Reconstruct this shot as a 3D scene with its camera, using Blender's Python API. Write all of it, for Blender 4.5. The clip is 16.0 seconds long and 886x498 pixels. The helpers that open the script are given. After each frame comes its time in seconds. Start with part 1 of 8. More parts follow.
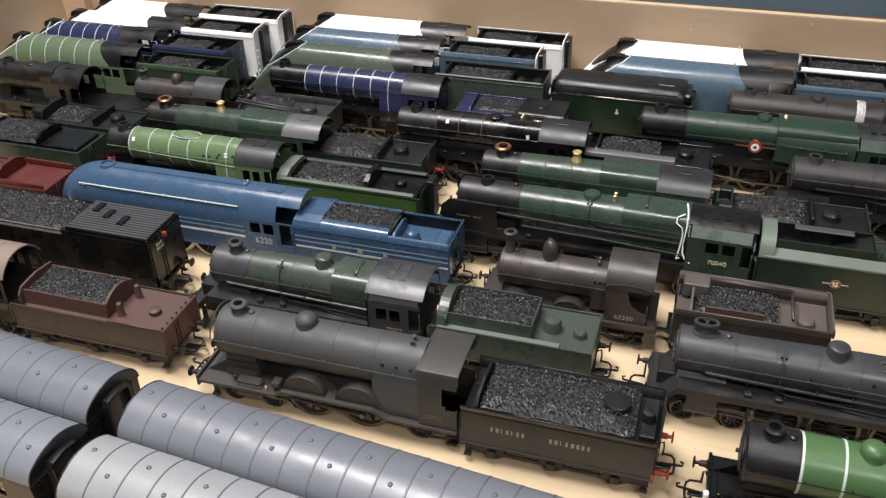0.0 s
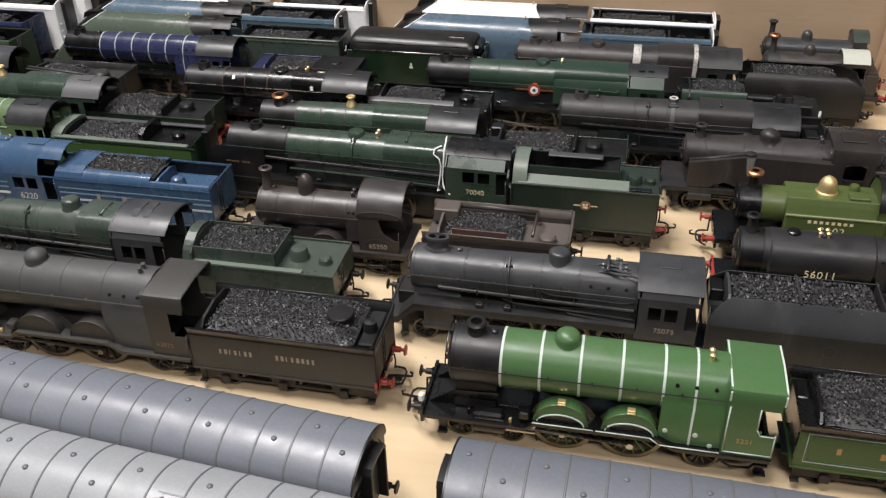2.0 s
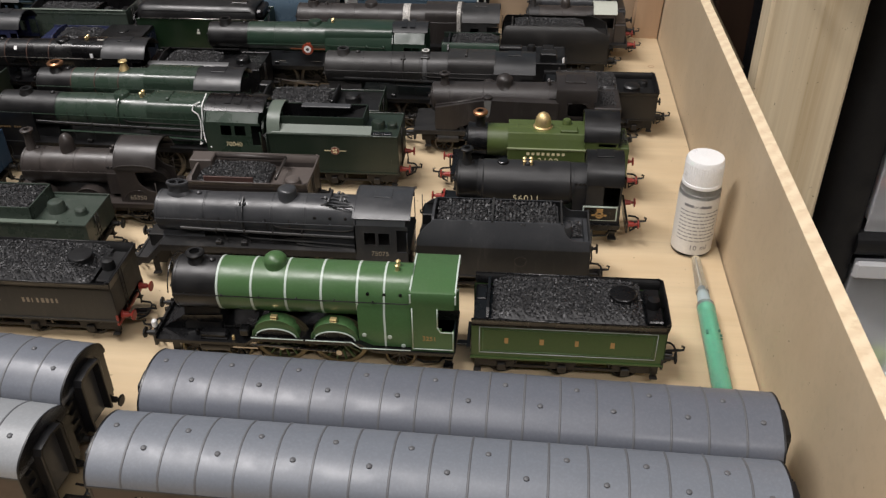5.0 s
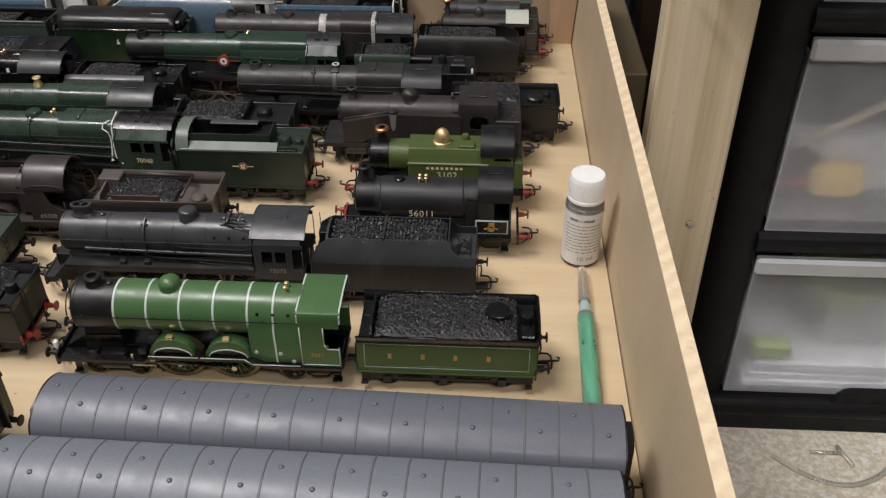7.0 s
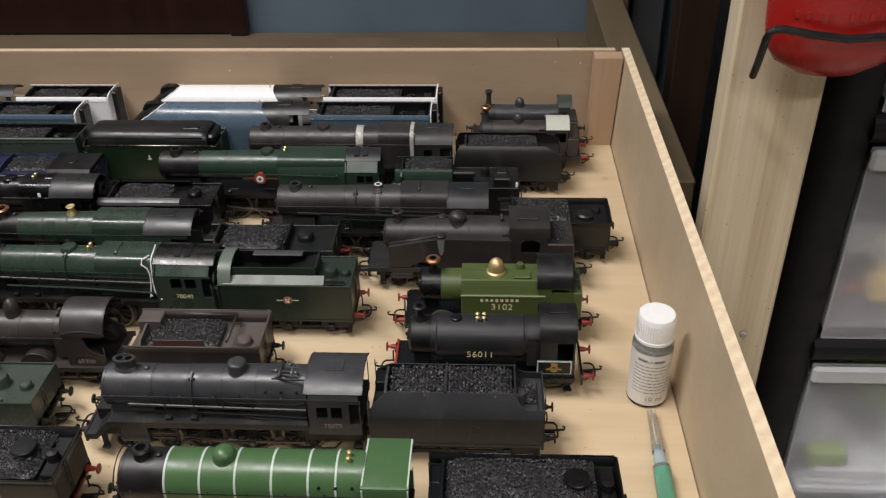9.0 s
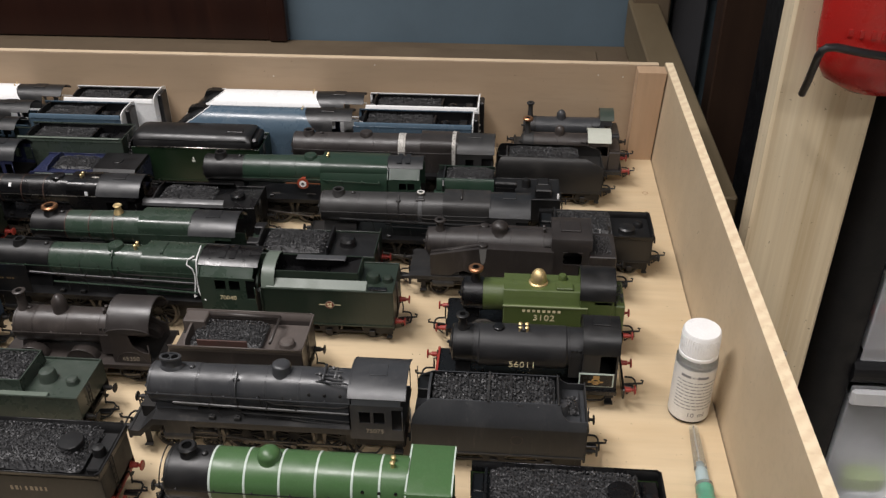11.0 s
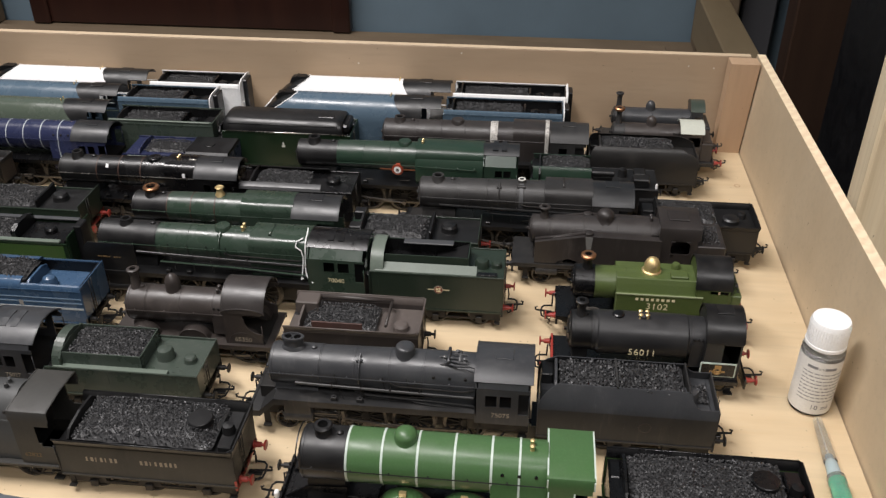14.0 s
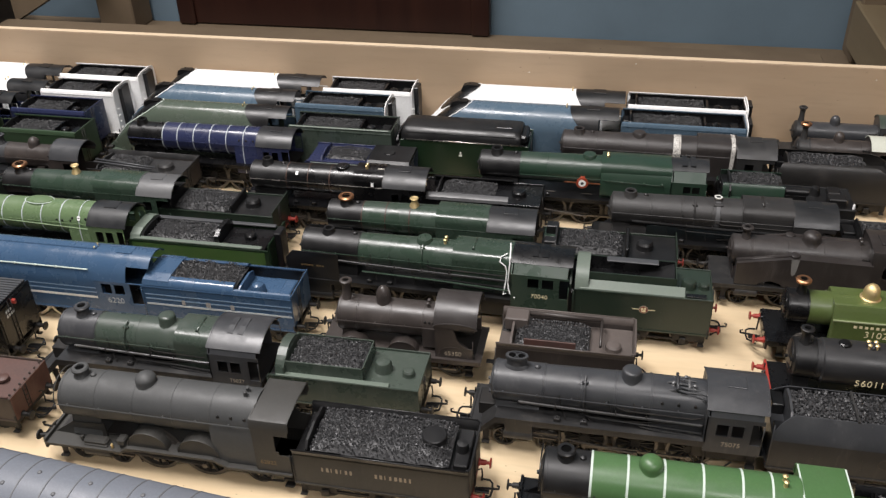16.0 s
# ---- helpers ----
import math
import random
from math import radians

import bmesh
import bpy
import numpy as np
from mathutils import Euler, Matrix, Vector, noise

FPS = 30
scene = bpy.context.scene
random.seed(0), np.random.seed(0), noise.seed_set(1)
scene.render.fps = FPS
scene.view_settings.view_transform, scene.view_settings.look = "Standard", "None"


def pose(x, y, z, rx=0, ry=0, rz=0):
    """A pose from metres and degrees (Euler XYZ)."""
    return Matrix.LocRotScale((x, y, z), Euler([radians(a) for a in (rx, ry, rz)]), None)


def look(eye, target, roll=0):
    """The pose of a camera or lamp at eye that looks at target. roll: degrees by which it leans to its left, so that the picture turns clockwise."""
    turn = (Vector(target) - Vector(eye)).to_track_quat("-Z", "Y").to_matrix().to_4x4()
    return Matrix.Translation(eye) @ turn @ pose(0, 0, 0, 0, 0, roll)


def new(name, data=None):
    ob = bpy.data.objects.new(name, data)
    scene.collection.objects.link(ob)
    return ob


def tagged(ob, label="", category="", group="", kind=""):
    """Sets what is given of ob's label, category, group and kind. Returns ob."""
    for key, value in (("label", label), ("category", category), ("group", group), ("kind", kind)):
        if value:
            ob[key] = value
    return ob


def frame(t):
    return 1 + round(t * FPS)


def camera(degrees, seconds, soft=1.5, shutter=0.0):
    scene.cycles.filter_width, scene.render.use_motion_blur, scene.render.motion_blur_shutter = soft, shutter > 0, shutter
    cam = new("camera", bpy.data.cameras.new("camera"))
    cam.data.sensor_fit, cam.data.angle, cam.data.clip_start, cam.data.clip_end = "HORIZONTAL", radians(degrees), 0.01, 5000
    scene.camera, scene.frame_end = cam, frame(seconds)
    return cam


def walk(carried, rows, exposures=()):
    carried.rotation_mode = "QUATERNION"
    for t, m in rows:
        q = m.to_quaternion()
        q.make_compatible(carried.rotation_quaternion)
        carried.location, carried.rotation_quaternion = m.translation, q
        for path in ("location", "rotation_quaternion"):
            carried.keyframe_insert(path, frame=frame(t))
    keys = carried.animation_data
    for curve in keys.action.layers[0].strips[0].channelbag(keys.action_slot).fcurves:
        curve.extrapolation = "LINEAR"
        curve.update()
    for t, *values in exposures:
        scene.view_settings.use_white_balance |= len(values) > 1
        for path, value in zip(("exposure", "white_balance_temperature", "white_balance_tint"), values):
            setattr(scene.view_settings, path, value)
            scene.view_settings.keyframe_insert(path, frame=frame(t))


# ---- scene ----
cam = camera(53.0, 16.0, soft=1.35)
PATH = [
    (0, (-0.2986, -0.6953, 0.3057), (-0.5561, 0.0955, -0.2496), -1.47),
    (0.5, (-0.2768, -0.6951, 0.2949), (-0.5139, 0.1092, -0.2500), -1.08),
    (1, (-0.2550, -0.6978, 0.2846), (-0.4723, 0.1125, -0.2597), -1.28),
    (1.5, (-0.2312, -0.6984, 0.2766), (-0.4362, 0.1156, -0.2670), -1.34),
    (2, (-0.2058, -0.6980, 0.2705), (-0.3865, 0.1214, -0.2736), -1.19),
    (2.5, (-0.1783, -0.7056, 0.2702), (-0.3397, 0.1165, -0.2758), -1.13),
    (3, (-0.1485, -0.7105, 0.2695), (-0.2781, 0.1138, -0.2816), -0.72),
    (3.5, (-0.1268, -0.7146, 0.2614), (-0.2367, 0.1100, -0.2937), -1.35),
    (6, (-0.0992, -0.7425, 0.2937), (-0.1628, 0.0731, -0.2813), 0.01),
    (6.5, (-0.0816, -0.7424, 0.2979), (-0.1391, 0.0754, -0.2748), 0.08),
    (7, (-0.0725, -0.7398, 0.3092), (-0.1143, 0.0656, -0.2821), -0.08),
    (7.5, (-0.0751, -0.7220, 0.3242), (-0.1089, 0.0932, -0.2540), -0.68),
    (8, (-0.0812, -0.7048, 0.3309), (-0.1089, 0.1203, -0.2334), -1.03),
    (8.5, (-0.0920, -0.6960, 0.3325), (-0.1285, 0.1383, -0.2176), -1.48),
    (9, (-0.1043, -0.6926, 0.3359), (-0.1510, 0.1441, -0.2097), -1.23),
    (9.5, (-0.1092, -0.6949, 0.3385), (-0.1673, 0.1448, -0.2015), -0.99),
    (12, (-0.1215, -0.6952, 0.3293), (-0.1967, 0.1469, -0.2048), -0.47),
    (12.5, (-0.1266, -0.6957, 0.3267), (-0.2038, 0.1455, -0.2085), -0.55),
    (13, (-0.1385, -0.6976, 0.3296), (-0.2189, 0.1421, -0.2075), -0.47),
    (13.5, (-0.1534, -0.6993, 0.3269), (-0.2390, 0.1416, -0.2075), -0.40),
    (14, (-0.1699, -0.7004, 0.3251), (-0.2627, 0.1401, -0.2087), -0.20),
    (14.5, (-0.1887, -0.7009, 0.3257), (-0.2906, 0.1376, -0.2096), -0.14),
    (15, (-0.2141, -0.7004, 0.3251), (-0.3330, 0.1338, -0.2133), -0.45),
    (15.5, (-0.2279, -0.7015, 0.3329), (-0.3784, 0.1260, -0.2080), -1.16),
    (16, (-0.2463, -0.7034, 0.3356), (-0.4212, 0.1214, -0.2020), -1.59),
]
walk(cam, [(t, look(eye, target, roll)) for t, eye, target, roll in PATH],
     exposures=((0, 0.33), (2, 0.28), (3.7, 0.03), (5.8, -0.22), (7, -0.28), (9, -0.25), (12, -0.1), (14, 0.05), (16, 0.28)))
# ---- world, lamps ----
world = bpy.data.worlds.new("room_air")
scene.world = world
world.use_nodes = True
world.node_tree.nodes["Background"].inputs[0].default_value = (0.95, 0.97, 1.0, 1)
world.node_tree.nodes["Background"].inputs[1].default_value = 0.008


def area_lamp(name, eye, target, sx, sy, watts, colour):
    data = bpy.data.lights.new(name, "AREA")
    data.shape, data.size, data.size_y = "RECTANGLE", sx, sy
    data.energy, data.color = watts, colour
    ob = new(name, data)
    ob.matrix_world = look(eye, target)
    return ob


# one long ceiling tube over the bench, to the camera's left
area_lamp("ceiling_tube_light", (-0.80, -0.50, 1.55), (-0.68, -0.38, 0), 1.25, 0.13, 38.0, (1.0, 0.955, 0.945))
# a second, weaker lamp further back in the room, added unseen as fill
area_lamp("far_fill_light", (0.4, -1.7, 1.55), (0.1, -0.5, 0), 1.2, 0.13, 13.5, (1.0, 0.955, 0.945))

# ---- materials ----
def node_mat(name):
    m = bpy.data.materials.new(name)
    m.use_nodes = True
    return m, m.node_tree.nodes, m.node_tree.links, m.node_tree.nodes["Principled BSDF"]


def noise_node(n, l, coord, scale, detail=4.0, rough=0.6, stretch=None):
    t = n.new("ShaderNodeTexNoise")
    t.inputs["Scale"].default_value, t.inputs["Detail"].default_value, t.inputs["Roughness"].default_value = scale, detail, rough
    if stretch:
        mp = n.new("ShaderNodeMapping")
        mp.inputs["Scale"].default_value = stretch
        l.new(coord, mp.inputs["Vector"])
        l.new(mp.outputs["Vector"], t.inputs["Vector"])
    else:
        l.new(coord, t.inputs["Vector"])
    return t.outputs["Fac"]


def ramp(n, l, fac, lo, hi):
    r = n.new("ShaderNodeMapRange")
    r.inputs["From Min"].default_value, r.inputs["From Max"].default_value = lo, hi
    l.new(fac, r.inputs["Value"])
    return r.outputs["Result"]


def blend(n, l, fac, a, b):
    m = n.new("ShaderNodeMix")
    m.data_type = "RGBA"
    for sock, v in ((m.inputs[6], a), (m.inputs[7], b)):
        if isinstance(v, tuple):
            sock.default_value = (*v, 1)
        else:
            l.new(v, sock)
    if isinstance(fac, float):
        m.inputs[0].default_value = fac
    else:
        l.new(fac, m.inputs[0])
    return m.outputs[2]


def bump(n, l, b, height, strength, dist=0.0003):
    k = n.new("ShaderNodeBump")
    k.inputs["Strength"].default_value, k.inputs["Distance"].default_value = strength, dist
    l.new(height, k.inputs["Height"])
    l.new(k.outputs["Normal"], b.inputs["Normal"])


def paint(name, col, rough=0.4, dirt=0.25, dirt_col=(0.07, 0.06, 0.05), metal=0.0, grain=0.06, streak=0.0, dust=(0.13, 0.125, 0.12)):
    """Model paint: a sprayed coat with dust in patches and fine specks."""
    m, n, l, b = node_mat(name)
    co = n.new("ShaderNodeTexCoord").outputs["Object"]
    big = ramp(n, l, noise_node(n, l, co, 55, 5, 0.65), 0.42, 0.75)
    fine = noise_node(n, l, co, 900, 3, 0.7)
    mul = n.new("ShaderNodeMath")
    mul.operation = "MULTIPLY"
    mul.inputs[1].default_value = dirt
    l.new(big, mul.inputs[0])
    c = blend(n, l, mul.outputs[0], col, dirt_col)
    lighter = tuple(min(1, v * 1.25 + 0.004) for v in col)
    f2 = n.new("ShaderNodeMath")
    f2.operation = "MULTIPLY"
    f2.inputs[1].default_value = 0.5
    l.new(ramp(n, l, fine, 0.45, 0.75), f2.inputs[0])
    c = blend(n, l, f2.outputs[0], c, lighter)
    if streak:
        run = ramp(n, l, noise_node(n, l, co, 1.0, 5, 0.7, (330, 330, 45)), 0.52, 0.78)
        cloud = ramp(n, l, noise_node(n, l, co, 26, 4, 0.6), 0.42, 0.68)
        f3 = n.new("ShaderNodeMath")
        f3.operation = "MULTIPLY"
        l.new(run, f3.inputs[0])
        l.new(cloud, f3.inputs[1])
        f4 = n.new("ShaderNodeMath")
        f4.operation = "MULTIPLY"
        f4.inputs[1].default_value = streak
        l.new(f3.outputs[0], f4.inputs[0])
        c = blend(n, l, f4.outputs[0], c, dust)
    l.new(c, b.inputs["Base Color"])
    rr = n.new("ShaderNodeMapRange")
    rr.inputs["To Min"].default_value, rr.inputs["To Max"].default_value = max(0.05, rough - 0.08), min(1, rough + 0.18)
    l.new(big, rr.inputs["Value"])
    l.new(rr.outputs["Result"], b.inputs["Roughness"])
    b.inputs["Metallic"].default_value = metal
    bump(n, l, b, fine, grain, 0.0002)
    return m


def chipped_mat(name, bright, under):
    """Silver paint rubbed through to the coat below in small ragged chips."""
    m, n, l, b = node_mat(name)
    co = n.new("ShaderNodeTexCoord").outputs["Object"]
    f = ramp(n, l, noise_node(n, l, co, 1100, 4, 0.7), 0.50, 0.62)
    l.new(blend(n, l, f, bright, under), b.inputs["Base Color"])
    b.inputs["Roughness"].default_value = 0.33
    bump(n, l, b, f, 0.25, 0.0003)
    return m


def plywood(name, light, dark, along=(6, 60, 60), rough=0.5, knots=True):
    """Pale board: long grain, fine pores, a few knots and scuffs."""
    m, n, l, b = node_mat(name)
    co = n.new("ShaderNodeTexCoord").outputs["Object"]
    g1 = noise_node(n, l, co, 1.0, 6, 0.6, along)
    g2 = noise_node(n, l, co, 7.0, 4, 0.6, along)
    c = blend(n, l, ramp(n, l, g1, 0.35, 0.7), light, dark)
    mid = tuple(v * 0.82 for v in light)
    s = n.new("ShaderNodeMath")
    s.operation = "MULTIPLY"
    s.inputs[1].default_value = 0.5
    l.new(ramp(n, l, g2, 0.5, 0.7), s.inputs[0])
    c = blend(n, l, s.outputs[0], c, mid)
    broad = ramp(n, l, noise_node(n, l, co, 4.5, 4, 0.55), 0.4, 0.72)
    sb = n.new("ShaderNodeMath")
    sb.operation = "MULTIPLY"
    sb.inputs[1].default_value = 0.35
    l.new(broad, sb.inputs[0])
    c = blend(n, l, sb.outputs[0], c, tuple(v * 0.72 for v in light))
    specks = ramp(n, l, noise_node(n, l, co, 420, 2, 0.5), 0.735, 0.76)
    c = blend(n, l, specks, c, tuple(v * 0.45 for v in dark))
    if knots:
        v = n.new("ShaderNodeTexVoronoi")
        v.inputs["Scale"].default_value = 9.0
        l.new(co, v.inputs["Vector"])
        k = ramp(n, l, v.outputs["Distance"], 0.05, 0.02)
        c = blend(n, l, k, c, tuple(v * 0.55 for v in dark))
    l.new(c, b.inputs["Base Color"])
    b.inputs["Roughness"].default_value = rough
    bump(n, l, b, g2, 0.12, 0.0003)
    return m


def sawn_edge(name):
    """Sawn top edge of a board, with slanting saw marks."""
    m, n, l, b = node_mat(name)
    co = n.new("ShaderNodeTexCoord").outputs["Object"]
    mp = n.new("ShaderNodeMapping")
    mp.inputs["Rotation"].default_value = (0, 0, 0.75)
    l.new(co, mp.inputs["Vector"])
    w = n.new("ShaderNodeTexWave")
    w.inputs["Scale"].default_value, w.inputs["Distortion"].default_value = 42.0, 3.0
    w.inputs["Detail"].default_value, w.inputs["Detail Scale"].default_value = 3.0, 2.0
    l.new(mp.outputs["Vector"], w.inputs["Vector"])
    f = noise_node(n, l, co, 250, 4)
    c = blend(n, l, w.outputs["Fac"], (0.78, 0.62, 0.42), (0.86, 0.72, 0.50))
    c = blend(n, l, ramp(n, l, f, 0.5, 0.8), c, (0.68, 0.52, 0.33))
    l.new(c, b.inputs["Base Color"])
    b.inputs["Roughness"].default_value = 0.75
    bump(n, l, b, w.outputs["Fac"], 0.22, 0.0005)
    return m


def coal_mat():
    m, n, l, b = node_mat("coal")
    co = n.new("ShaderNodeTexCoord").outputs["Object"]
    f = noise_node(n, l, co, 700, 3)
    c = blend(n, l, ramp(n, l, f, 0.4, 0.7), (0.020, 0.020, 0.021), (0.055, 0.055, 0.057))
    # pale flecks put into the colour for the glints on the lumps
    c = blend(n, l, ramp(n, l, noise_node(n, l, co, 480, 1), 0.66, 0.72), c, (0.13, 0.13, 0.135))
    l.new(c, b.inputs["Base Color"])
    l.new(ramp(n, l, f, -0.5, 1.4), b.inputs["Roughness"])
    b.inputs["Specular IOR Level"].default_value = 0.65
    return m


def clear(name, col, rough=0.05, ior=1.45):
    m, n, l, b = node_mat(name)
    b.inputs["Base Color"].default_value = (*col, 1)
    b.inputs["Transmission Weight"].default_value = 1.0
    b.inputs["Roughness"].default_value, b.inputs["IOR"].default_value = rough, ior
    return m


M = {}
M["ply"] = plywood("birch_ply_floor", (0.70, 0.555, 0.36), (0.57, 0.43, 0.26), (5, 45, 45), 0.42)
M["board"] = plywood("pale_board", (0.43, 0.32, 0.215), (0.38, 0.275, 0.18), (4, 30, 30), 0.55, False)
# khaki, and lighter than the other walls: the light it catches is in its colour
M["board_right_lit"] = plywood("lit_khaki_board", (0.58, 0.465, 0.32), (0.52, 0.41, 0.275), (4, 30, 30), 0.55, False)
M["block"] = plywood("pine_block", (0.50, 0.345, 0.22), (0.44, 0.29, 0.18), (60, 60, 6), 0.6, False)
M["pine"] = plywood("pine_post", (0.78, 0.67, 0.48), (0.53, 0.41, 0.25), (85, 85, 1.4), 0.6, False)
M["oldwood"] = plywood("dull_old_wood", (0.135, 0.098, 0.060), (0.09, 0.062, 0.036), (8, 8, 8), 0.8)
M["rail_wood"] = plywood("olive_brown_rail", (0.17, 0.13, 0.075), (0.11, 0.08, 0.042), (8, 3, 20), 0.7, False)
M["edge"] = sawn_edge("sawn_edge")
M["coal"] = coal_mat()
M["black"] = paint("satin_black", (0.004, 0.004, 0.0045), 0.30, 0.2, (0.013, 0.013, 0.0135))
M["dull"] = paint("dull_black", (0.0065, 0.0065, 0.007), 0.42, 0.4, (0.020, 0.0195, 0.019))
M["weather"] = paint("weathered_black", (0.020, 0.020, 0.0205), 0.44, 0.5, (0.050, 0.047, 0.044), streak=0.6, dust=(0.11, 0.095, 0.08))
M["soot"] = paint("sooty_grey_black", (0.036, 0.0375, 0.041), 0.38, 0.45, (0.062, 0.063, 0.065), streak=0.45, dust=(0.13, 0.13, 0.13))
M["umber"] = paint("rust_brown_grime", (0.036, 0.030, 0.0275), 0.42, 0.55, (0.066, 0.054, 0.049), streak=0.5, dust=(0.12, 0.10, 0.085))
M["frame"] = paint("grimy_frames", (0.006, 0.0055, 0.005), 0.62, 0.6, (0.036, 0.028, 0.023))
M["apple"] = paint("apple_green", (0.060, 0.130, 0.048), 0.36, 0.15, (0.06, 0.10, 0.04))
M["apple_dark"] = paint("deep_grass_green", (0.040, 0.085, 0.022), 0.4, 0.15, (0.05, 0.07, 0.03))
M["light_green"] = paint("light_apple_green", (0.108, 0.162, 0.080), 0.30, 0.15, (0.1, 0.14, 0.07))
M["brgreen"] = paint("dark_brunswick_green", (0.028, 0.047, 0.033), 0.30, 0.3, (0.050, 0.062, 0.052), streak=0.3, dust=(0.09, 0.10, 0.09))
M["brgreen_w"] = paint("dusty_dark_green", (0.042, 0.057, 0.045), 0.34, 0.4, (0.066, 0.072, 0.064), streak=0.5, dust=(0.13, 0.135, 0.12))
M["mgreen"] = paint("malachite_green", (0.019, 0.040, 0.026), 0.36, 0.35, (0.030, 0.042, 0.032))
M["olive"] = paint("olive_green", (0.072, 0.100, 0.030), 0.40, 0.25, (0.05, 0.07, 0.025))
M["tgreen"] = paint("tender_green", (0.008, 0.021, 0.009), 0.4, 0.2, (0.02, 0.032, 0.02))
M["blue"] = paint("bright_mid_blue", (0.040, 0.080, 0.145), 0.28, 0.15, (0.06, 0.085, 0.12))
M["gblue"] = paint("garter_blue", (0.072, 0.112, 0.152), 0.3, 0.15, (0.08, 0.11, 0.14))
M["navy"] = paint("navy_blue", (0.022, 0.027, 0.066), 0.28, 0.15, (0.03, 0.035, 0.06))
M["red"] = paint("buffer_red", (0.30, 0.035, 0.025), 0.45, 0.35, (0.15, 0.03, 0.02))
M["maroon"] = paint("dull_maroon", (0.085, 0.016, 0.014), 0.45, 0.3, (0.06, 0.018, 0.018))
M["white"] = paint("white_paint", (0.82, 0.82, 0.81), 0.35, 0.1, (0.6, 0.6, 0.6), 0, 0.02)
M["pale"] = paint("pale_grey_green", (0.120, 0.148, 0.121), 0.45, 0.25, (0.11, 0.12, 0.105))
M["line"] = paint("pale_lining", (0.52, 0.60, 0.54), 0.4, 0.15)
M["cream"] = paint("cream_lettering", (0.75, 0.66, 0.42), 0.5, 0.1)
M["dullcream"] = paint("faded_lettering", (0.30, 0.26, 0.20), 0.6, 0.3)
M["gold"] = paint("gold_lettering", (0.42, 0.25, 0.09), 0.5, 0.2)
M["dim_gold"] = paint("dim_gold_lettering", (0.15, 0.10, 0.045), 0.5, 0.3)
M["silver"] = paint("silver_white_lettering", (0.62, 0.62, 0.58), 0.4, 0.1)
M["brass"] = paint("polished_brass", (0.80, 0.62, 0.32), 0.44, 0.2, (0.5, 0.36, 0.15), 0.85, 0.04)
M["copper"] = paint("copper_cap", (0.58, 0.30, 0.16), 0.40, 0.3, (0.3, 0.15, 0.08), 1.0, 0.03)
M["steel"] = paint("bright_steel", (0.48, 0.46, 0.43), 0.3, 0.35, (0.16, 0.12, 0.09), 1.0, 0.03)
M["rod"] = paint("oily_steel", (0.105, 0.096, 0.085), 0.42, 0.55, (0.045, 0.036, 0.030), 0.6, 0.04)
M["wheel_gold"] = paint("dull_gold_tyre", (0.17, 0.145, 0.09), 0.4, 0.4, (0.1, 0.08, 0.05), 0.7, 0.03)
M["roof"] = paint("grey_coach_roof", (0.140, 0.152, 0.176), 0.38, 0.3, (0.115, 0.125, 0.146), 0, 0.08)
M["roof_light"] = paint("light_grey_coach_roof", (0.255, 0.268, 0.28), 0.42, 0.3, (0.25, 0.26, 0.27), 0, 0.08)
M["dgrey"] = paint("slate_grey", (0.055, 0.057, 0.061), 0.42, 0.3, (0.04, 0.04, 0.04))
M["tan"] = paint("weathered_tan", (0.20, 0.155, 0.125), 0.65, 0.5, (0.12, 0.085, 0.065))
M["wing_brown"] = paint("brown_orange_wings", (0.16, 0.055, 0.024), 0.45, 0.2)
M["orange"] = paint("orange_red_plate", (0.27, 0.042, 0.018), 0.4, 0.1)
M["glass"] = clear("cab_glass", (0.9, 0.95, 0.95))
M["plastic_black"] = paint("black_plastic", (0.007, 0.007, 0.008), 0.42, 0.2, (0.018, 0.018, 0.019), 0, 0.03)
M["vent"] = paint("dusty_vent_grey", (0.11, 0.113, 0.12), 0.5, 0.3, (0.07, 0.07, 0.07))
M["coach_side"] = paint("dark_red_coach_side", (0.020, 0.005, 0.005), 0.4, 0.3, (0.014, 0.005, 0.005))
M["sage"] = paint("sage_green", (0.100, 0.140, 0.084), 0.3, 0.15, (0.08, 0.11, 0.06))
M["pale_roof"] = paint("dusty_pale_roof", (0.50, 0.52, 0.45), 0.5, 0.15, (0.4, 0.4, 0.36))
M["rust"] = paint("rust_red_grime", (0.085, 0.043, 0.035), 0.55, 0.7, (0.055, 0.036, 0.032))
M["rust_dark"] = paint("rusty_brown", (0.047, 0.035, 0.029), 0.55, 0.6, (0.080, 0.056, 0.045), streak=0.7, dust=(0.13, 0.09, 0.07))
M["black_tank"] = paint("satin_black_tank", (0.017, 0.017, 0.018), 0.44, 0.3, (0.032, 0.032, 0.033))
M["stripe_blue"] = paint("faint_light_blue_line", (0.16, 0.24, 0.34), 0.4, 0.15, (0.1, 0.16, 0.24))
M["dull_red"] = paint("dull_crest_red", (0.20, 0.045, 0.03), 0.5, 0.2)
M["roof_dark"] = paint("dark_cab_roof", (0.015, 0.016, 0.0175), 0.42, 0.35, (0.032, 0.032, 0.033))
M["copper_line"] = paint("fine_orange_line", (0.058, 0.031, 0.023), 0.45, 0.3)
M["line_dim"] = paint("soft_white_line", (0.42, 0.46, 0.48), 0.45, 0.2)
M["sage_dark"] = paint("grey_sage_green", (0.068, 0.086, 0.066), 0.26, 0.2, (0.05, 0.06, 0.045))
M["plain_edge"] = plywood("plain_sawn_edge", (0.62, 0.49, 0.34), (0.54, 0.41, 0.27), (30, 30, 30), 0.7, False)
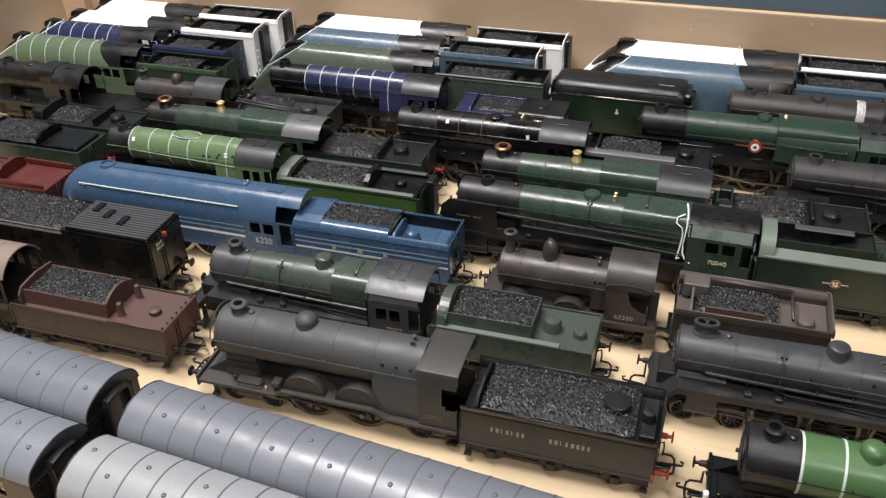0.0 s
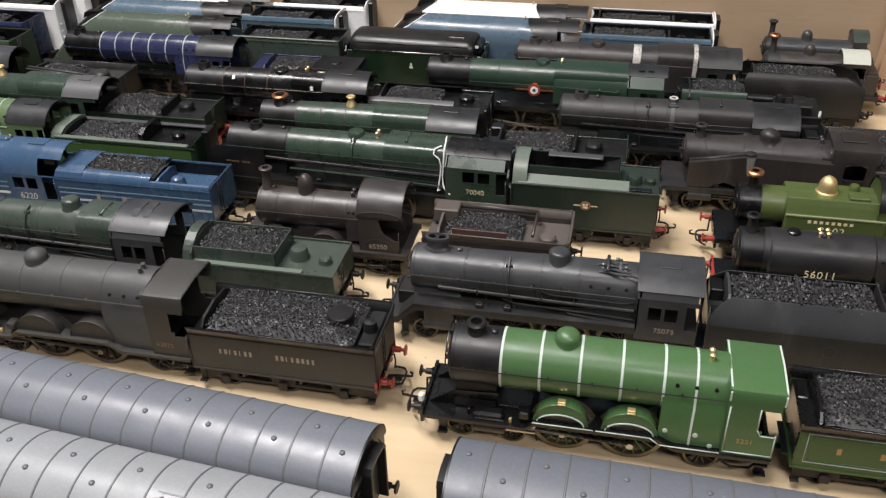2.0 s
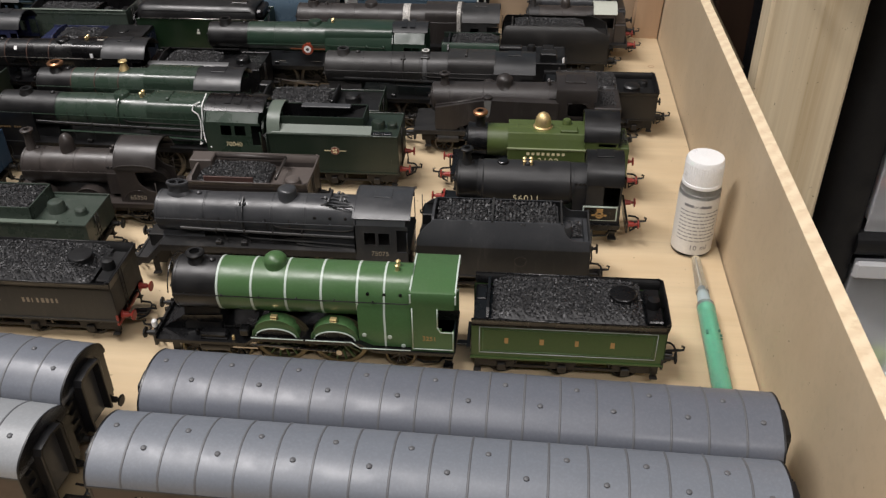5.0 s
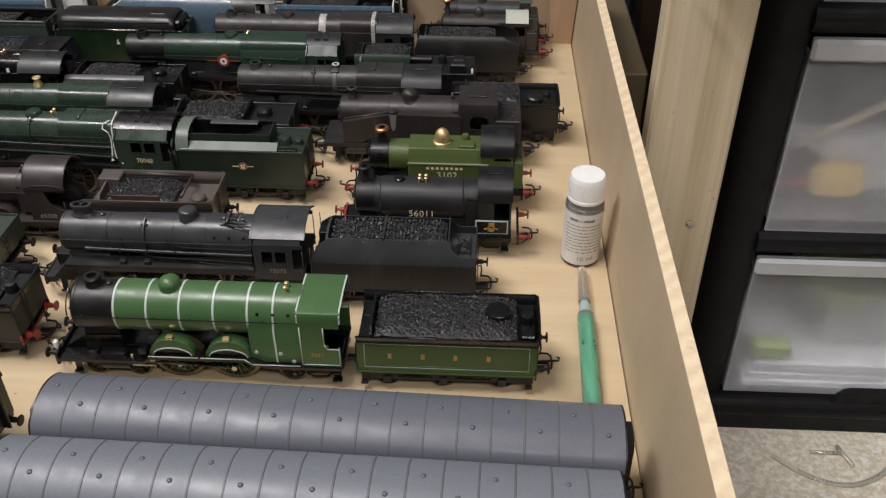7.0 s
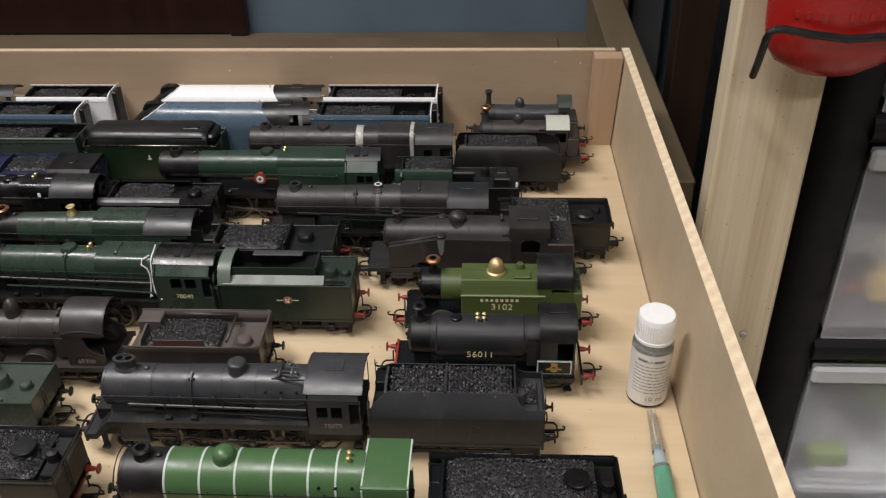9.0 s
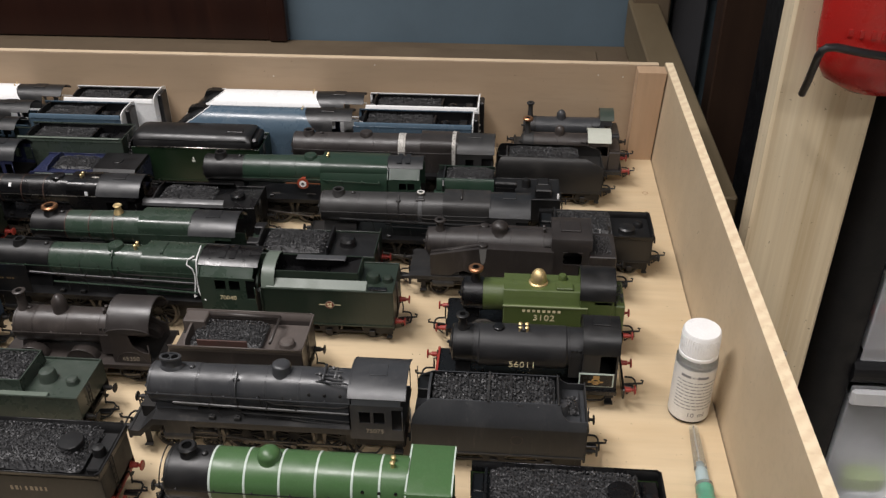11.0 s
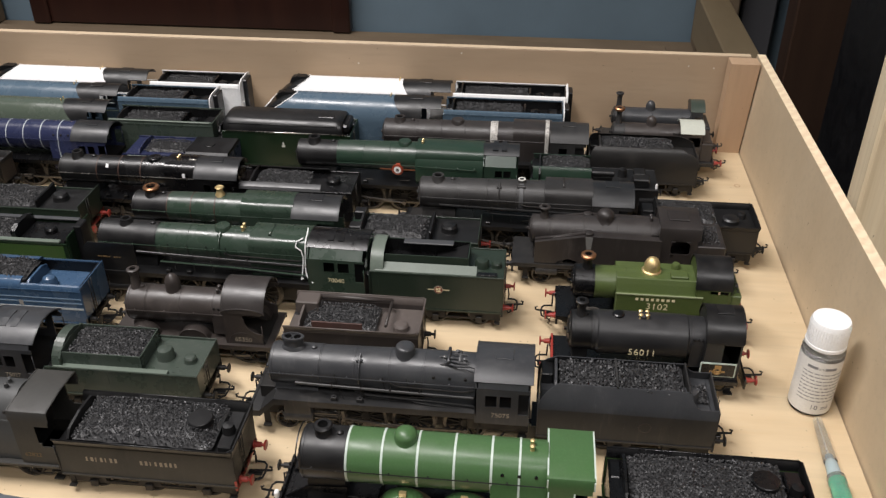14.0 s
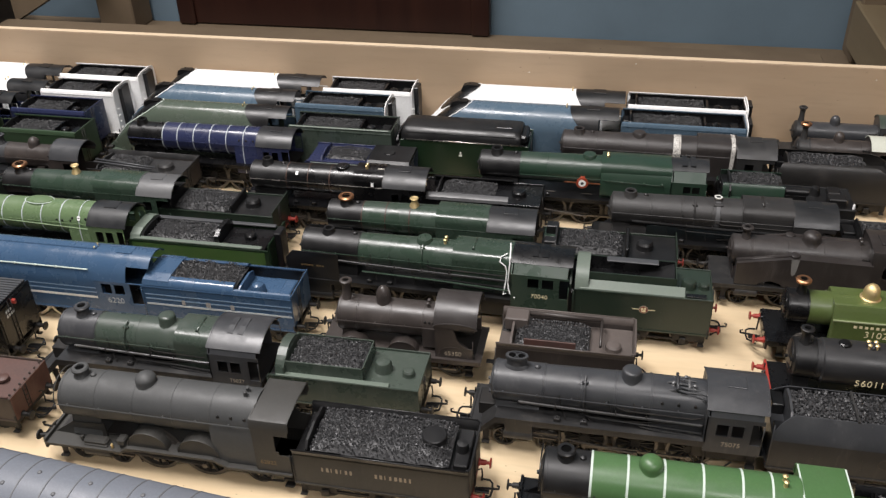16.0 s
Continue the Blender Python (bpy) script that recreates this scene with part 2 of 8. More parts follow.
M["smoke_brown"] = paint("smoky_brown_black", (0.025, 0.0215, 0.0205), 0.42, 0.5, (0.047, 0.039, 0.036), streak=0.6, dust=(0.125, 0.115, 0.107))
M["dark_mark"] = paint("dark_green_mark", (0.02, 0.16, 0.10), 0.5, 0.1)
M["brgreen_t"] = paint("sooty_dark_green", (0.019, 0.030, 0.021), 0.36, 0.35, (0.034, 0.040, 0.032))
M["worn_grey"] = paint("worn_bright_grey", (0.34, 0.33, 0.32), 0.35, 0.5, (0.12, 0.11, 0.10), 0.2)
M["roof_slate"] = paint("slate_grey_coach_roof", (0.120, 0.130, 0.153), 0.44, 0.3, (0.096, 0.104, 0.123), 0, 0.08)
M["roof_mid"] = paint("mid_grey_coach_roof", (0.161, 0.177, 0.203), 0.44, 0.3, (0.131, 0.143, 0.165), 0, 0.08)
M["olive_edge"] = paint("worn_olive_edge", (0.20, 0.23, 0.12), 0.5, 0.4, (0.12, 0.15, 0.06))
M["worn_soot"] = paint("pale_soot_grey", (0.085, 0.086, 0.088), 0.42, 0.4, (0.045, 0.045, 0.045))
M["chipped"] = chipped_mat("chipped_silver_on_brown", (0.55, 0.53, 0.49), (0.045, 0.036, 0.032))
M["smoke_black"] = paint("smooth_smoke_black", (0.014, 0.0135, 0.013), 0.48, 0.45, (0.034, 0.029, 0.026))
M["smoke_grey"] = paint("smooth_smoke_grey", (0.024, 0.023, 0.0225), 0.46, 0.45, (0.044, 0.042, 0.041), streak=0.25, dust=(0.11, 0.105, 0.10))
M["dust_brown"] = paint("dusty_pale_brown", (0.085, 0.071, 0.064), 0.48, 0.6, (0.11, 0.088, 0.078), streak=0.4, dust=(0.17, 0.145, 0.13))
M["limescale"] = paint("pale_limescale", (0.16, 0.16, 0.155), 0.6, 0.6, (0.08, 0.075, 0.07))
# darker than most of the coach roofs, so the ribs read as lines
M["rib_grey"] = paint("dark_grey_rib", (0.115, 0.119, 0.127), 0.48, 0.3, (0.085, 0.088, 0.094))
M["rust_end"] = paint("bare_rust_red", (0.115, 0.050, 0.036), 0.6, 0.6, (0.075, 0.042, 0.034), streak=0.5, dust=(0.16, 0.10, 0.08))
M["ash"] = paint("matt_ash_grey", (0.049, 0.0505, 0.0505), 0.58, 0.25, (0.066, 0.067, 0.067), 0, 0.05, streak=0.2, dust=(0.12, 0.12, 0.115))
M["ash_dark"] = paint("matt_olive_black", (0.034, 0.033, 0.030), 0.6, 0.4, (0.052, 0.049, 0.044), 0, 0.05, streak=0.3, dust=(0.10, 0.092, 0.08))
# black without gloss, painted on discs for the shade down the chimneys
M["bore_shade"] = paint("bore_shade_black", (0.002, 0.002, 0.002), 0.9, 0.1, (0.004, 0.004, 0.004), 0, 0.02)
M["bore_shade"].node_tree.nodes["Principled BSDF"].inputs["Specular IOR Level"].default_value = 0.05
M["moss"] = paint("dull_moss_green", (0.028, 0.050, 0.026), 0.4, 0.35, (0.042, 0.056, 0.036))
M["light_line"] = paint("pale_green_line", (0.24, 0.33, 0.19), 0.4, 0.2)
M["bright_metal"] = paint("dull_bright_metal", (0.70, 0.67, 0.60), 0.32, 0.2, (0.45, 0.42, 0.36), 0.5, 0.03)
# ---- mesh tools (millimetres) ----
MM = 0.001


class Geo:
    """A bag of faces in millimetres that becomes one mesh."""

    def __init__(self):
        self.v, self.f, self.s = [], [], []

    def add(self, verts, faces, smooth=False):
        base = len(self.v)
        self.v.extend(verts)
        self.f.extend(tuple(i + base for i in f) for f in faces)
        self.s.extend([smooth] * len(faces))
        return self

    def box(self, x0, x1, y0, y1, z0, z1, c=0.0):
        """A box; c chamfers its edges."""
        if c <= 0:
            v = [(x, y, z) for x in (x0, x1) for y in (y0, y1) for z in (z0, z1)]
            return self.add(v, [(0, 1, 3, 2), (4, 6, 7, 5), (0, 4, 5, 1), (2, 3, 7, 6), (0, 2, 6, 4), (1, 5, 7, 3)])
        c = min(c, (x1 - x0) / 2.2, (y1 - y0) / 2.2, (z1 - z0) / 2.2)
        ids, v = {}, []
        for ix, x in enumerate((x0, x1)):
            for iy, y in enumerate((y0, y1)):
                for iz, z in enumerate((z0, z1)):
                    sx, sy, sz = (1, -1)[ix] * c, (1, -1)[iy] * c, (1, -1)[iz] * c
                    for k, p in enumerate(((x, y + sy, z + sz), (x + sx, y, z + sz), (x + sx, y + sy, z))):
                        ids[ix, iy, iz, k] = len(v)
                        v.append(p)
        f = []
        for i in (0, 1):
            f.append(tuple(ids[i, a, b, 0] for a, b in ((0, 0), (0, 1), (1, 1), (1, 0))))
            f.append(tuple(ids[a, i, b, 1] for a, b in ((0, 0), (1, 0), (1, 1), (0, 1))))
            f.append(tuple(ids[a, b, i, 2] for a, b in ((0, 0), (0, 1), (1, 1), (1, 0))))
            for j in (0, 1):
                f.append((ids[i, j, 0, 0], ids[i, j, 1, 0], ids[i, j, 1, 1], ids[i, j, 0, 1]))
                f.append((ids[i, 0, j, 0], ids[i, 1, j, 0], ids[i, 1, j, 2], ids[i, 0, j, 2]))
                f.append((ids[0, i, j, 1], ids[1, i, j, 1], ids[1, i, j, 2], ids[0, i, j, 2]))
                for k in (0, 1):
                    f.append((ids[i, j, k, 0], ids[i, j, k, 1], ids[i, j, k, 2]))
        return self.add(v, f)

    def loft(self, rings, closed=True, caps=True, smooth=True):
        n, m = len(rings), len(rings[0])
        v = [p for r in rings for p in r]
        f = []
        for i in range(n - 1):
            for j in range(m if closed else m - 1):
                k = (j + 1) % m
                f.append((i * m + j, i * m + k, (i + 1) * m + k, (i + 1) * m + j))
        base = len(self.v)
        self.add(v, f, smooth)
        if caps and closed:
            self.f += [tuple(base + j for j in range(m)), tuple(base + (n - 1) * m + j for j in reversed(range(m)))]
            self.s += [False, False]
        return self

    def lathe(self, o, prof, axis="z", seg=20, caps=True, smooth=True):
        """prof: (radius, height along the axis) pairs round the point o."""
        rings = []
        for r, h in prof:
            ring = []
            for i in range(seg):
                a = 2 * math.pi * i / seg
                c, s = r * math.cos(a), r * math.sin(a)
                d = {"z": (c, s, h), "x": (h, c, s), "y": (c, h, s)}[axis]
                ring.append((o[0] + d[0], o[1] + d[1], o[2] + d[2]))
            rings.append(ring)
        return self.loft(rings, True, caps, smooth)

    def cyl(self, o, r, h0, h1, axis="z", seg=14, c=0.0):
        p = [(r, h0), (r, h1)] if c <= 0 else [(r - c, h0), (r, h0 + c), (r, h1 - c), (r - c, h1)]
        return self.lathe(o, p, axis, seg)

    def prism_y(self, poly, y0, y1):
        """A polygon of (x, z) made thick from y0 to y1."""
        n = len(poly)
        v = [(x, y0, z) for x, z in poly] + [(x, y1, z) for x, z in poly]
        f = [tuple(range(n)), tuple(range(2 * n - 1, n - 1, -1))] + [(i, (i + 1) % n, n + (i + 1) % n, n + i) for i in range(n)]
        return self.add(v, f)

    def prism_x(self, poly, x0, x1, smooth=False):
        """A polygon of (y, z) made long from x0 to x1."""
        return self.loft([[(x, y, z) for y, z in poly] for x in (x0, x1)], True, True, smooth)

    def sheet_x(self, line, x0, x1, t):
        """A bent sheet: an open line of (y, z) run from x0 to x1, t thick below."""
        k = len(line)
        inner = []
        for i, (y, z) in enumerate(line):
            a, b = line[max(0, i - 1)], line[min(k - 1, i + 1)]
            dy, dz = b[0] - a[0], b[1] - a[1]
            d = math.hypot(dy, dz) or 1
            inner.append((y + dz / d * t, z - dy / d * t))
        return self.prism_x(line + inner[::-1], x0, x1, True)

    def tube(self, pts, r, seg=6):
        rings = []
        for i, p in enumerate(pts):
            a, b = Vector(pts[max(0, i - 1)]), Vector(pts[min(len(pts) - 1, i + 1)])
            d = (b - a).normalized()
            u = d.orthogonal().normalized() if abs(d.z) > 0.9 else d.cross(Vector((0, 0, 1))).normalized()
            w = d.cross(u)
            rings.append([tuple(Vector(p) + r * (math.cos(t) * u + math.sin(t) * w)) for t in (2 * math.pi * j / seg for j in range(seg))])
        return self.loft(rings, True, True, True)

    def panel(self, x0, x1, z0, z1, y0, y1, holes=()):
        """An upright sheet from y0 to y1 with rectangular openings (x0, x1, z0, z1), all in one piece."""
        xs = sorted({x0, x1, *(h for a in holes for h in a[:2] if x0 < h < x1)})
        zs = sorted({z0, z1, *(h for a in holes for h in a[2:] if z0 < h < z1)})
        solid = set()
        for i, (xa, xb) in enumerate(zip(xs, xs[1:])):
            for j, (za, zb) in enumerate(zip(zs, zs[1:])):
                xm, zm = (xa + xb) / 2, (za + zb) / 2
                if not any(a[0] < xm < a[1] and a[2] < zm < a[3] for a in holes):
                    solid.add((i, j))
        ids, v, f = {}, [], []

        def at(i, j, y):
            if (i, j, y) not in ids:
                ids[i, j, y] = len(v)
                v.append((xs[i], y, zs[j]))
            return ids[i, j, y]

        for i, j in solid:
            f.append((at(i, j, y0), at(i + 1, j, y0), at(i + 1, j + 1, y0), at(i, j + 1, y0)))
            f.append((at(i, j, y1), at(i, j + 1, y1), at(i + 1, j + 1, y1), at(i + 1, j, y1)))
            for di, dj, p, q in ((-1, 0, (0, 0), (0, 1)), (1, 0, (1, 0), (1, 1)), (0, -1, (0, 0), (1, 0)), (0, 1, (0, 1), (1, 1))):
                if (i + di, j + dj) not in solid:
                    f.append((at(i + p[0], j + p[1], y0), at(i + q[0], j + q[1], y0), at(i + q[0], j + q[1], y1), at(i + p[0], j + p[1], y1)))
        return self.add(v, f)

    def mesh(self, name):
        me = bpy.data.meshes.new(name)
        me.from_pydata([(x * MM, y * MM, z * MM) for x, y, z in self.v], [], self.f)
        me.polygons.foreach_set("use_smooth", self.s)
        bm = bmesh.new()
        bm.from_mesh(me)
        bmesh.ops.recalc_face_normals(bm, faces=bm.faces)
        for e in bm.edges:
            if len(e.link_faces) == 2 and e.calc_face_angle(0) > 0.6:
                e.smooth = False
        bm.to_mesh(me)
        bm.free()
        me.update()
        return me


def part(name, geo, material, parent=None, label=""):
    """One mesh object under a thing or a part. geo: a Geo or a ready mesh."""
    me = geo.mesh(name) if isinstance(geo, Geo) else geo
    if not me.materials:
        me.materials.append(M[material] if isinstance(material, str) else material)
    ob = new(name, me)
    ob.parent = parent
    if label:
        tagged(ob, label)
    return ob


def thing(name, x, y, label, category, group="", turn=0.0, z=0.0):
    ob = new(name)
    ob.empty_display_size = 0.01
    ob.matrix_world = pose(x, y, z, 0, 0, turn)
    return tagged(ob, label, category, group)


def structure(name, geo, material):
    return tagged(part(name, geo, material), kind="structure")


def lettering(text, x, y, z, size, material, parent, name="lettering", space=1.0, flat=False):
    """Raised characters on a side that faces -y, centred on x; mm."""
    cu = bpy.data.curves.new(name, "FONT")
    cu.body, cu.size, cu.extrude, cu.align_x, cu.space_character = text, size * MM * 1.4, 0.00006, "CENTER", space
    tmp = bpy.data.objects.new(name, cu)
    me = bpy.data.meshes.new_from_object(tmp)
    bpy.data.objects.remove(tmp)
    me.materials.clear()
    ob = part(name, me, material, parent)
    ob.matrix_basis = pose(x * MM, y * MM, z * MM, 0 if flat else 90, 0, 0)
    return ob


def bars(widths, x, y, z, high, step, material, parent, name="lettering"):
    """Plain bars in the place of letters, on a side that faces -y; mm."""
    g = Geo()
    for i, w in enumerate(widths):
        if w:
            g.box(x + i * step, x + i * step + w, y - 0.08, y, z, z + high)
    return part(name, g, material, parent)


def arc(y, z, half, rise, n=10):
    """An open line of (y, z) from -half to +half, bulging up by rise; z is the edge's height."""
    r = (half * half + rise * rise) / (2 * rise)
    a = math.asin(min(1, half / r))
    return [(y + r * math.sin(t), z + rise - r + r * math.cos(t)) for t in (-a + 2 * a * i / n for i in range(n + 1))]

# ---- wheels, buffers, couplings ----
_shared = {}


def wheel_meshes(r, spokes, body, tyre):
    key = (round(r, 1), spokes, body, tyre)
    if key not in _shared:
        # hub, spokes and their root as one casting
        n, u, w, k = spokes, r * 0.2, r * 0.9, 0.34
        v, f = [], []
        for y in (-0.55, 0.55):
            for q in (u, w):
                for i in range(n):
                    a = 2 * math.pi * i / n + 0.2
                    c, s = math.cos(a), math.sin(a)
                    e = math.sqrt(max(0.0, q * q - k * k))
                    for d in (-k, k):
                        v.append((c * e - s * d, y, s * e + c * d))
        m = 2 * n

        def at(side, ring, i):
            return side * 2 * m + ring * m + i % m

        for side in (0, 1):
            f.append(tuple(at(side, 0, i) for i in range(m)))
            f += [(at(side, 0, 2 * i), at(side, 0, 2 * i + 1), at(side, 1, 2 * i + 1), at(side, 1, 2 * i)) for i in range(n)]
        for i in range(n):
            f.append((at(0, 0, 2 * i + 1), at(0, 0, 2 * i + 2), at(1, 0, 2 * i + 2), at(1, 0, 2 * i + 1)))
            for j in (2 * i, 2 * i + 1):
                f.append((at(0, 0, j), at(0, 1, j), at(1, 1, j), at(1, 0, j)))
            f.append((at(0, 1, 2 * i), at(0, 1, 2 * i + 1), at(1, 1, 2 * i + 1), at(1, 1, 2 * i)))
        g = Geo().add(v, f)
        t = Geo()
        n = 28
        rings = []
        for rr, y in ((r * 0.86, -0.9), (r * 0.97, -1.0), (r, -0.9), (r, 0.6), (r * 1.05, 0.9), (r * 1.05, 1.3), (r * 0.86, 1.3)):
            rings.append([(rr * math.cos(2 * math.pi * i / n), y, rr * math.sin(2 * math.pi * i / n)) for i in range(n)])
        t.loft(rings + [rings[0]], True, False, True)
        bal = None
        if r > 8:
            out = [(r * 0.86 * math.cos(0.9 + i * 0.2), r * 0.86 * math.sin(0.9 + i * 0.2)) for i in range(7)]
            bal = Geo().prism_y(out, -0.75, 0.75).mesh("balance_weight")
        hub = Geo().lathe((0, 0, 0), [(r * 0.2, -0.5), (r * 0.17, -1.2), (r * 0.1, -1.5)], "y", 12).mesh("hub")
        _shared[key] = (g.mesh("wheel_spokes"), t.mesh("tyre"), bal, hub)
    return _shared[key]


def wheelset(parent, x, r, name, body="frame", tyre="rod", spokes=12, track=9.0):
    centre, rim, bal, hub = wheel_meshes(r, spokes, body, tyre)
    for side in (-1, 1):
        w = part(name, centre, body, parent)
        w.matrix_basis = pose(x * MM, side * track * MM, r * MM, 0, 0, 0 if side < 0 else 180)
        part("tyre", rim, tyre, w)
        if bal:
            part("balance_weight", bal, body, w)
    part("axle", Geo().cyl((x, 0, r), 1.0, -track, track, "y", 8), "frame", parent)


def buffers(parent, x, way, red, z=14.2):
    """way: -1 looks to the front, +1 to the rear."""
    for y in (-11.3, 11.3):
        g = Geo()
        prof = [(2.0, 0), (2.0, 0.6), (1.5, 0.8), (1.35, 3.6), (0.8, 3.7), (0.8, 5.2), (2.5, 5.4), (2.7, 5.9), (2.3, 6.2)]
        g.lathe((x, y, z), [(r, way * h) for r, h in prof], "x", 14)
        part("buffer", g, "red" if red else "frame", parent, "red buffer" if red else "")


def coupling(parent, x, way, material="dull"):
    g = Geo()
    g.box(min(x, x + way * 7), max(x, x + way * 7), -1.6, 1.6, 6.6, 7.8, 0.3)
    bow = [(x + way * 2.5, -5.5, 9), (x + way * 6.5, -5.6, 8.6), (x + way * 8.0, -4.2, 8.2), (x + way * 8.4, 0, 8.1),
           (x + way * 8.0, 4.2, 8.2), (x + way * 6.5, 5.6, 8.6), (x + way * 2.5, 5.5, 9)]
    g.tube(bow, 0.55)
    g.tube([(x + way * 2.5, -5.5, 9), (x + way * 3, -4.5, 5.5), (x + way * 6, -1, 5.2)], 0.5)
    g.tube([(x + way * 2, 0, 8.4), (x + way * 10, 0, 9.2), (x + way * 11.6, 0, 9.4), (x + way * 11.8, 0, 11.2), (x + way * 10.6, 0, 11.6)], 0.6)
    part("coupling", g, material, parent)


def firebox_ring(x, zc, r, half, z0, kind):
    pts = []
    if kind == "belpaire":
        c = 5.8
        zt = zc + r
        for i in range(6):
            a = math.pi / 2 * i / 5
            pts.append((half - c + c * math.cos(a), zt - c + c * math.sin(a) + 0.0))
        pts = [(half - 1.2, z0), (half, zc - 2)] + pts
        crown = [(half * 0.4, zt + 0.5), (0, zt + 0.7)]
        right = pts + crown
    else:
        right = [(half, z0), (half, zc - 3)]
        for i in range(9):
            a = math.pi / 2 * i / 8
            y = r * math.cos(a)
            right.append((max(y, 0) if i else min(half, r), zc + r * math.sin(a)))
    left = [(-y, z) for y, z in reversed(right[:-1])]
    return [(x, y, z) for y, z in right + left]


def chimney_geo(x, z0, top, kind, r=4.0):
    g = Geo()
    h = top - z0
    if kind == "double":
        prof = [(r + 1.4, z0 - 2), (r + 0.4, z0 + 0.6), (r, z0 + 1.2), (r, top - 1.6), (r + 0.35, top - 0.9), (r + 0.2, top + 0.1), (r - 0.5, top + 0.2), (r - 0.7, top - 1.0), (0.1, top - 1.0)]
        g.lathe((0, 0, 0), prof, "z", 28)
        g.v = [(x + q * 1.75, y, z) for q, y, z in g.v]
        for dx in (-2.45, 2.45):
            g.lathe((x + dx, 0, 0), [(r - 0.55, top - 1.2), (r - 0.6, top - 0.1), (r - 1.0, top - 0.1), (r - 1.1, top - 0.8)], "z", 20)
        return g
    if kind == "tall":
        prof = [(r + 1.4, z0 - 2.5), (r - 0.2, z0 + 0.5), (r - 0.7, z0 + h * 0.5), (r - 0.5, top - 2.2), (r + 0.5, top - 1.4), (r + 0.6, top - 0.4), (r, top), (r - 1.2, top), (r - 1.5, top - 3)]
    elif kind == "low":
        prof = [(r + 1.6, z0 - 1.5), (r + 0.4, z0 + 0.5), (r + 0.2, top - 0.6), (r, top), (r - 1.2, top), (r - 1.5, top - 1.6)]
    else:
        prof = [(r + 1.8, z0 - 2.2), (r + 0.2, z0 + 0.6), (r - 0.2, z0 + h * 0.45), (r + 0.1, top - 2.4), (r + 0.9, top - 1.6), (r + 1.0, top - 0.7), (r + 0.3, top), (r - 1.0, top), (r - 1.4, top - 3)]
    return g.lathe((x, 0, 0), prof, "z", 22)


def dome_geo(x, z0, top, r):
    h = top - z0
    prof = [(r + 1.5, z0 - 2.4), (r + 0.5, z0 - 1.0), (r, z0 + 0.4), (r, z0 + h * 0.35)]
    prof += [(r * math.cos(a), z0 + h * 0.35 + h * 0.65 * math.sin(a)) for a in (0.25, 0.5, 0.75, 1.0, 1.25, 1.45)] + [(0.15, top)]
    return Geo().lathe((x, 0, 0), prof, "z", 24)


LOCO = dict(s0=10, s1=30, b1=90, c0=115, c1=138, rs=11.6, r0=11.8, r1=12.2, zc=34.5, fb="round", fhalf=13.5, fz=20, chim=("std", 20, 51.0, 3.6), dome=(60, 50.5, 5.2),
            dome_mat="", chim_mat="", feed=None, valves=(), zp=17.0, w=16.6, plate=None, splash=(), drive=((58, 13.2), (84, 13.2)), carry=((15, 6.3), (37, 6.3)),
            cyl=(24, 13, 14), cab_w=15.8, cab_z=41.5, cab_rise=7.0, cab_holes=((128, 140, 29, 40),), roof_over=1.5, roof_flat=False, bands=(), band_mat="line", boiler="weather",
            smoke="weather", cabm="weather", platem="weather", roofm="weather", framem="frame", tyre="rod", red=False, rail=True, rail_mat="", deflect=None, number=None,
            num_mat="cream", beam_red=False, pipes=False, bufferz=14.2, rear=False, spokes=14, firem="", cyl_mat="", vents=1, whistle=0, valance=2.0, slim=0.87, lift=2.0, tumble=None, gear=True, rim_mat="", valve_mat="", band_w=0.45, wheelm="", drop=None, rodm="rod", dome_flat=False)


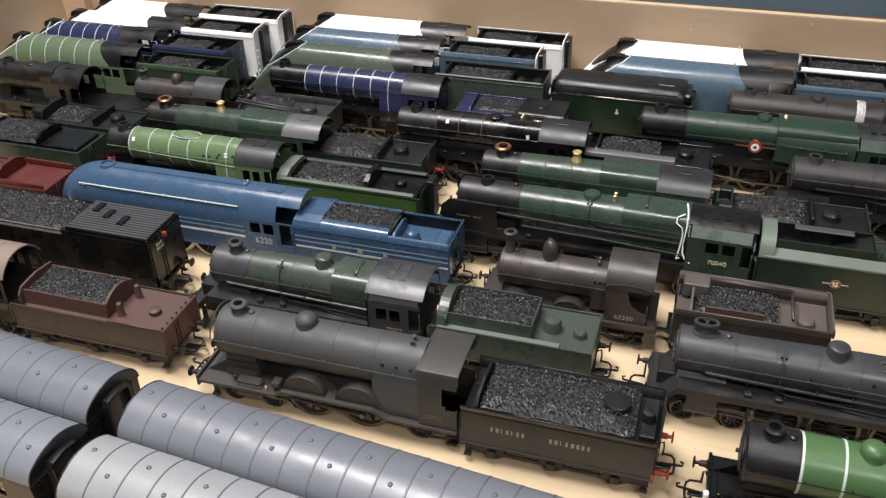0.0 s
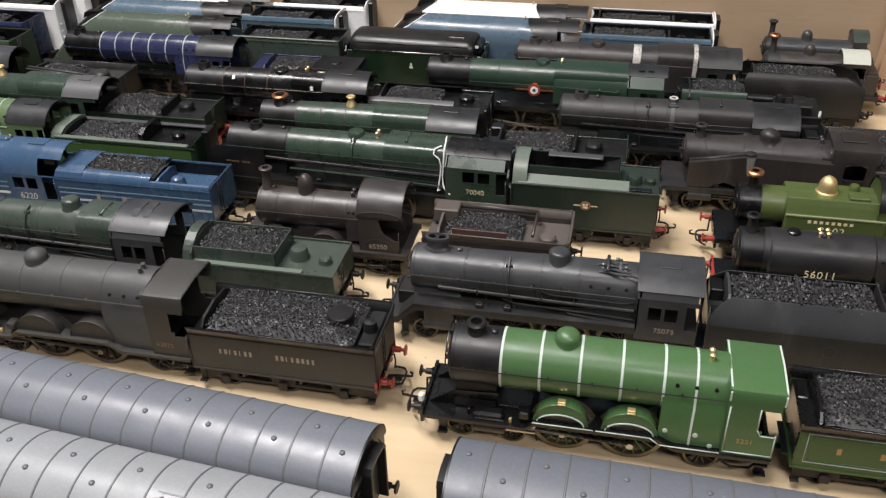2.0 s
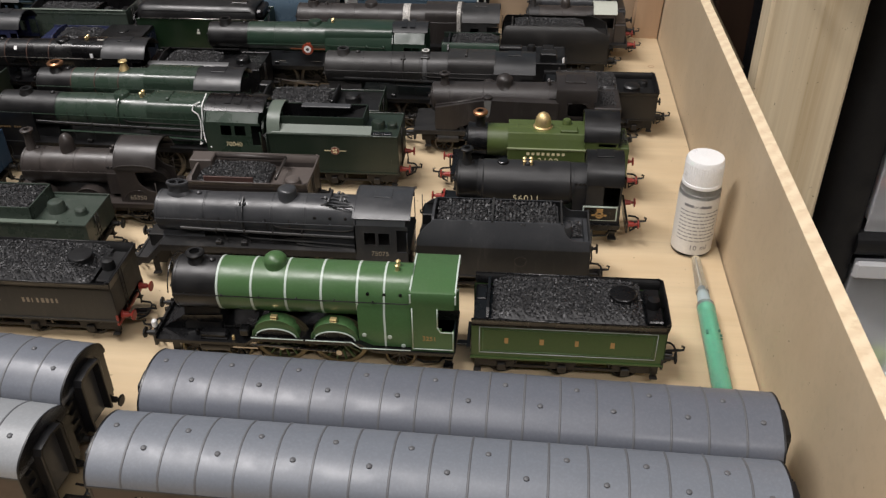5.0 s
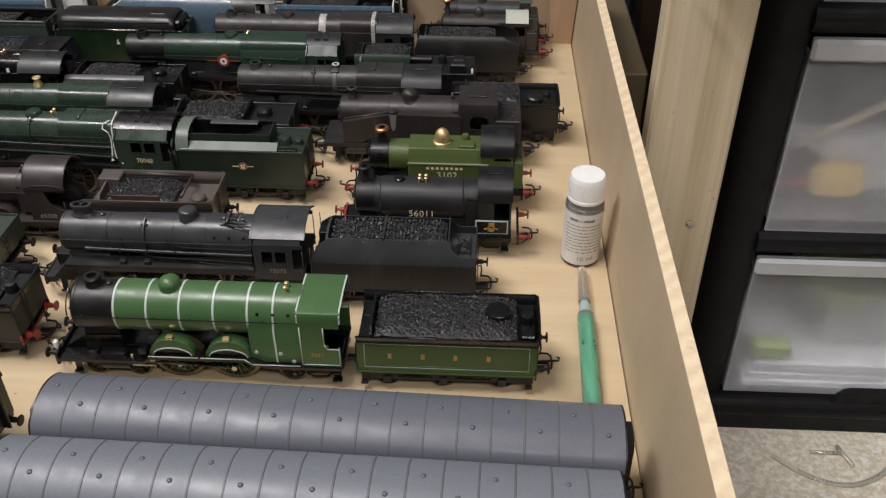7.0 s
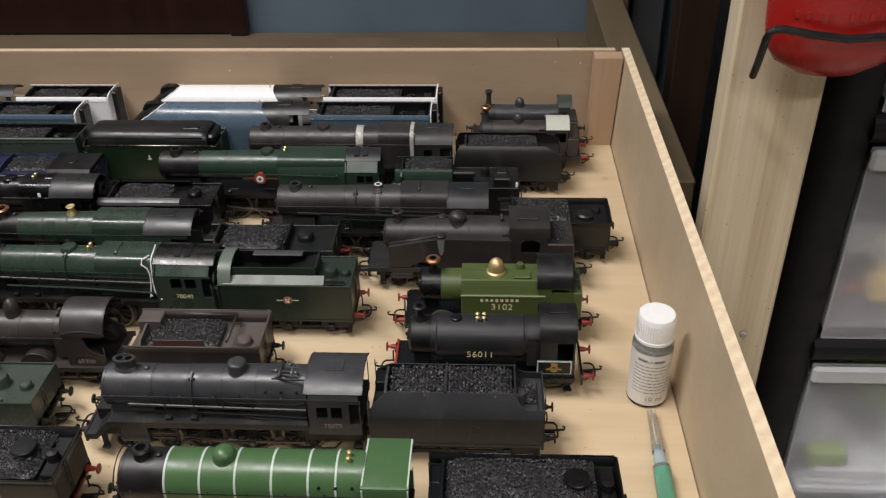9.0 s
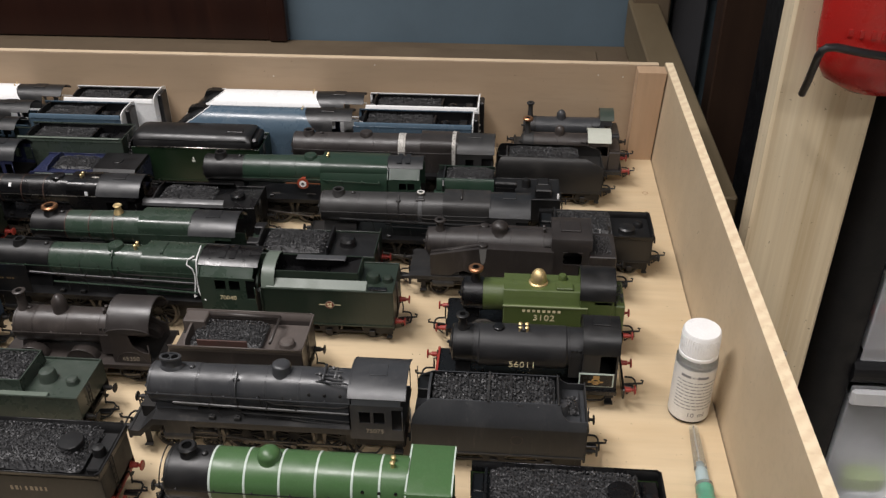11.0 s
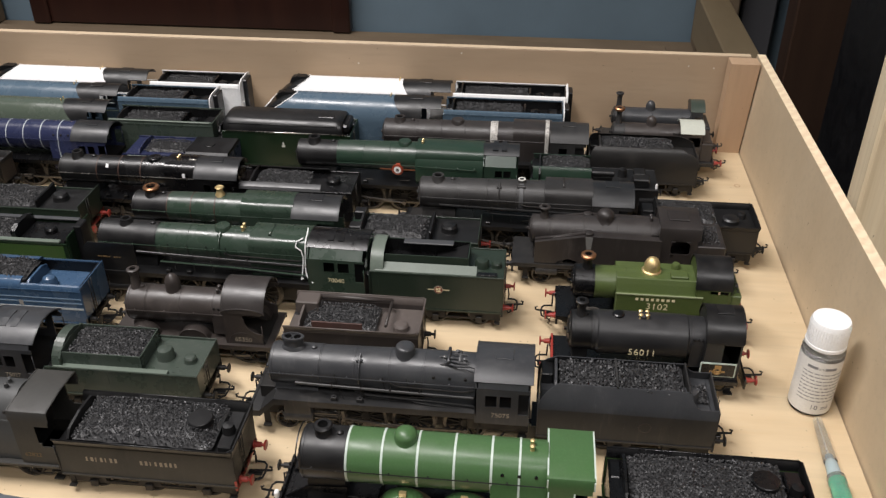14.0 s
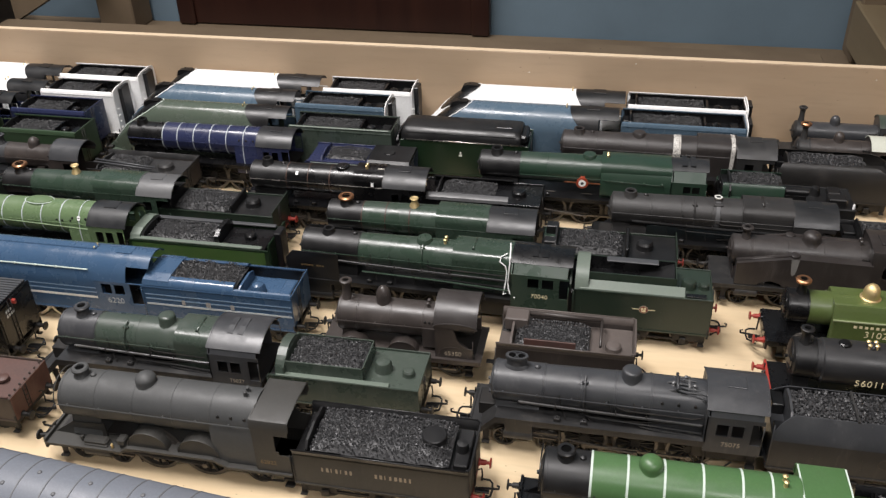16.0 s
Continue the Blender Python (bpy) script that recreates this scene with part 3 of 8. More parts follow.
def dress(T, p, plate):
    """Small fittings: cladding joints, plugs, pipes, lubricators, valve gear, lamp irons."""
    zc, r0, r1, s0, s1, b1, c0, c1, w = (p[k] for k in ("zc", "r0", "r1", "s0", "s1", "b1", "c0", "c1", "w"))

    def plate_at(x):
        return next((z for a, b, z in plate if a <= x <= b), plate[-1][2])

    if not p["bands"] and b1 - s1 > 30:
        n = max(2, int((b1 - s1) / 17))
        for i in range(n + 1):
            x = s1 + (b1 - s1) * i / n
            k = r0 + (r1 - r0) * i / n
            part("cladding_band", Geo().lathe((0, 0, zc), [(k, x - 0.5), (k + 0.16, x - 0.4), (k + 0.16, x + 0.4), (k, x + 0.5)], "x", 40, False), p["boiler"], T)
    for x in (s0 + 1.6, s1 - 0.7):
        part("smokebox_ring", Geo().lathe((0, 0, zc), [(p["rs"], x - 0.4), (p["rs"] + 0.2, x - 0.3), (p["rs"] + 0.2, x + 0.3), (p["rs"], x + 0.4)], "x", 40, False), p["smoke"], T)
    for side in (-1, 1):
        for i in range(3):
            x = b1 + (c0 - b1) * (0.2 + 0.3 * i)
            part("wash_plug", Geo().lathe((x, side * min(p["fhalf"], r1 * 0.9), zc + r1 * 0.42), [(0.8, -0.6), (0.8, 0.45), (0.4, 0.6)] if side > 0 else [(0.8, 0.6), (0.8, -0.45), (0.4, -0.6)], "y", 10), p["framem"], T)
        y = side * (w - 2.6)
        for x in (s1 + 6, s1 + 19):
            if x < c0 - 12 and p["splash"] == ():
                z = plate_at(x)
                part("lubricator", Geo().box(x, x + 3.2, y - 1.1, y + 1.1, z, z + 2.4, 0.3).cyl((x + 1.6, y, z), 0.5, 2.4, 3.2, "z", 8), p["platem"], T)
        part("lamp_iron", Geo().box(-1.6, -0.9, side * 10 - 0.5, side * 10 + 0.5, plate[0][2] - 1, plate[0][2] + 2.6), p["framem"], T)
        part("front_step", Geo().box(6, 10, min(y, y + side * 2.2), max(y, y + side * 2.2), 6.0, 6.6).box(6.4, 9.6, y - 0.2, y + 0.2, 6.0, plate[0][2] - 0.8), p["framem"], T)
        part("injector_pipe", Geo().tube([(c0 + 2, side * (w - 3), plate_at(c0 + 2) - 1), (c0 + 1.5, side * (w - 2.6), 9), (c0 + 5, side * (w - 2.4), 7), (c0 + 12, side * (w - 2.6), 7.4), (c0 + 15, side * (w - 3), 11)], 0.55, 6), p["framem"], T)
        if p["drive"]:
            x, r = p["drive"][0]
            part("sand_pipe", Geo().tube([(x - r * 0.5, side * 10.6, plate_at(x) - 1), (x - r * 0.95, side * 9.6, r * 0.9), (x - r * 0.8, side * 8.6, 1.2)], 0.35, 5), p["framem"], T)
    part("vacuum_pipe", Geo().tube([(-0.6, 5.0, plate[0][2] - 3), (-1.8, 5.0, plate[0][2] + 1.5), (-2.8, 5.0, plate[0][2] + 1.0), (-3.0, 5.0, 9)], 0.5, 6), p["framem"], T)
    if p["pipes"]:
        part("reversing_rod", Geo().tube([(c0, -(w - 4.6), plate_at(c0) + 6.5), (b1 - 14, -(w - 4.2), plate_at(b1 - 14) + 3.0)], 0.42, 6), p["framem"], T)
        for i in range(4):
            x = s1 + 8 + i * 12
            if x < c0 - 8:
                y = -(r1 + 0.6)
                part("oil_pipe", Geo().tube([(x, y * 0.93, zc + r1 * 0.3), (x + 1, y * 1.02, zc - 2), (x + 3, y * 1.06, zc - r1 * 0.75), (x + 4, -(w - 3.2), plate_at(x) + 1.6)], 0.24, 5), p["framem"], T)
    if p["cyl"] and p["gear"] and len(p["drive"]) > 1:
        x, z, ln = p["cyl"]
        dx, dr = p["drive"][1]
        for side in (-1, 1):
            y = side * 12.4
            x1 = x + ln + 15
            part("expansion_link", Geo().prism_y([(x1 - 1, z - 3), (x1 + 0.6, z - 3.4), (x1 + 1.4, z), (x1 + 0.6, z + 4), (x1 - 1, z + 3.6), (x1 - 0.4, z)], y - 0.4, y + 0.4), "rod", T)
            part("radius_rod", Geo().tube([(x + ln - 1, y, z + 2.6), (x1, y, z + 1.0)], 0.5, 6), "rod", T)
            part("eccentric_rod", Geo().tube([(x1, y, z - 3), (dx + 2, y, dr - 1.5)], 0.5, 6), "rod", T)
            part("combination_lever", Geo().tube([(x + ln + 4, y, z + 3), (x + ln + 5.5, y, z - 4.5)], 0.5, 6), "rod", T)
            part("gear_bracket", Geo().box(x1 - 2.2, x1 - 1.4, min(side * 6, side * 13), max(side * 6, side * 13), z - 4, z + 5.0), p["framem"], T)


def steam_loco(name, wx, wy, label, group="", turn=0.0, **given):
    """A model steam locomotive, chimney to -x, with its front beam at wx."""
    p = dict(LOCO)
    p.update(given)
    k, up = p["slim"], p["lift"]
    p["zc"] += p["r1"] * (1 - k) + up
    for key in ("rs", "r0", "r1"):
        p[key] *= k
    p["fhalf"] *= min(1, k + 0.06)
    p["cab_w"] *= min(1, k + 0.08)
    p["cab_z"] += up * 0.7
    kind, cx, ctop, cr = p["chim"]
    p["chim"] = (kind, cx, ctop + up, cr)
    if p["dome"]:
        p["dome"] = (p["dome"][0], p["dome"][1] + up, p["dome"][2] * min(1, k + 0.08))
    T = thing(name, wx, wy, label, "locomotive", group, turn)
    zc, zp, w, c0, c1 = p["zc"], p["zp"], p["w"], p["c0"], p["c1"]
    chim_m, dome_m = p["chim_mat"] or p["smoke"], p["dome_mat"] or p["boiler"]
    # frames and running plate
    part("frame", Geo().box(3, c1 - 1, -6, 6, 5.5, zp - 1, 0.4).box(c0 - 4, c1, -11, 11, 9, zp - 1, 0.4), p["framem"], T)
    plate = list(p["plate"] or ((0, c1, zp),))
    plate[-1] = (plate[-1][0], c0 + 0.3 if p["drop"] else max(plate[-1][1], c1), plate[-1][2])
    top = [q for a, b, z in plate for q in ((a, z), (b, z))]
    part("running_plate", Geo().prism_y(top + [(x, z - 0.9) for x, z in reversed(top)], -w, w), p["platem"], T)
    low = p["valance"]
    for y in (-w + 0.25, w - 0.9):
        part("valance", Geo().prism_y([(x, z - 0.95) for x, z in top] + [(x, z - 0.95 - low) for x, z in reversed(top)], y, y + 0.65), p["platem"], T)
    part("buffer_beam", Geo().box(-1.2, 0.2, -w + 0.3, w - 0.3, 10.8, max(17, plate[0][2] - 0.2), 0.2), "red" if p["beam_red"] else p["platem"], T)
    buffers(T, -1.2, -1, p["red"], p["bufferz"])
    coupling(T, -1.0, -1)
    if p["rear"]:
        part("buffer_beam", Geo().box(c1 + p["rear"] - 0.2, c1 + p["rear"] + 1, -w + 0.3, w - 0.3, 10.8, 17, 0.2), p["platem"], T)
        buffers(T, c1 + p["rear"] + 1, 1, p["red"])
        coupling(T, c1 + p["rear"] + 0.8, 1)
    # smokebox with door, saddle
    s0, s1, b1 = p["s0"], p["s1"], p["b1"]
    g = Geo().lathe((0, 0, zc), [(p["rs"] - 1.0, s0), (p["rs"], s0 + 0.8), (p["rs"], s1)], "x", 36)
    g.prism_x([(-9, zp - 1), (9, zp - 1), (6, zc - 8), (-6, zc - 8)], s0 + 2, s1 - 2)
    sb = part("smokebox", g, p["smoke"], T)
    rd = p["rs"] * 0.74
    g = Geo().lathe((0, 0, zc), [(rd, s0 + 0.1), (rd, s0 - 0.4), (rd * 0.85, s0 - 0.9), (rd * 0.5, s0 - 1.3), (0.4, s0 - 1.5)], "x", 28)
    g.box(s0 - 1.5, s0 - 0.6, -rd * 0.95, rd * 0.4, zc + 2.2, zc + 3.0).box(s0 - 1.5, s0 - 0.6, -rd * 0.95, rd * 0.4, zc - 3.2, zc - 2.4)
    g.cyl((0, 0, zc), 0.9, s0 - 2.8, s0 - 1.4, "x", 8)
    part("smokebox_door", g, p["smoke"], sb)
    # boiler, firebox, bands
    r0, r1 = p["r0"], p["r1"]
    part("boiler", Geo().lathe((0, 0, zc), [(r0, s1), (r1, b1 + 0.5)], "x", 40, False), p["boiler"], T)
    g = Geo().loft([firebox_ring(x, zc, r1 + (0.25 if p["fb"] == "belpaire" else 0.02), p["fhalf"], p["fz"], p["fb"]) for x in (b1, c0)])
    part("firebox", g, p["firem"] or p["boiler"], T)
    bw = p["band_w"]
    for x in p["bands"]:
        k = r0 + (r1 - r0) * min(1, max(0, (x - s1) / (b1 - s1)))
        if x <= b1:
            g = Geo().lathe((0, 0, zc), [(k, x - bw - 0.1), (k + 0.18, x - bw), (k + 0.18, x + bw), (k, x + bw + 0.1)], "x", 40, False)
        else:
            g = Geo().loft([firebox_ring(q, zc + 0.02, r1 + 0.2, p["fhalf"] + 0.18, p["fz"], p["fb"]) for q in (x - bw, x + bw)])
        part("boiler_band", g, p["band_mat"], T)
    # mountings
    kind, cx, ctop, cr = p["chim"]
    ch = part("chimney", chimney_geo(cx, zc + p["rs"], ctop, kind, cr), p["smoke"], T)
    # a black disc stands for the shaded depth of each chimney
    if kind != "double":
        part("chimney_shade_disc", Geo().lathe((cx, 0, 0), [(cr - 1.15, ctop - 0.9), (0.1, ctop - 1.0)], "z", 18, False), "bore_shade", ch, "black disc for the shade in the chimney opening")
    else:
        for dx in (-2.45, 2.45):
            part("chimney_shade_disc", Geo().lathe((cx + dx, 0, 0), [(cr - 0.85, ctop - 0.45), (0.1, ctop - 0.5)], "z", 20, False), "bore_shade", ch, "black disc for the shade in the chimney opening")
    if p["chim_mat"]:
        part("chimney_cap", Geo().lathe((cx, 0, 0), [(cr + 0.4, ctop - 2.6), (cr + 1.25, ctop - 1.7), (cr + 1.35, ctop - 0.6), (cr + 0.6, ctop + 0.15), (cr - 0.9, ctop + 0.1), (cr - 1.2, ctop - 1)], "z", 24), p["chim_mat"], ch)
    part("smokebox_cap", Geo().lathe((s1 - 4, 0, 0), [(1.8, zc + p["rs"] - 1), (1.4, zc + p["rs"] + 0.8), (0.6, zc + p["rs"] + 1.3)], "z", 12), p["smoke"], sb)
    if p["dome"]:
        dx, dtop, dr = p["dome"]
        g = dome_geo(dx, zc + r1 - 0.6, dtop, dr)
        if p["dome_flat"]:
            z0 = zc + r1 - 0.6
            g = Geo().lathe((dx, 0, 0), [(dr + 1.8, z0 - 2.4), (dr + 0.7, z0 - 1.0), (dr, z0 + 0.5), (dr, dtop - 1.4), (dr - 0.3, dtop - 0.7), (dr - 1.0, dtop - 0.2), (dr * 0.5, dtop), (0.2, dtop + 0.05)], "z", 28)
        part("dome", g, dome_m, T)
    if p["feed"]:
        part("top_feed", Geo().lathe((p["feed"], 0, 0), [(5.4, zc + r1 - 2.5), (4.8, zc + r1 + 0.6), (4.2, zc + r1 + 1.5), (0.4, zc + r1 + 1.8)], "z", 22), p["boiler"], T)
    for x in p["valves"]:
        g = Geo()
        for y in (-1.7, 1.7):
            g.lathe((x, y, 0), [(1.3, zc + r1 - 1.5), (0.9, zc + r1 + 0.4), (0.8, zc + r1 + 2.0), (1.2, zc + r1 + 2.3), (0.5, zc + r1 + 2.9)], "z", 10)
        part("safety_valve", g, p["valve_mat"] or p["smoke"], T, "small brass safety valves" if p["valve_mat"] else "")
    if p["whistle"]:
        x = p["whistle"]
        part("valve_cover", Geo().lathe((x, 0, 0), [(3.7, zc + r1 - 2), (3.0, zc + r1 + 0.5), (2.1, zc + r1 + 2.2), (1.9, zc + r1 + 4.0), (2.9, zc + r1 + 5.0), (2.6, zc + r1 + 5.3), (1.6, zc + r1 + 5.0)], "z", 20), "brass", T, "flared polished brass valve cover")
    # handrails and pipes
    if p["rail"]:
        for side in (-1, 1):
            a = math.radians(8)
            y, z = side * (r1 + 1.0) * math.cos(a), zc + (r1 + 1.0) * math.sin(a)
            g = Geo().tube([(s0 + 1, y * (p["rs"] / r1), z), (b1, y, z), (c0 - 1, y, z)], 0.28, 5)
            for x in range(int(s0 + 6), int(c0 - 4), 17):
                g.cyl((x, 0, z), 0.45, min(y, y - side * 1.4), max(y, y - side * 1.4), "y", 6)
            part("handrail", g, p["rail_mat"] or p["boiler"], T)
    if p["pipes"]:
        y = -(r1 + 0.7)
        part("ejector_pipe", Geo().tube([(s1 - 12, y - 0.2, zc - 3.0), (s1 + 2, y - 0.3, zc - 3.4), (b1 - 6, y - 0.7, zc - 4.2), (c0 - 1, y - 1.0, zc - 4.6)], 0.8, 8), p["platem"], T)
        for i in range(4):
            x = s1 + 6 + i * (b1 - s1 - 8) / 3
            part("pipe_clip", Geo().box(x, x + 0.8, y - 1.2, y + 1.2, zc - 5.2, zc - 2.6, 0.2), p["framem"], T)
        part("pipe", Geo().tube([(s1 + 18, y + 1.0, zc - 6.8), (s1 + 24, y - 0.6, zc - 7.4), (b1, y - 1.4, zc - 7.8), (c0 - 1, y - 1.8, zc - 8.8)], 0.42, 6), p["platem"], T)
        part("pipe", Geo().tube([(b1 - 16, y + 0.8, zc - 0.5), (b1 - 12, y - 0.3, zc - 1.0), (c0 - 6, y - 0.4, zc - 1.6), (c0 - 1, y + 0.4, zc - 0.8)], 0.4, 6), p["framem"], T)
        part("pipe", Geo().tube([(b1 - 4, y - 1.0, zc - 9.4), (b1 + 8, y - 1.8, zc - 10.4), (c0 - 1, y - 2.2, zc - 11)], 0.6, 6), p["platem"], T)
        fx = p["feed"] or (p["dome"][0] - 22 if p["dome"] else b1 - 30)
        g = Geo().tube([(fx, -(r1 + 0.4) * math.cos(t), zc + (r1 + 0.4) * math.sin(t)) for t in (1.3, 1.0, 0.7, 0.4, 0.1, -0.2, -0.5)], 0.5)
        g.box(fx - 1.6, fx + 1.6, -r1 * 0.62, -r1 * 0.5, zc + r1 * 0.62, zc + r1 * 0.86, 0.2)
        part("feed_pipe", g, p["boiler"], T)
        for k in range(4):
            y = -6 + k * 2.4
            part("fountain_pipe", Geo().tube([(b1 + 10 + k, y, zc + r1 - 0.1), (b1 + 14, y - 1.5, zc + r1 + 0.9 - abs(y) * 0.15), (c0, y - 3, zc + r1 - 1.0 - abs(y) * 0.3)], 0.32, 5), p["firem"] or p["boiler"], T)
        part("steam_fountain", Geo().cyl((b1 + 12, 0, zc + r1 + 0.7), 0.8, -7, 5, "y", 8), p["firem"] or p["boiler"], T)
    # cab
    cw, cz = p["cab_w"], p["cab_z"]
    plate_z = plate[-1][2]
    for side in (-1, 1):
        y = side * cw
        part("cab_side", Geo().panel(c0, c1, p["drop"] or plate_z - 1.5, cz, min(y, y - side * 0.6), max(y, y - side * 0.6), p["cab_holes"]), p["cabm"], T)
        for a, b, za, zb in p["cab_holes"]:
            if b < c1 and b - a < 9:
                f = Geo()
                yo = y + side * 0.12
                f.panel(a - 0.5, b + 0.5, za - 0.5, zb + 0.5, min(yo, yo - side * 0.5), max(yo, yo - side * 0.5), ((a, b, za, zb),))
                part("window_frame", f, p["cabm"], T)
    shoulder = []
    if p["roof_flat"]:
        hi = cz + p["cab_rise"]
        line = [(-cw - 0.08, cz - 0.2), (-cw - 0.06, hi - 2.2), (-cw + 0.5, hi - 1.0), (-cw + 1.8, hi - 0.4), (0, hi + 0.5), (cw - 1.8, hi - 0.4), (cw - 0.5, hi - 1.0), (cw + 0.06, hi - 2.2), (cw + 0.08, cz - 0.2)]
    elif p["tumble"]:
        dz, ins = p["tumble"]
        line = arc(0, cz + dz, cw - ins + 0.5, p["cab_rise"] - dz, 16)
        shoulder = [(cw, cz), (cw - ins, cz + dz)]
        for side in (-1, 1):
            q = [(side * y, z) for y, z in shoulder]
            part("cab_shoulder", Geo().prism_x(q + [(y - side * 0.6, z) for y, z in reversed(q)], c0 + 1.5, c1 - 1.0), p["cabm"], T)
    else:
        line = arc(0, cz, cw + 0.4, p["cab_rise"], 16)
    front = [(-cw, plate_z - 1.5)] + [(-y, z) for y, z in shoulder[:1]] + [(y * 0.97, z - 0.5) for y, z in line] + shoulder[:1] + [(cw, plate_z - 1.5)]
    part("cab_front", Geo().prism_x(front, c0, c0 + 0.7), p["cabm"], T)
    roof = part("cab_roof", Geo().sheet_x(line, c0 - 0.6, c1 + p["roof_over"], 0.6), p["roofm"], T)
    ztop = max(z for _, z in line)
    mid = (c0 + c1) / 2
    if p["vents"] == 1 and not p["roof_flat"]:
        part("roof_vent", Geo().box(mid - 4.5, mid + 4.5, -4.2, 4.2, ztop - 0.9, ztop + 0.15, 0.2), p["roofm"], roof)
    elif p["vents"] == 2:
        for k in (-4, 2):
            part("roof_vent", Geo().prism_x([(-7.5, ztop - 1.4), (-7.5, ztop - 0.9), (-2, ztop + 0.3), (5, ztop + 0.2), (5, ztop - 0.6)], mid + k - 1.6, mid + k + 1.8), p["roofm"], roof)
    for x in (c0 - 0.4, c1 + p["roof_over"] - 0.9):
        part("roof_rib", Geo().sheet_x([(y, z + 0.2) for y, z in line], x, x + 0.6, 0.3), p["roofm"], roof)
    part("backhead", Geo().box(c0 + 0.8, c0 + 4.5, -9, 9, plate_z, zc + 6, 1.2).cyl((c0 + 4.6, -3, zc), 1.2, 0, 0.8, "x", 10).cyl((c0 + 4.6, 3, zc + 2), 1.0, 0, 0.8, "x", 10), "dull", T)
    part("cab_floor", Geo().box(c0, c1 + 0.5, -cw + 1, cw - 1, plate_z - 1.2, plate_z + 0.2), "frame", T)
    for side in (-1, 1):
        y = side * (cw + 0.1)
        part("grab_rail", Geo().tube([(c1 - 0.2, y, plate_z + 1), (c1 - 0.2, y, plate_z + 13)], 0.3, 5), p["cabm"], T)
        part("cab_step", Geo().box(c1 - 5, c1 - 0.5, min(y, y - side * 3), max(y, y - side * 3), 5, 5.6).box(c1 - 5, c1 - 0.5, min(y, y - side * 3), max(y, y - side * 3), 10, 10.6).box(c1 - 4.6, c1 - 1, y - side * 3.3 - 0.2, y - side * 3.3 + 0.2, 5, plate_z), p["framem"], T)
    if p["number"]:
        txt, nx, nz, size = p["number"]
        lettering(txt, nx, -cw - 0.1, nz, size, p["num_mat"], T, "number")
    # splashers
    for x, r, z in p["splash"]:
        base = z
        pts = [(x + r * math.cos(t), base + r * math.sin(t) * 0.9) for t in (math.pi * i / 16 for i in range(17))]
        for side in (-1, 1):
            y0, y1 = sorted((side * 8.5, side * (w - 2.2)))
            part("splasher", Geo().prism_y(pts, y0, y1), p["cabm"], T)
            rim = [(x + (r + 0.25) * math.cos(t), base + (r + 0.25) * math.sin(t) * 0.9) for t in (math.pi * i / 16 for i in range(17))]
            yy = side * (w - 2.1)
            part("splasher_rim", Geo().tube([(a, yy, b) for a, b in rim], 0.3, 5), p["rim_mat"] or (p["band_mat"] if p["bands"] else p["cabm"]), T)
    # wheels, cylinders, rods
    for x, r in p["drive"]:
        wheelset(T, x, r, "driving_wheel", p["wheelm"] or p["framem"], p["tyre"], p["spokes"])
    for x, r in p["carry"]:
        wheelset(T, x, r, "carrying_wheel", p["framem"], p["tyre"], 9, 9.0)
    if p["cyl"]:
        x, z, ln = p["cyl"]
        for side in (-1, 1):
            y = side * 12.6
            g = Geo().cyl((x, y, z), 3.4, 0, ln, "x", 16, 0.4).box(x + 0.6, x + ln - 0.6, min(y - 2.6, y + 2.6), max(y - 2.6, y + 2.6), z, zp - 1, 0.4)
            g.cyl((x, y, z), 1.3, -1.2, 0, "x", 10)
            part("cylinder", g, p["cyl_mat"] or p["platem"], T)
            dx = p["drive"][min(1, len(p["drive"]) - 1)]
            yo = side * 12.2
            g = Geo().box(x + ln, x + ln + 12, min(yo, yo + side), max(yo, yo + side), z + 1.2, z + 2.0).box(x + ln, x + ln + 12, min(yo, yo + side), max(yo, yo + side), z - 2.0, z - 1.2)
            part("slide_bar", g, p["rodm"], T)
            g = Geo().tube([(x + ln, yo, z), (x + ln + 9, yo, z), (dx[0], yo, dx[1] - 4)], 0.75, 6).cyl((dx[0], 0, dx[1] - 4), 1.5, min(yo - 0.9, yo + 0.9), max(yo - 0.9, yo + 0.9), "y", 10)
            part("connecting_rod", g, p["rodm"], T)
    if len(p["drive"]) > 1:
        for side in (-1, 1):
            y = side * 10.9
            g = Geo()
            for (xa, ra), (xb, rb) in zip(p["drive"], p["drive"][1:]):
                g.box(xa, xb, y - 0.45, y + 0.45, ra - 4.7, rb - 3.3)
            for xa, ra in p["drive"]:
                g.cyl((xa, 0, ra - 4), 1.4, y - 0.8, y + 0.8, "y", 10)
            part("coupling_rod", g, p["rodm"], T)
    dress(T, p, plate)
    if p["deflect"]:
        a, b, za, zb = p["deflect"]
        for side in (-1, 1):
            y = side * (w - 1.2)
            g = Geo().prism_y([(a + 2.5, za), (b, za), (b, zb - 1), (b - 1, zb), (a + 5, zb), (a + 0.5, zb - 5), (a, zb - 9)], min(y, y + side * 0.5), max(y, y + side * 0.5))
            part("smoke_deflector", g, p["smoke"], T)
    return T


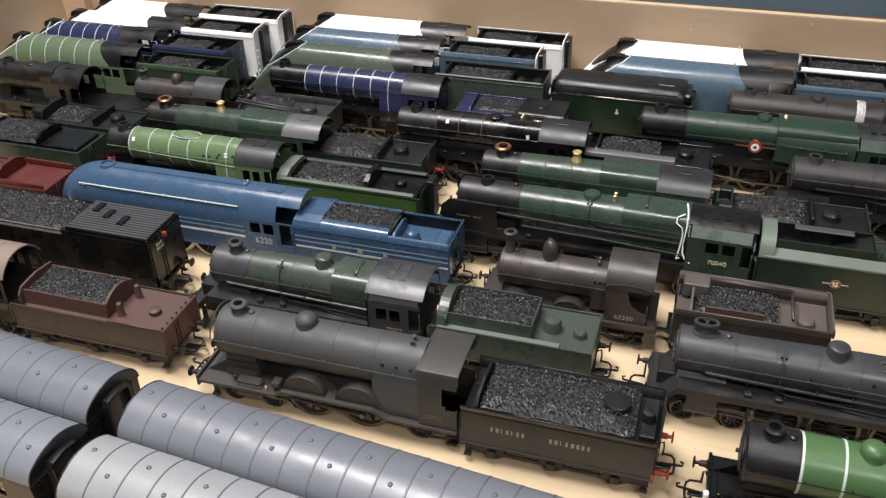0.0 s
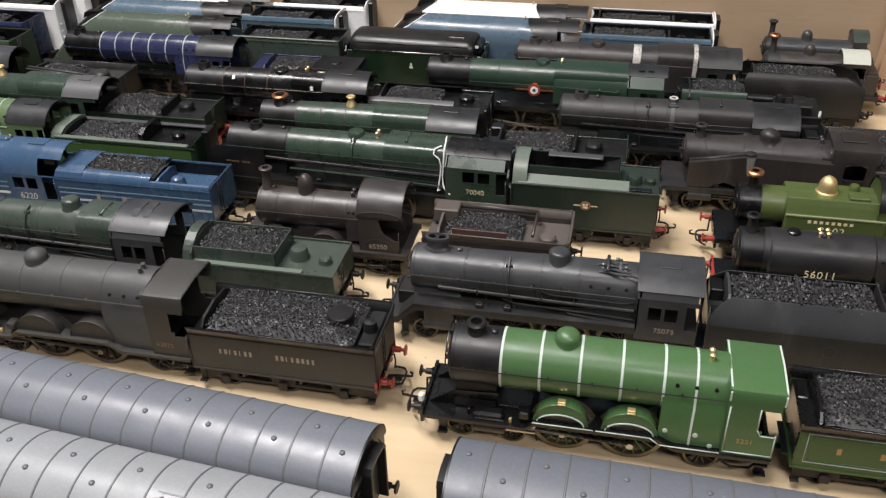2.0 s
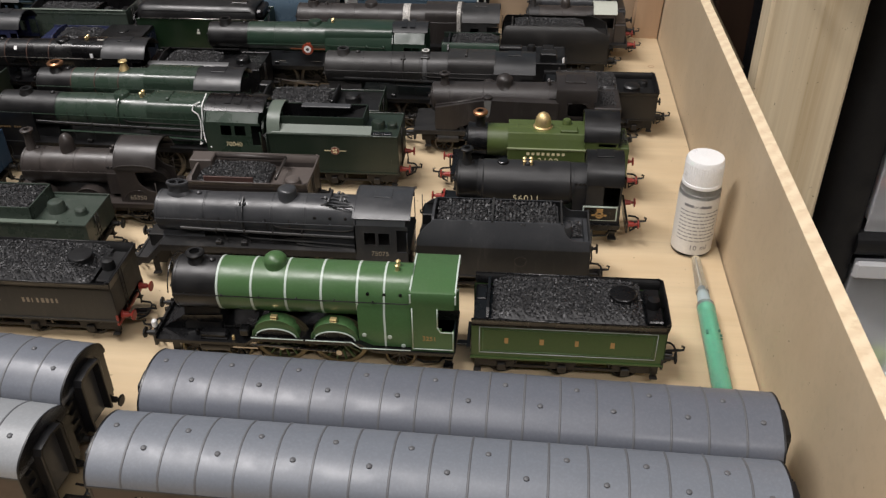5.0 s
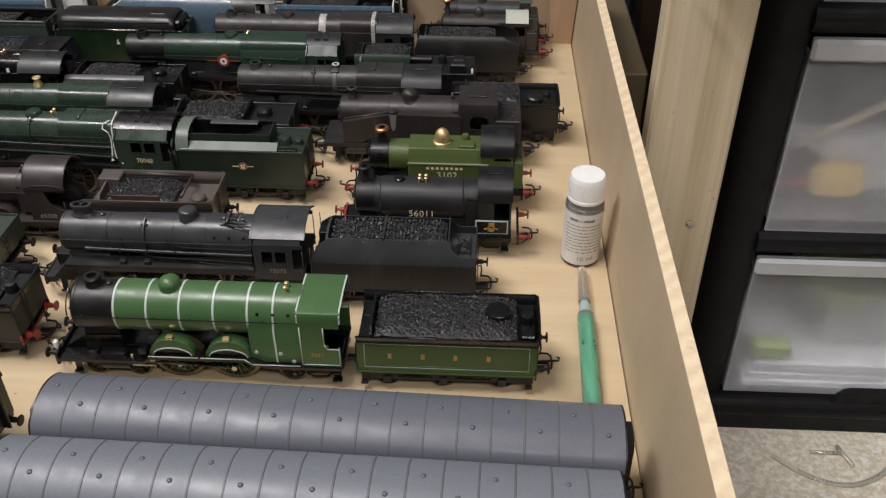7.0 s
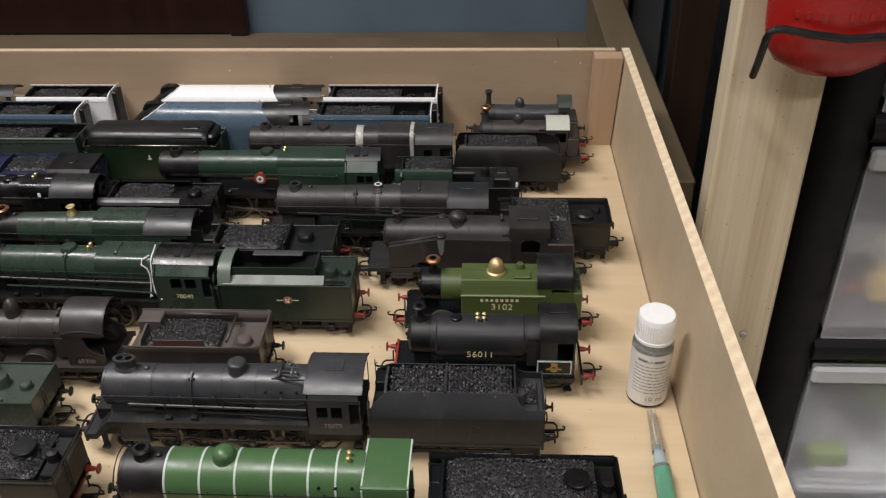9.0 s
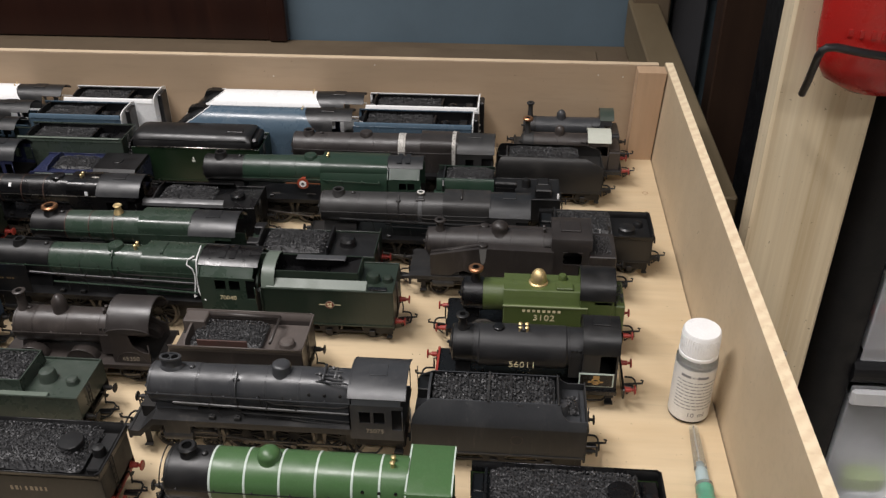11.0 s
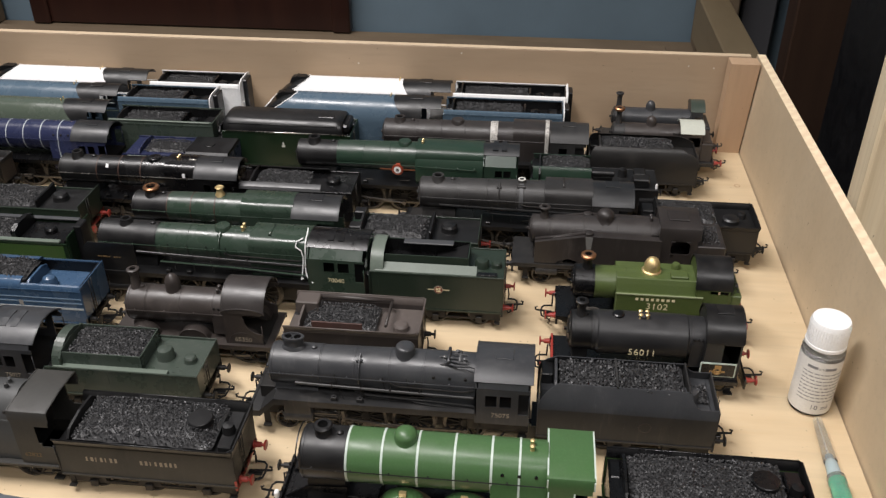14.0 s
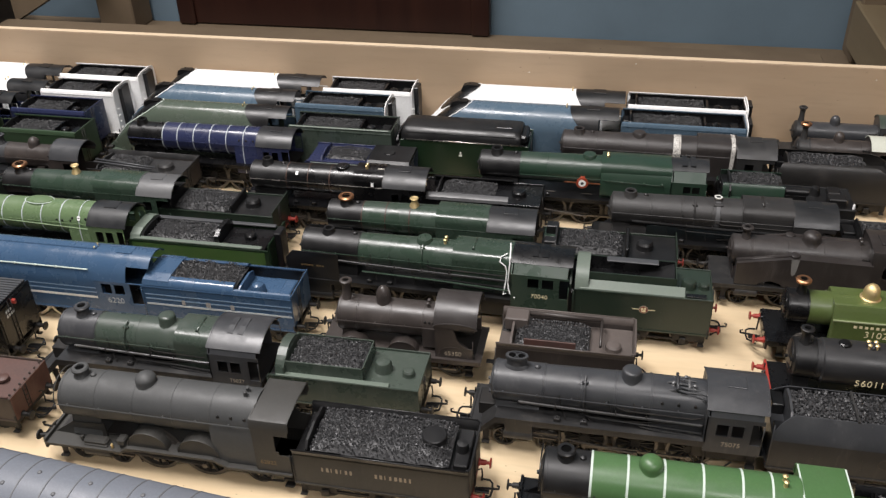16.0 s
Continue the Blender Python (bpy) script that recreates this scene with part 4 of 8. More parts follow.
# ---- tenders ----
def coal_geo(xa, xb, half, z, heap, seed, pitch=1.15):
    rng = random.Random(seed)
    g = Geo()

    def top(x, y):
        u, v = (x - xa) / (xb - xa), y / half
        return z + heap * (1 - abs(v) ** 6) * (1 - abs(2 * u - 1) ** 8) + 0.9 * noise.noise(Vector((x * 0.16, y * 0.16, seed)))

    nx, ny = max(4, int((xb - xa) / 3)), max(4, int(2 * half / 3))
    pts = [(xa + (xb - xa) * i / nx, -half + 2 * half * j / ny) for i in range(nx + 1) for j in range(ny + 1)]
    g.add([(x, y, top(x, y) - 1.4) for x, y in pts], [(i * (ny + 1) + j, i * (ny + 1) + j + 1, (i + 1) * (ny + 1) + j + 1, (i + 1) * (ny + 1) + j) for i in range(nx) for j in range(ny)])
    octa = ((0, 2, 4), (2, 1, 4), (1, 3, 4), (3, 0, 4), (2, 0, 5), (1, 2, 5), (3, 1, 5), (0, 3, 5))
    x = xa + 0.5
    while x < xb - 0.3:
        y = -half + 0.5
        while y < half - 0.3:
            px, py = x + rng.uniform(-0.5, 0.5), y + rng.uniform(-0.5, 0.5)
            k = pitch * rng.uniform(0.45, 0.85)
            rot = Euler((rng.uniform(0, 6), rng.uniform(0, 6), rng.uniform(0, 6))).to_matrix()
            c = Vector((px, py, top(px, py) + rng.uniform(-0.35, 0.35)))
            vs = [rot @ (Vector(d) * k * rng.uniform(0.7, 1.2)) + c for d in ((1, 0, 0), (-1, 0, 0), (0, 0.8, 0), (0, -0.8, 0), (0, 0, 0.7), (0, 0, -0.7))]
            g.add([tuple(v) for v in vs], octa)
            y += pitch
        x += pitch
    return g


TENDER = dict(ln=84, w=15.6, z0=13.5, side=31, body="weather", topm="", framem="frame", flare=0.0, flare_h=4.0, bunker=None, coal=(14, 62, 11, 33, 3), front=38, rear_h=0,
              dome=None, lid=None, axles=(14, 41, 68), red=False, inner="dull", shelf=None, beam_red=False, curve=False, plank=None, tyre="rod", wr=7.0, bars=None, tank=None, rivets=0, pitch=1.15)


def tender(name, wx, wy, label, group="", turn=0.0, seed=1, **given):
    """A model tender with its front end at wx."""
    p = dict(TENDER)
    p.update(given)
    T = thing(name, wx, wy, label, "tender", group, turn)
    ln, w, z0, zs, body = p["ln"], p["w"], p["z0"], p["side"], p["body"]
    topm = p["topm"] or body
    # outside frames with axle boxes
    for side in (-1, 1):
        y = side * (w - 2.2)
        holes = []
        ax = p["axles"]
        for a, b in zip(ax, ax[1:]):
            holes.append((a + 5.5, b - 5.5, 7.4, 10.6))
        g = Geo().panel(2, ln - 1.5, 6.0, z0, min(y, y - side * 0.9), max(y, y - side * 0.9), holes)
        part("tender_frame", g, p["framem"], T)
        for x in ax:
            yo = y + side * 0.2
            g = Geo().box(x - 2, x + 2, min(yo, yo + side * 1.6), max(yo, yo + side * 1.6), 4.8, 9.0, 0.5)
            for k in range(3):
                g.box(x - 5.5 + k, x + 5.5 - k, min(yo, yo + side), max(yo, yo + side), 10.4 + k * 0.8, 11.0 + k * 0.8)
            g.tube([(x - 5.5, yo + side * 0.4, 10.5), (x - 5.8, yo + side * 0.4, 12.6)], 0.4, 5).tube([(x + 5.5, yo + side * 0.4, 10.5), (x + 5.8, yo + side * 0.4, 12.6)], 0.4, 5)
            part("axle_box", g, p["framem"], T)
        for x in (1.5, ln - 5):
            part("tender_step", Geo().box(x, x + 3.4, min(y, y + side * 2.4), max(y, y + side * 2.4), 4.6, 5.1).box(x + 0.3, x + 3, min(y, y + side * 0.4), max(y, y + side * 0.4), 4.6, z0), p["framem"], T)
    for x in p["axles"]:
        wheelset(T, x, p["wr"], "tender_wheel", p["framem"], p["tyre"], 10, 9.0)
    part("buffer_beam", Geo().box(ln - 1.2, ln, -w - 0.4, w + 0.4, 10.6, 16.6, 0.2), "red" if p["beam_red"] else p["framem"], T)
    buffers(T, ln, 1, p["red"])
    coupling(T, ln - 0.2, 1)
    part("drawbar", Geo().box(-7, 1, -1.5, 1.5, 7, 8.2, 0.3).box(-2.2, 1, -9, 9, z0 - 1.2, z0 - 0.5), "dull", T)
    # tank
    part("footplate", Geo().box(0, ln, -w - 0.5, w + 0.5, z0 - 1, z0), body, T)
    deck = p["shelf"] or zs
    part("tank", Geo().box(1, ln - 0.6, -w + 0.6, w - 0.6, z0, deck - 1.2, 0.3), topm, T)
    for side in (-1, 1):
        s = side
        if p["flare"]:
            out = [(s * (w - 0.5), z0), (s * w, z0), (s * w, zs - 0.5)]
            for i in range(1, 6):
                t = i / 5
                out.append((s * (w + p["flare"] * t * t), zs - 0.5 + p["flare_h"] * t))
            low = out[:3]
            part("tank_side", Geo().prism_x(low + [(s * (w - 0.5), zs - 0.5)], 0.4, ln - 0.2), body, T)
            high = out[2:]
            part("flared_top", Geo().prism_x(high + [(y - s * 0.5, z) for y, z in reversed(high)], 0.4, ln - 0.2), topm, T)
            part("beading", Geo().box(0.6, ln - 0.4, min(s * w, s * (w + 0.25)), max(s * w, s * (w + 0.25)), zs - 1.0, zs - 0.4), topm, T)
            e = out[-1]
            part("coping", Geo().tube([(0.6, e[0], e[1]), (ln - 1.5, e[0], e[1])], 0.45, 6), topm, T)
        elif p["curve"]:
            y0, y1 = sorted((s * (w - 0.6), s * w))
            part("tank_side", Geo().box(0.4, ln - 0.2, y0, y1, z0, zs - 11), body, T)
            rings = []
            for t, xa, xb in ((0, 0.4, 0.2), (1, 0.4, 0.2), (2.5, 0.4, 0.2), (4, 0.9, 0.2), (5, 1.4, 0.2), (5.05, 1.4, 9), (6.2, 2.2, 10.8), (8, 3.6, 12.4), (10, 5.8, 13.3), (11.6, 8.0, 13.5), (12.4, 9.6, 13.6)):
                y = s * (w - 5.0 * (t / 12.4) ** 1.35)
                if p["curve"] == "round":
                    k = 1 - math.sqrt(1 - min(1, t / 12.6) ** 2)
                    y, xa, xb = s * (w - 5.0 * k), 0.4 + 5.0 * k, 0.2 + max(0, t - 6.5) * 2.1
                rings.append([(xa, y, zs - 11 + t), (ln - xb, y, zs - 11 + t), (ln - xb, y - s * 0.6, zs - 11 + t), (xa, y - s * 0.6, zs - 11 + t)])
            part("turned_in_top", Geo().loft(rings), topm, T)
            g = Geo()
            for rx in (20, 31, 42, 53, 64):
                for k in range(6):
                    y0, y1 = sorted((s * w, s * (w + 0.14)))
                    g.box(rx, rx + 0.35, y0, y1, z0 + 2 + k * 2.1, z0 + 2.35 + k * 2.1)
            tagged(part("rivets", g, body, T), kind="stuff")
        else:
            y0, y1 = sorted((s * (w - 0.6), s * w))
            part("tank_side", Geo().box(0.4, ln - 0.2, y0, y1, z0, zs, 0.2), body, T)
            part("beading", Geo().box(0.4, ln - 0.2, min(s * w, s * (w + 0.25)), max(s * w, s * (w + 0.25)), zs - 1.1, zs - 0.4), body, T)
    rh = zs + (p["flare_h"] if p["flare"] else p["rear_h"])
    if p["curve"]:
        rh = zs - 6
    part("tank_rear", Geo().box(ln - 0.7, ln, -w, w, z0, zs if p["flare"] else rh, 0.2), body, T)
    if p["flare"]:
        part("rear_flare", Geo().prism_y([(ln - 0.8, zs), (ln, zs), (ln + 0.7, rh), (ln - 0.1, rh)], -w - p["flare"] * 0.5, w + p["flare"] * 0.5), topm, T)
    if p["rivets"]:
        g = Geo()
        for s in (-1, 1):
            y0, y1 = sorted((s * w, s * (w + 0.13)))
            for i in range(p["rivets"]):
                x = 5 + (ln - 10) * i / (p["rivets"] - 1)
                for k in range(int((zs - z0 - 2) / 1.5)):
                    g.box(x, x + 0.32, y0, y1, z0 + 1.2 + k * 1.5, z0 + 1.52 + k * 1.5)
            for k in range(int((ln - 4) / 1.6)):
                g.box(2 + k * 1.6, 2.3 + k * 1.6, y0, y1, z0 + 0.6, z0 + 0.9)
                g.box(2 + k * 1.6, 2.3 + k * 1.6, y0, y1, zs - 1.9, zs - 1.6)
        tagged(part("rivets", g, body, T), kind="stuff")
    if p["flare"]:
        part("rear_coping", Geo().tube([(ln - 1.5, -w - p["flare"], rh), (ln + 0.4, -w - p["flare"] + 2, rh), (ln + 0.6, 0, rh), (ln + 0.4, w + p["flare"] - 2, rh), (ln - 1.5, w + p["flare"], rh)], 0.45, 6), topm, T)
    fw = w - 4.4 if p["curve"] else w - 1
    part("front_bulkhead", Geo().box(p["coal"][0] - 2.4, p["coal"][0] - 1.2, -fw, fw, z0, p["front"] - 4, 0.3).prism_x([(-fw, p["front"] - 4), (fw, p["front"] - 4), (fw - 3, p["front"] - 0.8), (0, p["front"] + 0.6), (-fw + 3, p["front"] - 0.8)], p["coal"][0] - 2.4, p["coal"][0] - 1.2), topm, T)
    part("locker", Geo().box(1.5, p["coal"][0] - 2.6, 3, w - 1.5, z0, p["front"] - 7, 0.5).box(1.5, p["coal"][0] - 2.6, -w + 1.5, -6, z0, p["front"] - 9, 0.5), p["inner"], T)
    if p["bunker"]:
        xa, xb, bh, zt = p["bunker"]
        for s in (-1, 1):
            y0, y1 = sorted((s * (bh - 0.5), s * bh))
            part("bunker_side", Geo().prism_x([(s * bh, deck - 1.2), (s * (bh - 0.7), deck - 1.2), (s * (bh - 1.3), zt), (s * (bh - 0.6), zt)], xa, xb), topm, T)
        part("bunker_end", Geo().prism_x([(-bh, deck - 1.2), (bh, deck - 1.2), (bh - 0.7, zt), (-bh + 0.7, zt)], xb - 0.6, xb), topm, T)
    xa, xb, ch, cz, heap = p["coal"]
    if xb > xa:
        tagged(part("coal", coal_geo(xa, xb, ch, cz, heap, seed, p["pitch"]), "coal", T, "loose glinting black coal"), kind="stuff")
    if p["plank"]:
        part("plank", Geo().box(*p["plank"], 0.2), "rust", T, "rust-brown coal board")
    if p["dome"]:
        for dx, dy, dr, dh in p["dome"]:
            part("tank_dome", Geo().lathe((dx, dy, 0), [(dr + 0.4, deck - 1.4), (dr, deck - 0.6), (dr, deck + dh * 0.55), (dr * 0.8, deck + dh * 0.9), (dr * 0.3, deck + dh)], "z", 20), topm, T)
    if p["lid"]:
        lx, ly, lr, lz = p["lid"]
        part("filler_lid", Geo().lathe((lx, ly, 0), [(lr, lz - 3), (lr, lz - 0.4), (lr - 0.4, lz), (0.3, lz + 0.1)], "z", 26), p["inner"], T, "round black filler lid")
    if p["tank"]:
        for b in p["tank"]:
            part("deck_box", Geo().box(*b, 0.6), topm, T)
    if p["bars"]:
        for widths, bx, bz, hi, step, mat in p["bars"]:
            bars(widths, bx, -w - 0.02, bz, hi, step, mat, T)
    # rear ladder and pipes
    g = Geo()
    for y in (-6, -3.2):
        g.tube([(ln + 0.7, y, z0), (ln + 0.7, y, rh)], 0.25, 5)
    for k in range(5):
        g.tube([(ln + 0.7, -6, z0 + 2 + k * 3.2), (ln + 0.7, -3.2, z0 + 2 + k * 3.2)], 0.2, 5)
    part("ladder", g, p["framem"], T)
    part("brake_pipe", Geo().tube([(ln + 0.6, 4.5, 16), (ln + 2.4, 4.5, 17), (ln + 2.8, 4.5, 13), (ln + 2.4, 4.5, 9)], 0.45, 6), p["framem"], T)
    for s in (-1, 1):
        part("grab_rail", Geo().tube([(0.2, s * (w + 0.4), z0 + 1), (0.2, s * (w + 0.4), zs - 1)], 0.28, 5), topm, T)
    return T

# ---- streamlined locomotives, coaches ----
def casing_ring(x, hw, zt, zb, zm, n=16):
    pts = [(hw * 0.97, zb), (hw, zb + (zm - zb) * 0.5)]
    for i in range(n + 1):
        a = math.pi * i / n
        c, s = math.cos(a), math.sin(a)
        pts.append((hw * math.copysign(abs(c) ** 0.94, c), zm + (zt - zm) * abs(s) ** 0.96))
    pts += [(-hw, zb + (zm - zb) * 0.5), (-hw * 0.97, zb)]
    return [(x, y, z) for y, z in pts]


def smooth_step(t):
    t = min(1, max(0, t))
    return t * t * (3 - 2 * t)


def streamliner(name, wx, wy, ln, label, casing, kind="wedge", cab=30, nose="black", roofm="dull", bands=(), swoosh="white", turn=0.0, group="", number=None, skirt="", stripes=None, rail=False, zt=54.0, hw=14.9):
    """A streamlined model locomotive with its nose at wx and its cab's rear end ln mm behind it."""
    T = thing(name, wx, wy, label, "locomotive", group, turn)
    c0, c1, zb, zm = ln - cab, ln, 12.5, zt - 18.0
    wedge = kind == "wedge"

    def section(x):
        if wedge:
            h = 6.5 + (hw - 6.5) * math.sin(min(1, x / 26) * math.pi / 2)
            t = 14 + (zt - 14) * min(1, smooth_step(x / 52) ** 0.62)
            m = min(zm, 12.8 + (zm - 12.8) * min(1, x / 30))
        else:
            q = math.sqrt(max(0, 1 - (1 - min(1, x / 34)) ** 2))
            h, t, m = 3 + (hw - 3) * q ** 0.8, 24 + (zt - 24) * q, 22 + (zm - 22) * q
        return casing_ring(x, h, max(t, m + 0.3), zb, m, 40)

    xs = [0, 0.7] + [1.5 * i for i in range(1, 40)] + [c0 * 0.75, c0]
    rings = [section(x) for x in xs]
    body, front = Geo(), Geo()
    m = len(rings[0])
    for i in range(len(rings) - 1):
        for j in range(m - 1):
            q = [rings[i][j], rings[i][j + 1], rings[i + 1][j + 1], rings[i + 1][j]]
            cx, cz = sum(v[0] for v in q) / 4, sum(v[2] for v in q) / 4
            dark = wedge and cz > 16 + (cx / 54) ** 0.8 * (zt - 15.5) and cx < 56
            (front if dark else body).add(q, [(0, 1, 2, 3)], True)
    body.add([p for p in rings[0]], [tuple(range(m))])
    for g in (body, front):
        keep, idx = {}, []
        for v in g.v:
            k = tuple(round(c, 3) for c in v)
            idx.append(keep.setdefault(k, len(keep)))
        g.v, g.f = [k for k in keep], [tuple(idx[i] for i in f) for f in g.f]
    part("casing", body, casing, T)
    if wedge:
        part("nose", front, nose, T, "black wedge nose")
        for side in (-1, 1):
            line = []
            for x in range(6, 55, 2):
                z = 16 + (x / 54) ** 0.8 * (zt - 15.5)
                r = section(x)
                near = min((q for q in r if q[1] * side >= 0), key=lambda q: abs(q[2] - z))
                line.append((x, near[1] + side * 0.1, near[2] + 0.15))
            part("lining", Geo().tube(line, 0.45, 5), swoosh, T)
        part("chimney", Geo().prism_y([(36, zt - 5), (50, zt - 1), (50, zt + 0.7), (42, zt + 0.9), (38, zt - 0.4)], -3.4, 3.4), nose, T)
    else:
        part("chimney", Geo().lathe((36, 0, 0), [(5.5, zt - 2), (4.6, zt + 0.8), (3.6, zt + 1.0), (3.2, zt - 1)], "z", 20), casing, T)
        part("top_fairing", Geo().prism_x([(-3.2, zt - 1), (-2.4, zt + 0.6), (2.4, zt + 0.6), (3.2, zt - 1)], 42, c0 - 2), casing, T)
    for x in bands:
        r = casing_ring(x, hw + 0.16, zt + 0.16, zm - 9, zm)
        r2 = [(x + 0.7, y, z) for _, y, z in r]
        part("boiler_band", Geo().loft([r, r2]), "line_dim", T)
    # skirts, cab, wheels
    part("frame", Geo().box(4, c1 - 1, -6, 6, 5.5, zb + 2, 0.4), "frame", T)
    part("running_plate", Geo().box(6, c1, -hw, hw, zb - 0.2, zb + 1.0), skirt or casing, T)
    cz = zm + 3.8
    win = ((c0 + 4, c0 + 10.5, cz - 9, cz - 2), (c0 + 12.5, c0 + 19, cz - 9, cz - 2), (c0 + 23, c1 + 1, cz - 15, cz - 0.6))
    for side in (-1, 1):
        y = side * (hw - 0.1)
        part("cab_side", Geo().panel(c0, c1, zb, cz, min(y, y - side * 0.6), max(y, y - side * 0.6), win), casing, T)
    line = [(y, z) for _, y, z in casing_ring(0, hw + 0.15, zt + 0.1, zb, zm)][3:-3][::-1]
    part("cab_front", Geo().prism_x([(-hw, zb)] + [(y * 0.97, z - 0.5) for y, z in line] + [(hw, zb)], c0, c0 + 0.8), casing, T)
    cut = c0 + cab * 0.62
    part("cab_casing", Geo().sheet_x([(y * 0.99, z - 0.3) for y, z in line], c0 - 0.2, cut - 2, 0.5), casing, T)
    lo, hi = min(z for _, z in line), max(z for _, z in line)
    lead = [c0 - 0.3 + (11.5 * (1 - (z - lo) / (hi - lo)) ** 1.3 if wedge else 0) for _, z in line]
    g, k = Geo(), len(line)
    g.add([(lead[i], y, z) for i, (y, z) in enumerate(line)] + [(cut, y, z) for y, z in line], [(i, i + 1, k + i + 1, k + i) for i in range(k - 1)], True)
    g.add([(lead[i], y * 0.99, z - 0.4) for i, (y, z) in enumerate(line)] + [(lead[i], y, z) for i, (y, z) in enumerate(line)], [(i, i + 1, k + i + 1, k + i) for i in range(k - 1)])
    g.add([(cut, y, z) for y, z in line] + [(cut, y * 0.97, z - 0.6) for y, z in line], [(i, i + 1, k + i + 1, k + i) for i in range(k - 1)])
    roof = part("cab_roof", g, roofm, T)
    part("roof_extension", Geo().sheet_x(line[3:-3], c0 + cab * 0.62 - 0.2, c1 + 1.5, 0.6), roofm, roof)
    part("roof_vent", Geo().box((c0 + c1) / 2 - 5, (c0 + c1) / 2 + 5, -4, 4, zt - 0.8, zt + 0.25, 0.2), roofm, roof)
    part("whistle", Geo().cyl((c0 - 3, -2, zt - 0.5), 0.5, 0, 2.2, "z", 8).cyl((c0 - 3, 2, zt - 0.5), 0.5, 0, 2.2, "z", 8), "brass", T)
    part("backhead", Geo().box(c0 + 0.8, c0 + 4.5, -9, 9, zb, 42, 1.2), "dull", T)
    part("cab_floor", Geo().box(c0, c1, -hw + 1, hw - 1, zb - 0.5, zb + 1.2), "frame", T)
    for x, r in ((18, 6.3), (38, 6.3)):
        wheelset(T, x, r, "carrying_wheel", "frame", "steel", 9, 9.0)
    for x in (58, 82, 106):
        wheelset(T, x, 12.8, "driving_wheel", "frame", "steel", 14)
    wheelset(T, c0 + 14, 7.2, "carrying_wheel", "frame", "steel", 9, 9.0)
    buffers(T, 6, -1, False)
    if stripes:
        for side in (-1, 1):
            for z, h, mat in ((29.8, 0.6, "stripe_blue"), (26.6, 0.8, "stripe_blue"), (22.6, 1.5, stripes)):
                y0, y1 = sorted((side * (hw - 0.3), side * (hw + 0.12)))
                part("lining", Geo().box(30, c0, y0, y1, z, z + h), mat, T)
    if rail:
        for side in (-1, 1):
            y = side * (hw - 1.0)
            zr = zt - 7.5
            g = Geo().tube([(22, y * 0.9, zr - 0.5), (40, y * 0.97, zr), (c0 - 3, y * 0.97, zr)], 0.42, 6)
            for k in range(7):
                g.cyl((26 + k * 14, 0, zr - 0.1), 0.7, min(y, y * 0.93), max(y, y * 0.93), "y", 8)
            part("handrail", g, "line", T, "bright handrail")
    if number:
        lettering(number, c0 + 12, -hw - 0.1, 20.5, 4.0, "line_dim", T, "number")
    return T


def coach_ring(half, ze, rise, n=18):
    """The roof's cross-section: a shallow arch with tight shoulders, from -y to +y; rise is the height over the eaves."""
    big, small, a1, a2 = half * 1.78, half * 0.36, math.radians(27), math.radians(84)
    pts = []
    for i in range(n + 1):
        q = -1 + 2 * i / n
        t = abs(q)
        phi = a1 * t / 0.62 if t < 0.62 else a1 + (a2 - a1) * (t - 0.62) / 0.38
        if phi <= a1:
            y, z = big * math.sin(phi), big * math.cos(phi) - big
        else:
            y = big * math.sin(a1) + small * (math.sin(phi) - math.sin(a1))
            z = big * math.cos(a1) - big + small * (math.cos(phi) - math.cos(a1))
        pts.append((math.copysign(y, q) if q else 0.0, z))
    low, wide = pts[0][1], pts[-1][0]
    return [(y * half / wide, ze + rise * (1 - z / low)) for y, z in pts]


